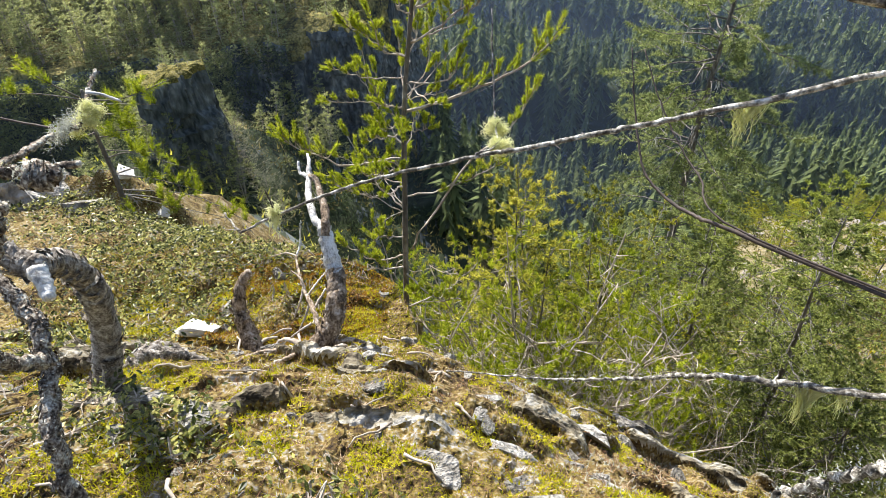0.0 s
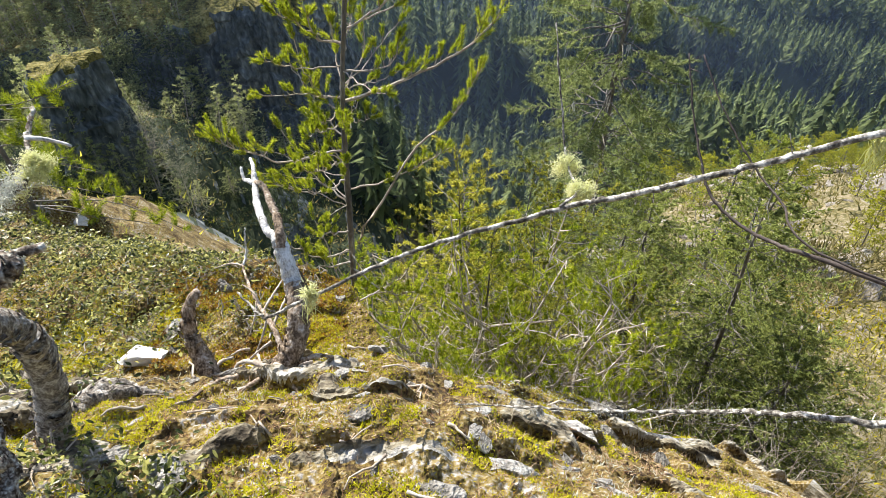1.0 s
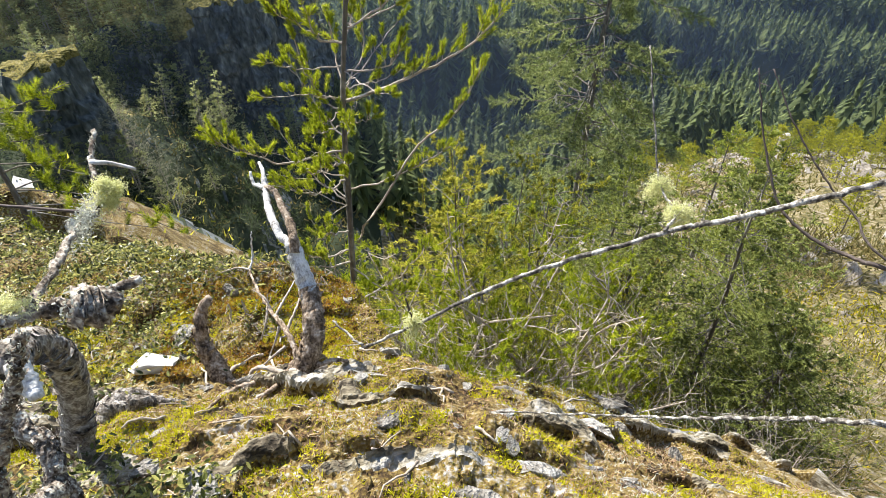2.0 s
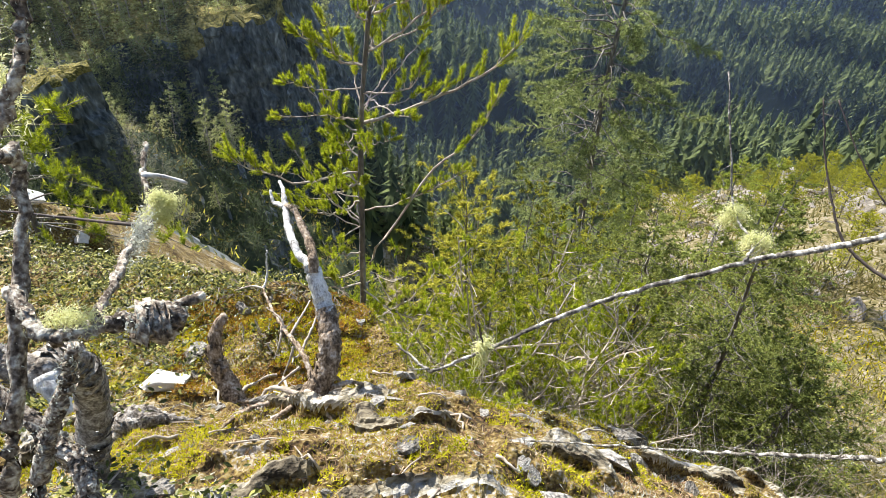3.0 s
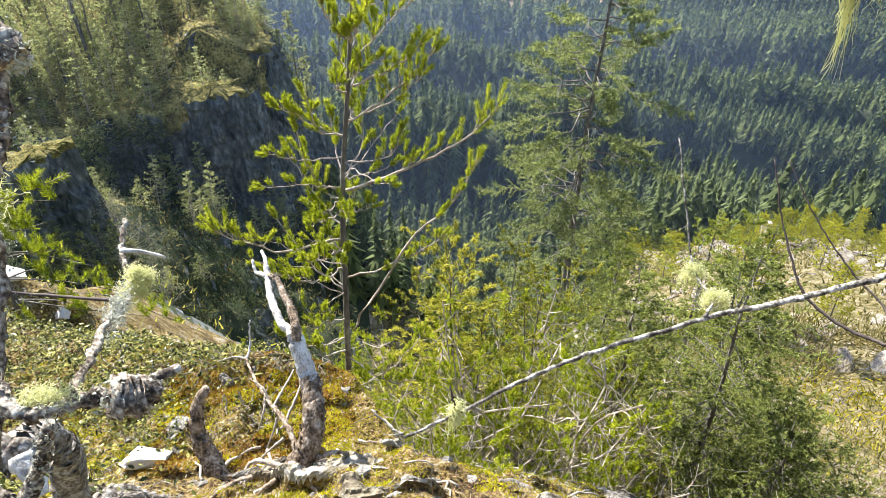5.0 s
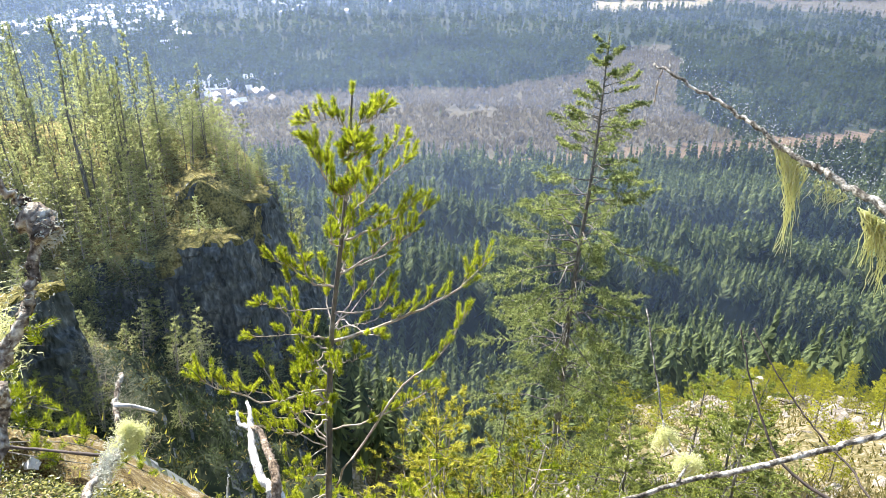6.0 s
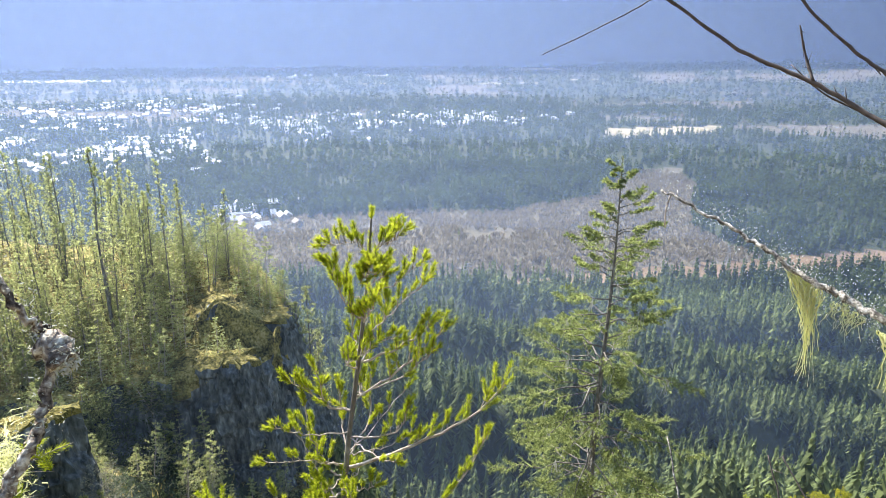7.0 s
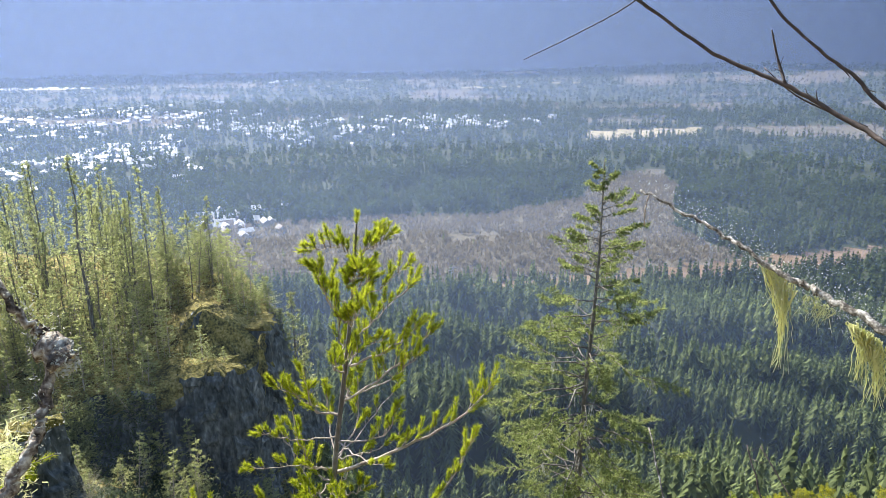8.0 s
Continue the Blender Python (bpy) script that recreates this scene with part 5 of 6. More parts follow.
# ---- dead wood and lichen ----
def branch(ob, foot, pts, r0, r1, material, name="branch", sides=7, rough=0.18, seed=1, n=0, crust=0, label="", spurs=0, flakes=0):
    """A limb through pts with a knobbly skin, flakes of grey lichen and short spurs."""
    rr = np.random.default_rng(seed)
    n = n or 10 * len(pts)
    c = curve(np.asarray(pts, float) - foot, n)
    g = Geo()
    step_len = np.linalg.norm(c[1] - c[0])
    c[1:-1] += rr.normal(size=(n - 2, 3)) * min(step_len * 0.12, r0 * 0.25) * (rough / 0.3)
    swell = np.convolve(rr.random(n + 4) - 0.4, (0.15, 0.25, 0.3, 0.2, 0.1), "valid")
    tube(g, c, np.linspace(r0, r1, n) * (1 + 1.1 * rough * swell), sides, rough, rr)
    for q in range(spurs):
        b = c[rr.integers(1, n - 1)]
        d = rr.normal(size=3)
        d *= (0.01 + 0.02 * rr.random()) / np.linalg.norm(d)
        tube(g, np.stack([b, b + d]), (r1 * 0.6, r1 * 0.3), 4)
    me = part(name, g, material, ob, label, smooth=True)
    if flakes:
        g = Geo()
        k = rr.integers(1, n - 1, flakes)
        rad = (r0 + (r1 - r0) * k / n)[:, None]
        tang = c[np.minimum(k + 1, n - 1)] - c[k - 1]
        tang /= np.linalg.norm(tang, axis=1, keepdims=True)
        nrm = np.cross(tang, rr.normal(size=(flakes, 3)))
        nrm /= np.linalg.norm(nrm, axis=1, keepdims=True)
        side = np.cross(tang, nrm)
        mid = c[k] + nrm * rad * 1.02 + tang * (rr.random((flakes, 1)) - 0.5) * step_len
        wide, high = rad * rr.uniform(0.2, 0.5, (flakes, 1)), rad * rr.uniform(0.2, 0.55, (flakes, 1))
        lift = nrm * rad * rr.uniform(0.03, 0.4, (flakes, 1))
        quad = np.stack([mid - side * wide - tang * high, mid + side * wide * 0.8 - tang * high * 0.7, mid + side * wide + tang * high + lift, mid - side * wide * 0.7 + tang * high * 0.8 + lift * 0.6], 1).reshape(-1, 3)
        g.add(quad, np.arange(len(quad)).reshape(-1, 4))
        tagged(part("flaky_bark", g, material, me, "curling flakes of grey bark"), kind="stuff")
    if crust:
        g = Geo()
        k = rr.integers(0, n, crust * 9)
        rad = (r0 + (r1 - r0) * k / n)[:, None]
        nrm = rr.normal(size=(len(k), 3))
        nrm /= np.linalg.norm(nrm, axis=1, keepdims=True)
        strands(g, rr, c[k] + nrm * rad * 0.9, (step_len * 0.3,) * 3, len(k), 0.0, min(r0 * 0.14, 0.0025), min(r0 * 0.3, 0.004))
        tagged(part("lichen_crust", g, M_CRUST, me, "flakes of pale grey lichen"), kind="stuff")
    return me, c + foot


def beard(parent, foot, place, size, count, hang=0.2, length=0.045, seed=3, material=None, width=0.0012):
    g = Geo()
    strands(g, np.random.default_rng(seed), np.asarray(place) - foot, size, count, hang, width, length)
    return part("lichen_beard", g, material or M_LICHEN, parent, "tuft of pale yellow-green beard lichen")


def hanging(parent, foot, top_a, top_b, tip, count, seed, width=0.0007, curl=0.004):
    """A wispy beard: threads let down from a stretch of bough that gather and end at different heights."""
    r, g = np.random.default_rng(seed), Geo()
    a, b, e = (np.asarray(p, float) - foot for p in (top_a, top_b, tip))
    for k in range(count):
        t, fall = r.random(), 0.25 + 0.75 * r.random() ** 1.4
        root = a + (b - a) * t + r.normal(size=3) * 0.0015
        s = np.linspace(0, 1, 8)[:, None]
        gather = 1 - (1 - s * fall) ** 2.4
        line = root + (e - root) * np.hstack([gather, gather, s * fall])
        line = line + np.cumsum(r.normal(size=(8, 3)) * curl * (0.35, 0.35, 0.2), axis=0)
        tube(g, line, np.linspace(width, width * 0.4, 8) * (0.6 + 0.8 * r.random()), 3)
    return part("lichen_beard", g, M_LICHEN, parent, "long wisp of pale yellow-green beard lichen")


def snag():
    foot = np.array([-0.53, 1.81, -0.62])
    ob = thing("dead_tree", foot, "bleached twisted dead tree on the mossy rock", "tree")
    branch(ob, foot, [(-0.55, 1.79, -0.74), (-0.529, 1.80, -0.60), (-0.487, 1.83, -0.55), (-0.449, 1.87, -0.485), (-0.438, 1.92, -0.426), (-0.44, 1.97, -0.391), (-0.452, 2.02, -0.354)], 0.044, 0.034, M_STUB, "trunk", 14, 0.12, 4, 40, 0, flakes=60)
    branch(ob, foot, [(-0.448, 2.0, -0.368), (-0.455, 2.03, -0.345), (-0.468, 2.06, -0.295), (-0.483, 2.1, -0.245), (-0.492, 2.12, -0.225)], 0.033, 0.026, M_BLEACHED, "weathered_trunk", 12, 0.16, 5, 24, 0, "silver-white weathered wood")
    branch(ob, foot, [(-0.485, 2.09, -0.25), (-0.505, 2.13, -0.229), (-0.533, 2.16, -0.221), (-0.551, 2.2, -0.204), (-0.575, 2.27, -0.19), (-0.586, 2.33, -0.178), (-0.592, 2.38, -0.168), (-0.597, 2.41, -0.158)], 0.017, 0.011, M_BLEACHED, "limb", 9, 0.16, 6, 40, 0, "silver-white weathered limb")
    branch(ob, foot, [(-0.592, 2.37, -0.17), (-0.6, 2.42, -0.155), (-0.606, 2.46, -0.156), (-0.622, 2.5, -0.153)], 0.009, 0.006, M_BLEACHED, "limb_tip", 7, 0.2, 16, 14, 0, "silver-white forked tip")
    branch(ob, foot, [(-0.596, 2.37, -0.172), (-0.62, 2.4, -0.182), (-0.641, 2.42, -0.192), (-0.65, 2.44, -0.178), (-0.653, 2.46, -0.16)], 0.010, 0.005, M_BLEACHED, "limb_tip", 7, 0.2, 17, 18, 0, "silver-white forked tip")
    branch(ob, foot, [(-0.478, 2.08, -0.232), (-0.478, 2.12, -0.187), (-0.492, 2.18, -0.19), (-0.506, 2.22, -0.19), (-0.526, 2.27, -0.178), (-0.55, 2.33, -0.166), (-0.568, 2.35, -0.158), (-0.586, 2.37, -0.166)], 0.017, 0.009, M_STUB, "limb", 10, 0.25, 7, 44, 30, "dark cracked limb", flakes=40)
    r = np.random.default_rng(14)
    for k in range(13):
        a = 6.28 * k / 13 + r.normal() * 0.3
        far = 0.1 + 0.22 * r.random()
        x, y = foot[0] - 0.04 + math.cos(a) * far * 1.2, foot[1] + math.sin(a) * far * 0.8
        end = np.array([x, y, float(height(x, y)) - 0.008])
        mid = (foot + end) / 2 + np.array([0, 0, 0.035]) + r.normal(size=3) * 0.03
        branch(ob, foot, [foot + (0, 0, 0.02), mid, end], 0.012 + 0.007 * r.random(), 0.004, M_STUB if k % 3 else M_TWIG, "root", 6, 0.25, 20 + k)
    branch(ob, foot, [(-0.51, 1.86, -0.56), (-0.545, 1.95, -0.53), (-0.60, 2.06, -0.57), (-0.666, 2.2, -0.655), (-0.767, 2.45, -0.774), (-0.80, 2.55, -0.80)], 0.012, 0.004, M_STUB, "broken_branch", 8, 0.3, 31, 40)
    branch(ob, foot, [(-0.80, 2.55, -0.80), (-0.785, 2.6, -0.77), (-0.776, 2.62, -0.69), (-0.77, 2.64, -0.65)], 0.006, 0.003, M_BLEACHED, "broken_branch", 6, 0.25, 32, 16)
    for k, (p, q) in enumerate((((-0.666, 2.2, -0.655), (-0.7, 2.1, -0.74)), ((-0.64, 2.15, -0.64), (-0.72, 2.25, -0.6)), ((-0.80, 2.55, -0.80), (-0.95, 2.6, -0.86)), ((-0.57, 1.95, -0.6), (-0.69, 1.88, -0.66)), ((-0.6, 2.05, -0.6), (-0.66, 1.98, -0.72)), ((-0.56, 1.98, -0.55), (-0.5, 2.16, -0.52)), ((-0.62, 2.1, -0.6), (-0.55, 2.28, -0.6)), ((-0.66, 1.95, -0.64), (-0.75, 1.93, -0.66)), ((-0.65, 1.98, -0.7), (-0.63, 1.86, -0.72)))):
        branch(ob, foot, [p, (np.array(p) + q) / 2 + [0.012, 0, 0.02], q], 0.006, 0.0025, M_TWIG, "twig", 5, 0.25, 40 + k)


snag()


def stub():
    foot = np.array([-0.83, 1.9, float(height(-0.83, 1.9))])
    ob = thing("tree_stub", foot, "short curved dead stub with dark peeling bark", "stump")
    branch(ob, foot, [foot + (0.03, -0.03, -0.05), (-0.862, 1.97, -0.69), (-0.89, 2.02, -0.62), (-0.884, 2.05, -0.54), (-0.862, 2.08, -0.48), (-0.832, 2.1, -0.455)], 0.042, 0.014, M_STUB, "stem", 12, 0.1, 9, 30, 0, flakes=70)
    for k in range(5):
        a = 1.2 * k
        branch(ob, foot, [foot + (0, 0, 0.0), foot + (math.cos(a) * 0.09, math.sin(a) * 0.07, 0.0), foot + (math.cos(a) * 0.17, math.sin(a) * 0.13, -0.05)], 0.012, 0.005, M_TWIG, "root", 5, 0.2, 50 + k)


stub()


def bent_tree():
    foot = np.array([-1.1, 1.45, -0.36])
    ob = thing("bent_tree", foot, "bent old trunk with scaly grey bark arching over the rock", "tree")
    branch(ob, foot, [(-1.13, 1.5, -0.45), (-1.08, 1.42, -0.32), (-1.027, 1.342, -0.216), (-0.989, 1.357, -0.091), (-0.947, 1.354, 0.022), (-0.874, 1.315, 0.235), (-0.837, 1.269, 0.369), (-0.811, 1.204, 0.48), (-0.788, 1.131, 0.554), (-0.76, 1.08, 0.59)], 0.046, 0.026, M_BARK_GREY, "trunk", 14, 0.16, 61, 90, 60, flakes=120)
    branch(ob, foot, [(-0.76, 1.08, 0.59), (-0.737, 1.05, 0.565), (-0.722, 1.03, 0.552)], 0.02, 0.012, M_BLEACHED, "peeled_stub", 8, 0.2, 62, 14, 0, "bare silver-white peeled stub")
    branch(ob, foot, [(-0.77, 1.1, 0.58), (-0.806, 1.101, 0.58), (-0.85, 1.116, 0.602), (-0.93, 1.12, 0.66), (-1.1, 1.15, 0.7)], 0.026, 0.016, M_BARK_GREY, "limb", 8, 0.2, 63, 20, 20, flakes=200)
    branch(ob, foot, [(-1.13, 1.52, -0.45), (-1.1, 1.62, -0.42), (-1.07, 1.72, -0.5), (-1.05, 1.78, -0.63), (-0.98, 1.82, -0.78)], 0.035, 0.02, M_BARK_GREY, "root", 8, 0.2, 64, 24, 0, flakes=200)
    branch(ob, foot, [(-1.08, 1.62, -0.42), (-1.02, 1.7, -0.5), (-0.93, 1.75, -0.62), (-0.85, 1.8, -0.7)], 0.026, 0.012, M_BARK_GREY, "root", 8, 0.2, 65, 20, 0, flakes=160)


bent_tree()


def lichen_snag():
    """The crusted dead sapling close to the path."""
    foot = np.array([-0.62, 0.72, float(height(-0.62, 0.72))])
    ob = thing("lichen_snag", foot, "dead sapling crusted with grey and yellow-green lichen", "tree")
    branch(ob, foot, [(-0.6, 0.83, 0.62), (-0.605, 0.78, 0.68), (-0.6, 0.755, 0.75), (-0.566, 0.78, 0.848), (-0.532, 0.807, 0.912), (-0.5, 0.824, 0.975)], 0.013, 0.006, M_CRUSTED, "trunk", 9, 0.35, 71, 50, 160, flakes=260)
    branch(ob, foot, [(-0.6, 0.745, 0.74), (-0.55, 0.7, 0.9), (-0.508, 0.725, 1.018), (-0.492, 0.818, 1.116), (-0.484, 0.86, 1.18), (-0.468, 0.79, 1.229), (-0.436, 0.814, 1.273), (-0.424, 0.838, 1.3), (-0.421, 0.868, 1.357), (-0.435, 0.869, 1.377), (-0.46, 0.873, 1.42)], 0.008, 0.003, M_CRUSTED, "stem", 8, 0.3, 72, 70, 90, flakes=160)
    k1, c1 = branch(ob, foot, [(-0.5, 0.79, 1.1), (-0.462, 0.746, 1.088), (-0.436, 0.756, 1.08), (-0.409, 0.768, 1.074), (-0.38, 0.775, 1.066)], 0.0065, 0.006, M_CRUSTED, "side_branch", 9, 0.4, 73, 40, 90, flakes=60)
    branch(ob, foot, [(-0.40, 0.77, 1.07), (-0.383, 0.775, 1.062), (-0.372, 0.785, 1.06)], 0.017, 0.012, M_CRUSTED, "knob", 12, 0.4, 74, 16, 60, flakes=40)
    branch(ob, foot, [(-0.375, 0.785, 1.062), (-0.369, 0.793, 1.063), (-0.352, 0.81, 1.056)], 0.006, 0.004, M_CRUSTED, "spur", 7, 0.3, 75, 8, 20)
    k2, c2 = branch(ob, foot, [(-0.429, 0.761, 1.08), (-0.44, 0.838, 1.054), (-0.451, 0.912, 1.027), (-0.452, 0.987, 0.999), (-0.477, 1.059, 1.0), (-0.485, 1.117, 1.013)], 0.0042, 0.003, M_CRUSTED, "side_branch", 8, 0.5, 76, 60, 160, flakes=80)
    branch(ob, foot, [(-0.478, 1.07, 1.0), (-0.476, 1.062, 1.005), (-0.452, 1.067, 0.997), (-0.43, 1.067, 0.985)], 0.0035, 0.002, M_BLEACHED, "twig", 6, 0.2, 77, 12)
    branch(ob, foot, [(-0.72, 1.03, 0.985), (-0.651, 1.037, 0.979), (-0.569, 1.043, 0.956), (-0.487, 1.021, 0.961), (-0.462, 1.0, 0.995)], 0.0015, 0.0025, M_DARK_TWIG, "twig", 5, 0.2, 78, 24)
    branch(ob, foot, [(-0.421, 0.868, 1.357), (-0.41, 0.86, 1.35), (-0.405, 0.855, 1.345)], 0.013, 0.010, M_CRUSTED, "knob", 9, 0.28, 79, 8, 50)
    for p, n, seed in (((-0.444, 0.998, 1.018), 900, 81), ((-0.436, 1.006, 1.006), 700, 86), ((-0.452, 0.985, 1.004), 700, 87), ((-0.455, 0.965, 1.0), 350, 88), ((-0.44, 0.99, 0.998), 350, 89)):
        beard(k2, foot, p, (0.005, 0.005, 0.005), n * 2, 0.1, 0.003, seed, width=0.0009)
    branch(ob, foot, [(-0.8, 1.0, 0.8), (-0.647, 0.893, 0.684), (-0.615, 0.86, 0.65), (-0.596, 0.79, 0.576), (-0.585, 0.73, 0.5), (-0.58, 0.68, 0.35), (-0.58, 0.66, float(height(-0.58, 0.66)) - 0.03)], 0.012, 0.016, M_CRUSTED, "trunk", 10, 0.35, 83, 40, 80, flakes=500)
    beard(k2, foot, (-0.446, 0.93, 1.025), (0.005, 0.02, 0.006), 700, 0.1, 0.006, 82, M_CRUST, width=0.0011)
    beard(k1, foot, (-0.445, 0.76, 1.09), (0.012, 0.005, 0.005), 1200, 0.2, 0.004, 83, width=0.0008)
    beard(k1, foot, (-0.45, 0.83, 1.27), (0.006, 0.008, 0.016), 420, 0.3, 0.008, 85, width=0.001)


lichen_snag()


def dead_tree_aside():
    """The leafless tree beside the path whose thin lichen-hung boughs cross the view."""
    foot = np.array([1.35, 0.35, float(height(1.35, 0.35)) - 0.05])
    ob = thing("leafless_tree", foot, "leafless tree with thin boughs hung with beard lichen", "tree")
    branch(ob, foot, [foot, (1.32, 0.38, 0.4), (1.36, 0.4, 0.9), (1.33, 0.42, 1.4), (1.38, 0.45, 2.0), (1.36, 0.5, 2.7)], 0.05, 0.03, M_BARK_GREY, "trunk", 10, 0.2, 90, 40, 120)
    a, _ = branch(ob, foot, [(1.34, 0.42, 1.3), (0.95, 0.65, 1.27), (0.62, 0.77, 1.21), (0.42, 0.78, 1.158), (0.317, 0.774, 1.137), (0.257, 0.773, 1.123), (0.188, 0.779, 1.101), (0.151, 0.782, 1.092), (0.041, 0.774, 1.068), (-0.026, 0.764, 1.05), (-0.098, 0.75, 1.025), (-0.142, 0.75, 1.0), (-0.152, 0.756, 0.998), (-0.177, 0.785, 0.998)], 0.0040, 0.0011, M_TWIG_PALE, "bough", 8, 0.16, 91, 130, 40, spurs=14)
    b, _ = branch(ob, foot, [(1.34, 0.4, 1.0), (1.0, 0.5, 0.98), (0.72, 0.6, 0.88), (0.54, 0.7, 0.79), (0.461, 0.778, 0.696), (0.411, 0.846, 0.593), (0.337, 0.909, 0.498), (0.262, 0.976, 0.405), (0.062, 1.075, 0.288)], 0.006, 0.0016, M_TWIG_PALE, "bough", 7, 0.25, 92, 100, 240, spurs=40)
    d, _ = branch(ob, foot, [(1.35, 0.45, 1.45), (0.8, 0.6, 1.33), (0.5, 0.72, 1.29), (0.407, 0.835, 1.303), (0.369, 0.925, 1.322), (0.346, 0.975, 1.335), (0.321, 1.023, 1.349), (0.285, 1.09, 1.376), (0.219, 1.165, 1.411)], 0.0065, 0.0016, M_TWIG_PALE, "bough", 8, 0.28, 93, 100, 240, spurs=10)
    branch(ob, foot, [(0.228, 1.155, 1.406), (0.222, 1.15, 1.39), (0.222, 1.15, 1.365)], 0.0014, 0.0008, M_TWIG, "twig", 5, 0.1, 94, 8)
    branch(ob, foot, [(1.36, 0.45, 1.6), (0.9, 0.9, 1.38), (0.676, 1.165, 1.423), (0.613, 1.294, 1.476), (0.546, 1.383, 1.53), (0.458, 1.46, 1.578), (0.349, 1.51, 1.659), (0.271, 1.536, 1.713), (0.15, 1.55, 1.8)], 0.005, 0.002, M_DARK_TWIG, "bough", 8, 0.15, 95, 60, 0, spurs=12)
    branch(ob, foot, [(0.42, 1.49, 1.75), (0.38, 1.5, 1.711), (0.32, 1.522, 1.659), (0.243, 1.55, 1.614), (0.151, 1.575, 1.568)], 0.0017, 0.0009, M_DARK_TWIG, "twig", 6, 0.15, 96, 30)
    branch(ob, foot, [(1.0, 0.9, 1.4), (0.703, 1.259, 1.48), (0.637, 1.345, 1.547), (0.591, 1.38, 1.588), (0.529, 1.419, 1.656), (0.47, 1.45, 1.75)], 0.0035, 0.002, M_DARK_TWIG, "bough", 7, 0.15, 97, 40, 0, spurs=8)
    branch(ob, foot, [(0.546, 1.384, 1.532), (0.543, 1.41, 1.57), (0.531, 1.419, 1.618)], 0.003, 0.0012, M_DARK_TWIG, "twig", 6, 0.15, 98, 12, 0, spurs=6)
    branch(ob, foot, [(0.64, 1.3, 1.47), (0.565, 1.37, 1.511), (0.527, 1.421, 1.557)], 0.002, 0.001, M_DARK_TWIG, "twig", 5, 0.15, 99, 12)
    branch(ob, foot, [(1.33, 0.4, 0.95), (0.8, 0.62, 0.93), (0.476, 0.816, 0.944), (0.428, 0.866, 0.934), (0.401, 0.897, 0.934), (0.375, 0.936, 0.946), (0.365, 0.974, 0.977), (0.358, 1.018, 1.023), (0.352, 1.056, 1.079)], 0.0034, 0.0009, M_DARK_TWIG, "bough", 7, 0.2, 100, 60, 30, spurs=10)
    branch(ob, foot, [(0.8, 0.62, 0.93), (0.474, 0.812, 0.953), (0.436, 0.899, 0.972), (0.412, 0.946, 0.995), (0.388, 1.0, 1.033), (0.369, 1.051, 1.079)], 0.0018, 0.0008, M_DARK_TWIG, "bough", 7, 0.2, 101, 50)
    c, _ = branch(ob, foot, [(1.34, 0.38, 1.05), (0.95, 0.45, 0.98), (0.661, 0.558, 0.869), (0.623, 0.58, 0.791), (0.611, 0.624, 0.681), (0.581, 0.659, 0.563)], 0.012, 0.006, M_TWIG_PALE, "bough", 8, 0.3, 102, 50, 80)
    branch(ob, foot, [(0.14, 0.781, 1.094), (0.163, 0.813, 1.084), (0.161, 0.855, 1.085), (0.158, 0.892, 1.133), (0.155, 0.938, 1.192)], 0.0015, 0.0007, M_TWIG_PALE, "twig", 6, 0.3, 103, 24, 10, spurs=8)
    for p, n, seed in (((0.161, 0.855, 1.085), 300, 111), ((0.169, 0.858, 1.075), 160, 112), ((0.163, 0.813, 1.084), 340, 122), ((0.173, 0.813, 1.082), 240, 123), ((0.166, 0.816, 1.072), 200, 124), ((0.154, 0.855, 1.075), 120, 125)):
        beard(a, foot, p, (0.0042, 0.004, 0.0038), n * 3, 0.1, 0.0036, seed, width=0.0007)
    beard(a, foot, (-0.098, 0.75, 1.03), (0.003, 0.003, 0.006), 260, 0.4, 0.007, 113, width=0.0011)
    hanging(a, foot, (-0.104, 0.75, 1.025), (-0.09, 0.75, 1.03), (-0.1, 0.75, 0.985), 26, 126, 0.0005)
    branch(ob, foot, [(-0.098, 0.75, 1.025), (-0.1, 0.752, 1.045), (-0.103, 0.753, 1.062)], 0.0012, 0.0007, M_DARK_TWIG, "twig", 5, 0.3, 104, 10)
    hanging(a, foot, (0.405, 0.78, 1.15), (0.44, 0.78, 1.158), (0.42, 0.78, 1.105), 70, 114, 0.0006)
    hanging(d, foot, (0.325, 1.03, 1.345), (0.342, 0.992, 1.329), (0.354, 1.02, 1.203), 64, 115, 0.0007, 0.006)
    hanging(d, foot, (0.322, 1.035, 1.346), (0.34, 1.0, 1.333), (0.345, 1.015, 1.27), 30, 116, 0.0006, 0.007)
    for k, (p, q) in enumerate((((0.349, 0.98, 1.322), (0.349, 0.98, 1.288)), ((0.352, 0.97, 1.322), (0.354, 0.97, 1.282)), ((0.36, 0.955, 1.316), (0.364, 0.96, 1.279)), ((0.357, 0.962, 1.318), (0.36, 0.965, 1.296)))):
        hanging(d, foot, p, np.array(p) + (0.004, -0.004, 0), q, 9, 130 + k, 0.0006, 0.006)
    hanging(d, foot, (0.346, 0.905, 1.321), (0.37, 0.865, 1.305), (0.383, 0.89, 1.216), 70, 117, 0.0007, 0.006)
    hanging(d, foot, (0.349, 0.9, 1.32), (0.36, 0.88, 1.314), (0.366, 0.9, 1.25), 60, 118)
    for p, q, e, n, seed in (((0.55, 0.69, 0.80), (0.585, 0.675, 0.81), (0.567, 0.685, 0.715), 130, 119), ((0.59, 0.67, 0.815), (0.61, 0.66, 0.82), (0.6, 0.665, 0.77), 40, 121)):
        hanging(b, foot, p, q, e, n, seed, 0.0007)


dead_tree_aside()


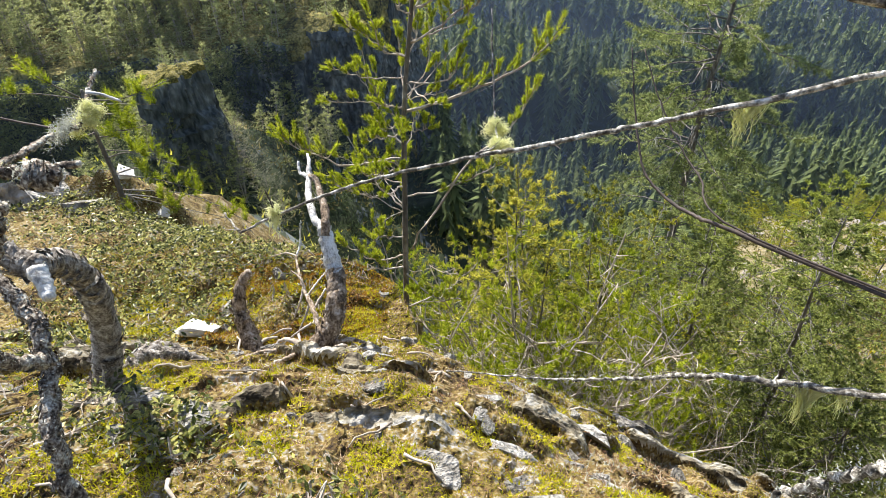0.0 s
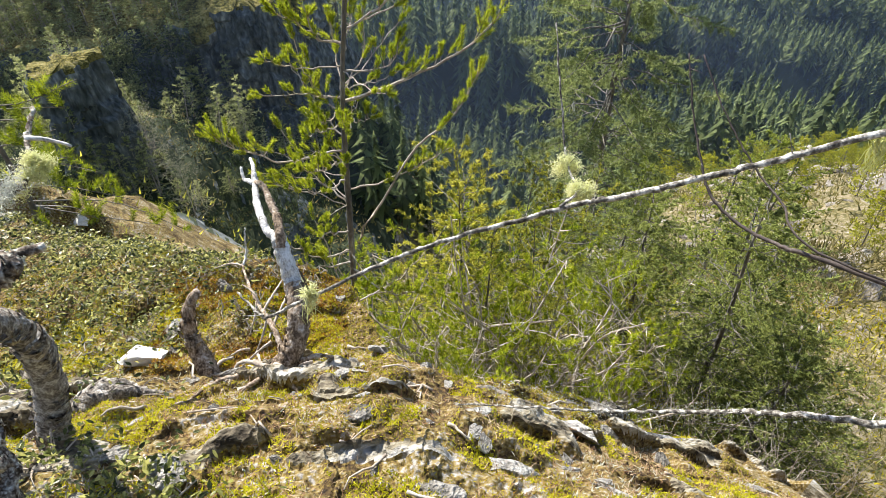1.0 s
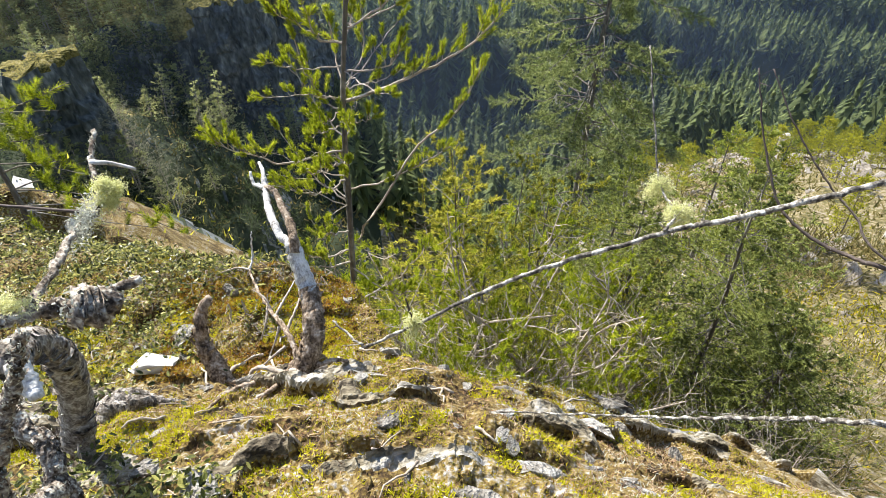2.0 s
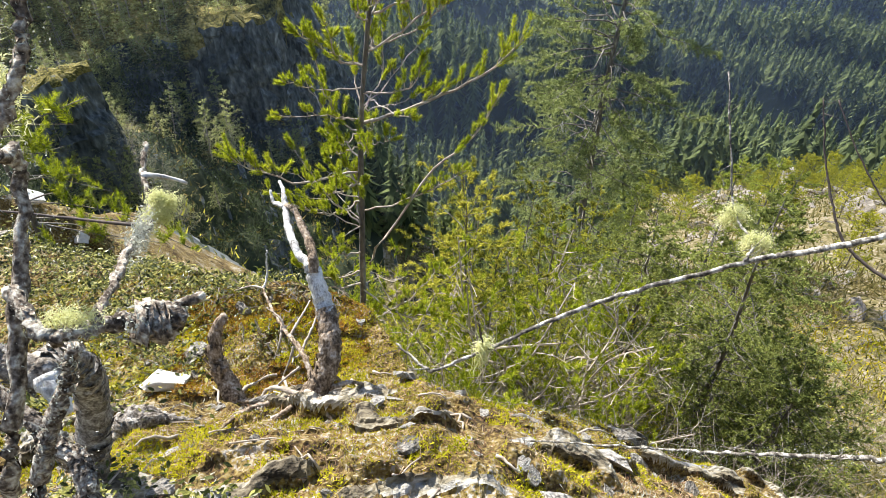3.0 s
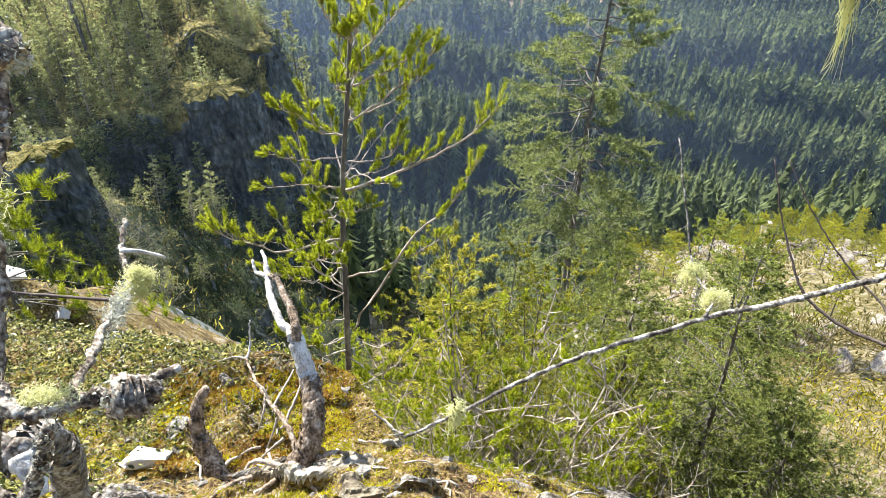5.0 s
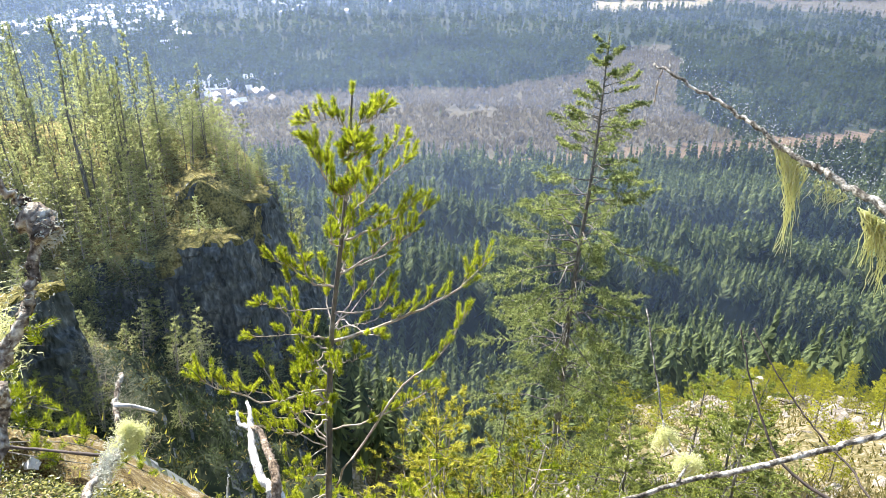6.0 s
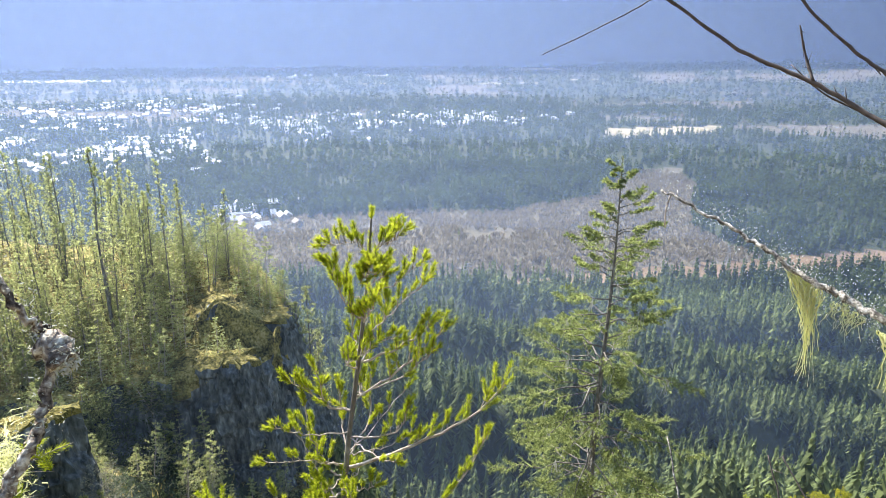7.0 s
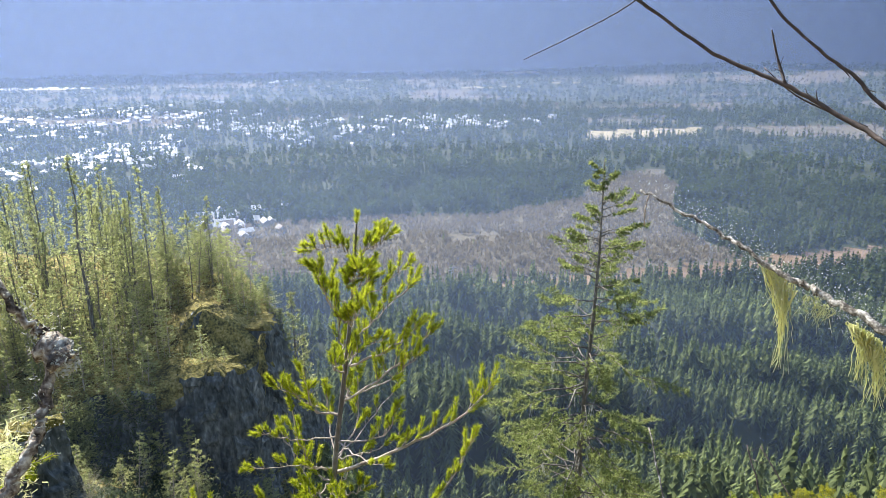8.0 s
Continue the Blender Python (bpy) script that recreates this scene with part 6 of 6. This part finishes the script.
def knoll_pine():
    """A small pine on the knoll, its shoots among the rocks."""
    rr = np.random.default_rng(131)
    foot = np.array([-2.84, 4.28, -2.6])
    ob = thing("pine_tree", foot, "small leaning pine on the rocky knoll", "tree")
    wood, green = Geo(), Geo()
    axis = curve([(-2.84, 4.28, -2.6), (-2.834, 4.3, -2.282), (-2.816, 4.35, -1.754), (-2.846, 4.4, -1.386), (-2.841, 4.45, -1.0)], 16) - foot
    tube(wood, axis, np.linspace(0.03, 0.012, 16), 7, 0.1, rr)
    ends = [(-2.522, 4.2, -1.254), (-2.296, 4.2, -1.134), (-2.164, 4.2, -0.97), (-2.024, 4.2, -0.776), (-2.276, 4.2, -1.365), (-2.059, 4.1, -1.444), (-2.4, 4.1, -1.6), (-2.2, 4.0, -1.75), (-3.1, 4.2, -1.2), (-3.3, 4.2, -0.9), (-3.0, 4.2, -0.7), (-2.6, 4.1, -1.9), (-1.9, 4.0, -1.6), (-2.35, 4.1, -1.05), (-1.75, 3.9, -1.75), (-1.55, 3.8, -1.72)]
    for e in ends:
        e = np.array(e) - foot
        b = along(axis, min(max((e[2] - 0.15) / 1.6, 0.25), 0.95))
        c = curve([b, (b + e) / 2 + rr.normal(size=3) * 0.05, e], 8)
        tube(wood, c, np.linspace(0.007, 0.003, 8), 4)
        for q in range(7):
            p = along(c, 0.5 + 0.5 * rr.random())
            w = rr.normal(size=3) * 0.4 + (0.1, -0.1, 0.9)
            green.add(*spray(rr, p, w, 0.10 + 0.06 * rr.random(), 110, 0.045, 0.0035, 0.62))
    part("trunk", wood, M_BARK, ob, smooth=True)
    part("crown", green, M_PINE, ob)


knoll_pine()


# ---- stones, moss and litter on the ledge ----
def stone_mesh(seed, flat, long=1.0, deep=1.0):
    """A broken stone: the hull of a few corners, its faces split and roughened."""
    bm = bmesh.new()
    r = random.Random(seed)
    for _ in range(15):
        p = Vector((r.gauss(0, 1), r.gauss(0, 1), r.gauss(0, 1))).normalized() * r.uniform(0.8, 1.05)
        top = 0.75 if flat > 0.35 else 0.45
        p.z = max(-top, min(top, p.z * 1.6))
        bm.verts.new(p)
    bmesh.ops.convex_hull(bm, input=bm.verts)
    bmesh.ops.delete(bm, geom=[v for v in bm.verts if not v.link_faces], context="VERTS")
    bmesh.ops.subdivide_edges(bm, edges=bm.edges[:], cuts=2, use_grid_fill=True)
    bmesh.ops.triangulate(bm, faces=bm.faces[:])
    for v in bm.verts:
        v.co *= 1 + 0.16 * noise.noise(v.co * 2.1 + Vector((seed, 0, 0))) + 0.10 * noise.noise(v.co * 5.5 + Vector((0, seed, 0)))
        v.co = Vector((v.co.x * long, v.co.y * deep, v.co.z * flat))
    me = bpy.data.meshes.new("stone")
    bm.to_mesh(me)
    bm.free()
    me.materials.append(M_STONE)
    return me


stones = [stone_mesh(3 + k, 0.45 + 0.07 * k) for k in range(7)]
slabs = [stone_mesh(43 + k, 0.34, 1.6, 0.8) for k in range(5)]
boulders = [stone_mesh(71 + k, 0.6) for k in range(3)]
for me in boulders:
    me.materials.clear()
    me.materials.append(M_BOULDER)
white = stone_mesh(37, 0.5)
white.materials.clear()
white.materials.append(M_WHITE_STONE)


def lay(me, x, y, size, turn, label, up=0.25, tilt=(0, 0), stretch=(1, 1, 1)):
    """A stone on the ground, lying with its slope."""
    e = max(size, 0.04)
    dx = float(height(x + e, y) - height(x - e, y)) / (2 * e)
    dy = float(height(x, y + e) - height(x, y - e)) / (2 * e)
    lie = Vector((0, 0, 1)).rotation_difference(Vector((-dx, -dy, 1)).normalized()).to_matrix().to_4x4()
    ob = new("stone", me)
    ob.matrix_basis = Matrix.Translation((x, y, float(height(x, y)) + size * up * 0.6)) @ lie @ Matrix.LocRotScale(None, Euler((*tilt, turn)), Vector(stretch) * size)
    return tagged(ob, label, "stone", "loose stones")


lay(white, -1.13, 2.05, 0.1, 0.3, "white quartz stone lying on the moss", 0.75, (0.1, 0.1), (1.1, 0.85, 0.7))
lay(white, -3.1, 4.9, 0.1, 0.8, "white stone on top of the knoll", 0.6)
lay(white, -2.82, 4.8, 0.07, 0.3, "white stone on top of the knoll", 0.6)
for x, y, size, k, turn, st in ((-0.12, 1.56, 0.045, 0, 0.5, (1.1, 0.8, 1)), (-0.93, 2.58, 0.05, 1, 0.2, (1.2, 0.9, 1)), (-1.1, 2.3, 0.06, 2, 1.0, (1.3, 0.8, 0.8)), (0.95, 2.1, 0.15, 3, 0.8, (1.3, 0.8, 0.7)), (0.8, 1.95, 0.11, 4, 1.7, (1.2, 0.9, 0.6)), (-3.4, 4.6, 0.2, 3, 0.5, (1.1, 1, 1)), (-2.95, 4.5, 0.14, 6, 1.5, (1, 1, 1.2)), (-3.7, 4.3, 0.24, 2, 0.5, (1, 1, 1.2)), (-3.1, 4.2, 0.16, 4, 0.9, (1.2, 1, 1)), (-3.9, 4.8, 0.28, 5, 0.2, (1.2, 1, 1)), (-0.62, 1.12, 0.05, 6, 1.2, (1.1, 1, 1.2)), (-0.68, 1.78, 0.05, 3, 0.7, (1.2, 0.9, 1))):
    lay(stones[k], x, y, size, turn, "lichen-spotted grey stone bedded in moss", 0.1, (0.15 * math.sin(x * 9), 0.15 * math.cos(y * 7)), st)
for x, y, size, k, turn in ((1.0, 1.8, 0.1, 0, 0.3), (0.55, 1.55, 0.08, 2, 2.1), (-0.2, 1.33, 0.06, 1, 0.25), (0.12, 1.4, 0.055, 0, 0.1), (-0.75, 1.48, 0.06, 3, 0.3), (1.35, 1.5, 0.12, 1, 0.3), (1.75, 1.4, 0.14, 0, 0.4), (-0.9, 1.88, 0.05, 2, 0.2), (0.25, 1.68, 0.05, 4, 0.2)):
    lay(slabs[k], x, y, size, turn, "flat grey rock slab bedded in moss and lichen", -0.12, (0.1 * math.sin(x * 9), 0.12 * math.cos(y * 7)))
rng = np.random.default_rng(57)
count = 0
while count < 12:
    x, y = rng.uniform(-0.95, 1.05), rng.uniform(0.8, 1.95)
    if y - np.interp(x, RIM_X, RIM_Y) > -0.08:
        continue
    count += 1
    lay(slabs[rng.integers(5)], x, y, rng.uniform(0.03, 0.075), rng.normal() * 0.4, "broken grey rock plate half buried in moss", -0.1, (rng.normal() * 0.12, rng.normal() * 0.12))
rng = np.random.default_rng(55)
count = 0
while count < 90:
    x, y = rng.uniform(-1.6, 1.3), rng.uniform(0.75, 2.7)
    if y - np.interp(x, RIM_X, RIM_Y) > -0.05:
        continue
    count += 1
    lay(stones[rng.integers(7)], x, y, 0.010 + 0.03 * rng.random() ** 2, rng.random() * 6.28, "small angular grey stone among the moss", 0.15, (rng.normal() * 0.3, rng.normal() * 0.3), (1.3, 0.9, 0.8))
for k in range(190):
    a, d = rng.uniform(14, 50), rng.uniform(12, 85)
    x, y = d * math.sin(math.radians(a)), d * math.cos(math.radians(a))
    ob = new("boulder", boulders[rng.integers(3)])
    s = rng.uniform(0.25, 1.0) * (0.3 + d / 60)
    ob.matrix_basis = Matrix.LocRotScale((x, y, float(height(x, y))), Euler((rng.normal() * 0.25 - 0.3, rng.normal() * 0.2, 0.4 + rng.normal() * 0.4)), (s * 2.0, s, s * 0.55))
    tagged(ob, "weathered grey rock slab on the open slope", "rock", "rocks on the slope")


def cover(name, seed, count, box, keep, make, material, label, category):
    """Fine growth over the ledge in one mesh: make() gives triangles for each place."""
    r = np.random.default_rng(seed)
    x, y = r.uniform(box[0], box[1], count), r.uniform(box[2], box[3], count)
    ok = (y - np.interp(x, RIM_X, RIM_Y) < 0.12) & keep(x, y, r) & (bare_rock(x, y) < 0.15 + 0.6 * r.random(count) ** 3)
    x, y = x[ok], y[ok]
    z = height(x, y)
    v, f = make(np.stack([x, y, z], -1), r)
    ob = new(name, mesh_of(name, v, f))
    ob.data.materials.append(material)
    return tagged(ob, label, category, kind="stuff")


def blades(tall, wide, lean, lift=0.0):
    def make(p, r):
        n = len(p)
        a = r.random(n) * 6.28
        w = np.stack([np.cos(a), np.sin(a), 0.0 * a], -1) * (wide * (0.6 + 0.8 * r.random(n)))[:, None] / 2
        d = r.normal(size=(n, 3)) * lean
        d[:, 2] = np.abs(d[:, 2]) * 0.5 + 1 - min(lean, 0.95)
        d /= np.linalg.norm(d, axis=1, keepdims=True)
        h = (tall * (0.5 + r.random(n)))[:, None]
        b = p + [0, 0, lift - 0.002]
        v = np.stack([b - w, b + w, b + d * h], 1).reshape(-1, 3)
        return v, np.arange(n * 3).reshape(-1, 3)
    return make


def leaves(size):
    def make(p, r):
        n = len(p)
        up = np.stack([r.normal(size=n) * 0.6, r.normal(size=n) * 0.6 + 0.25, np.ones(n)], -1)
        up /= np.linalg.norm(up, axis=1, keepdims=True)
        a = np.cross(up, r.normal(size=(n, 3)))
        a /= np.linalg.norm(a, axis=1, keepdims=True)
        b = np.cross(up, a)
        s = (size * (0.6 + 0.8 * r.random(n)))[:, None]
        c = p + np.array([0, 0, 1.0]) * (0.005 + 0.05 * r.random(n))[:, None]
        v = np.stack([c - a * s, c - b * s * 0.42 - a * s * 0.2, c - b * s * 0.4 + a * s * 0.45 + up * s * 0.1, c + a * s, c + b * s * 0.4 + a * s * 0.45 + up * s * 0.1, c + b * s * 0.42 - a * s * 0.2], 1).reshape(-1, 3)
        k = (np.arange(n) * 6)[:, None, None]
        return v, (np.array([(0, 1, 2, 3), (0, 3, 4, 5)])[None] + k).reshape(-1, 4)
    return make


def patchy(scale, low, seed, soft=0.12):
    return lambda x, y, r: vnoise(x * scale, y * scale, 0, seed) * 0.65 + vnoise(x * scale * 3.1, y * scale * 3.1, 0, seed + 1) * 0.35 + (r.random(len(x)) - 0.5) * soft > low


yellow_tufts = model(pine_shrub(190), M_YELLOW, M_TWIG)
for x, y, size in ((3.21, 4.5, 0.8), (3.05, 3.95, 0.6), (2.4, 4.1, 0.7)):
    planted("yellowing_pine", on_ground(x, y, 0.05), yellow_tufts, size, x, "small yellowing pine among the green undergrowth", "yellowing pines", (0, 0), "shrub")
cover("moss", 300, 300000, (-2.2, 1.5, 0.6, 3.2), patchy(3.6, 0.5, 301), blades(0.010, 0.0045, 0.65), M_MOSS, "cushions of yellow-green and rusty moss on the ledge", "moss")
cover("moss", 304, 70000, (-2.8, 2.8, -2.4, 0.7), patchy(1.8, 0.42, 308), blades(0.03, 0.009, 0.6), M_MOSS, "olive moss on the rock behind the path", "moss")
cover("moss", 305, 190000, (-1.9, 1.3, 0.7, 2.6), patchy(7.5, 0.57, 306), blades(0.013, 0.005, 0.55, 0.004), M_MOSS_BRIGHT, "bright yellow-green moss cushions between the rock plates", "moss")
cover("moss", 310, 60000, (-1.2, 0.1, 1.95, 3.0), patchy(4.4, 0.46, 311), blades(0.015, 0.005, 0.6), M_MOSS_RUST, "rusty orange moss covering the mound", "moss")
cover("moss", 315, 36000, (-2.4, 0.1, 2.0, 3.3), patchy(3.0, 0.42, 316), blades(0.013, 0.005, 0.6), M_MOSS, "olive moss between the creeping shrubs on the mound", "moss")
cover("dry_litter", 320, 48000, (-2.2, 1.5, 0.6, 3.1), patchy(2.7, 0.42, 321), blades(0.022, 0.0026, 0.9, 0.004), M_LITTER, "dry brown needles and stalks lying on the rock", "litter")
cover("ground_lichen", 330, 18000, (-1.6, 1.4, 0.6, 2.4), patchy(4.1, 0.52, 331), blades(0.016, 0.0045, 0.8), M_CRUST, "pale grey lichen tufts between the stones", "lichen")


def leafy(x0, y0, sx, sy, count, size, seed):
    r = np.random.default_rng(seed)
    foot = np.array([x0, y0, float(height(x0, y0))])
    ob = thing("bearberry_shrub", foot, "low creeping shrub with small leathery green leaves", "shrub", "creeping shrubs")
    x, y = r.normal(x0, sx, count), r.normal(y0, sy, count)
    z = height(x, y)
    v, f = leaves(size)(np.stack([x, y, z + 0.07 * vnoise(x * 9, y * 9, 0, seed)], -1), r)
    me = mesh_of("foliage", v - foot, f)
    part("foliage", me, M_LEAF, ob)
    g = Geo()
    for q in range(40):
        i = r.integers(0, count)
        p = np.array([x[i], y[i], z[i]]) - foot
        tube(g, curve([p * 0.8 + (0, 0, 0.01), p * 0.9 + r.normal(size=3) * 0.02 + (0, 0, 0.03), p + (0, 0, 0.03)], 5), np.linspace(0.003, 0.0015, 5), 4)
    tagged(part("stem", g, M_TWIG, ob), kind="stuff")


for row in ((-1.9, 3.1, 0.35, 0.3, 2600, 0.011, 401), (-1.45, 3.35, 0.3, 0.25, 2200, 0.011, 402), (-2.3, 3.6, 0.4, 0.3, 2200, 0.012, 403), (-1.7, 2.6, 0.3, 0.25, 1600, 0.010, 404), (-1.1, 2.85, 0.2, 0.14, 1200, 0.010, 405), (-0.66, 1.06, 0.09, 0.07, 480, 0.009, 406), (-0.95, 1.15, 0.12, 0.1, 420, 0.009, 407), (-1.5, 1.9, 0.25, 0.25, 900, 0.011, 408), (-0.2, 0.82, 0.1, 0.06, 120, 0.011, 409), (-2.6, 4.3, 0.4, 0.35, 1600, 0.013, 410), (-1.3, 2.45, 0.16, 0.12, 380, 0.009, 411), (-0.95, 2.72, 0.14, 0.1, 300, 0.009, 412), (-0.62, 2.66, 0.12, 0.08, 160, 0.008, 413), (-1.15, 2.2, 0.1, 0.08, 300, 0.008, 414), (-1.5, 2.75, 0.2, 0.15, 500, 0.010, 415), (-0.78, 2.3, 0.09, 0.08, 220, 0.007, 416), (-2.9, 4.55, 0.3, 0.2, 1300, 0.013, 417), (-2.45, 4.45, 0.3, 0.22, 1300, 0.013, 418), (-3.3, 4.3, 0.3, 0.2, 1200, 0.013, 419), (-2.2, 4.0, 0.3, 0.2, 1100, 0.012, 420)):
    leafy(*row[:5], row[5] * 1.12, row[6])
rng = np.random.default_rng(66)
for k in range(46):
    x, y = rng.uniform(-1.3, 0.9), rng.uniform(0.85, 2.2)
    if y - np.interp(x, RIM_X, RIM_Y) > -0.1:
        continue
    a, ln = rng.random() * 6.28, rng.uniform(0.04, 0.16)
    p = np.array([x, y, 0]) + np.array([math.cos(a), math.sin(a), 0]) * np.linspace(-0.5, 0.5, 5)[:, None] * ln + rng.normal(size=(5, 3)) * 0.006
    p[:, 2] = height(p[:, 0], p[:, 1]) + 0.012
    g = Geo()
    foot = p[2].copy()
    tube(g, p - foot, np.linspace(0.005, 0.0025, 5) * rng.uniform(0.6, 1.4), 5)
    ob = new("fallen_twig", g.mesh("fallen_twig", True))
    ob.location = foot
    ob.data.materials.append(M_TWIG)
    tagged(ob, "short grey twig fallen on the moss", "twig", "fallen twigs")

# undergrowth on the slope below the rim
def undergrowth(name, seed, count, d0, d1, a0, a1, tall, wide, material, label, low):
    r = np.random.default_rng(seed)
    a, d = np.radians(r.uniform(a0, a1, count)), r.uniform(d0, d1, count)
    x, y = d * np.sin(a), d * np.cos(a)
    ok = (y - np.interp(x, RIM_X, RIM_Y) > 0.5) & (vnoise(x * 1.1, y * 1.1, 0, seed) * 0.6 + vnoise(x / 4, y / 4, 0, seed + 1) * 0.4 > low)
    p = np.stack([x, y, height(x, y)], -1)[ok]
    d = d[ok]
    n = len(p)
    bush = 0.1 + 0.5 * vnoise(p[:, 0] * 1.1, p[:, 1] * 1.1, 0, seed)
    up = r.normal(size=(n, 3)) * 0.6 + [0, 0, 0.6]
    up /= np.linalg.norm(up, axis=1, keepdims=True)
    scale = np.clip(d / 6, 0.7, 6)[:, None]
    p = p + up * (bush * r.random(n))[:, None] * np.minimum(scale, 2)
    w = np.cross(up, r.normal(size=(n, 3)))
    w *= wide / 2 / (np.linalg.norm(w, axis=1, keepdims=True) + 1e-9)
    v = np.stack([p - w * scale, p + w * scale, p + up * tall * scale * (0.5 + r.random((n, 1)))], 1).reshape(-1, 3)
    ob = new(name, mesh_of(name, v, np.arange(n * 3).reshape(-1, 3)))
    ob.data.materials.append(material)
    return tagged(ob, label, "undergrowth", kind="stuff")


undergrowth("undergrowth", 501, 7000, 2.5, 16, -40, 52, 0.08, 0.022, M_CEDAR, "low green undergrowth on the steep slope", 0.4)
undergrowth("undergrowth", 511, 60000, 14, 90, -30, 52, 0.06, 0.02, M_GRASS, "dry grass and low bushes on the rocky slope", 0.45)
undergrowth("dry_brush", 521, 42000, 3.2, 26, 24, 56, 0.10, 0.014, M_GRASS, "dry straw-coloured brush on the steep slope", 0.4)
undergrowth("dry_brush", 531, 12000, 3.5, 24, 26, 56, 0.06, 0.02, M_MOSS, "olive moss and low plants between the rocks", 0.5)
undergrowth("undergrowth", 541, 16000, 3.0, 9, 20, 50, 0.07, 0.018, M_FIR_NEAR, "lush green low growth below the ledge", 0.42)
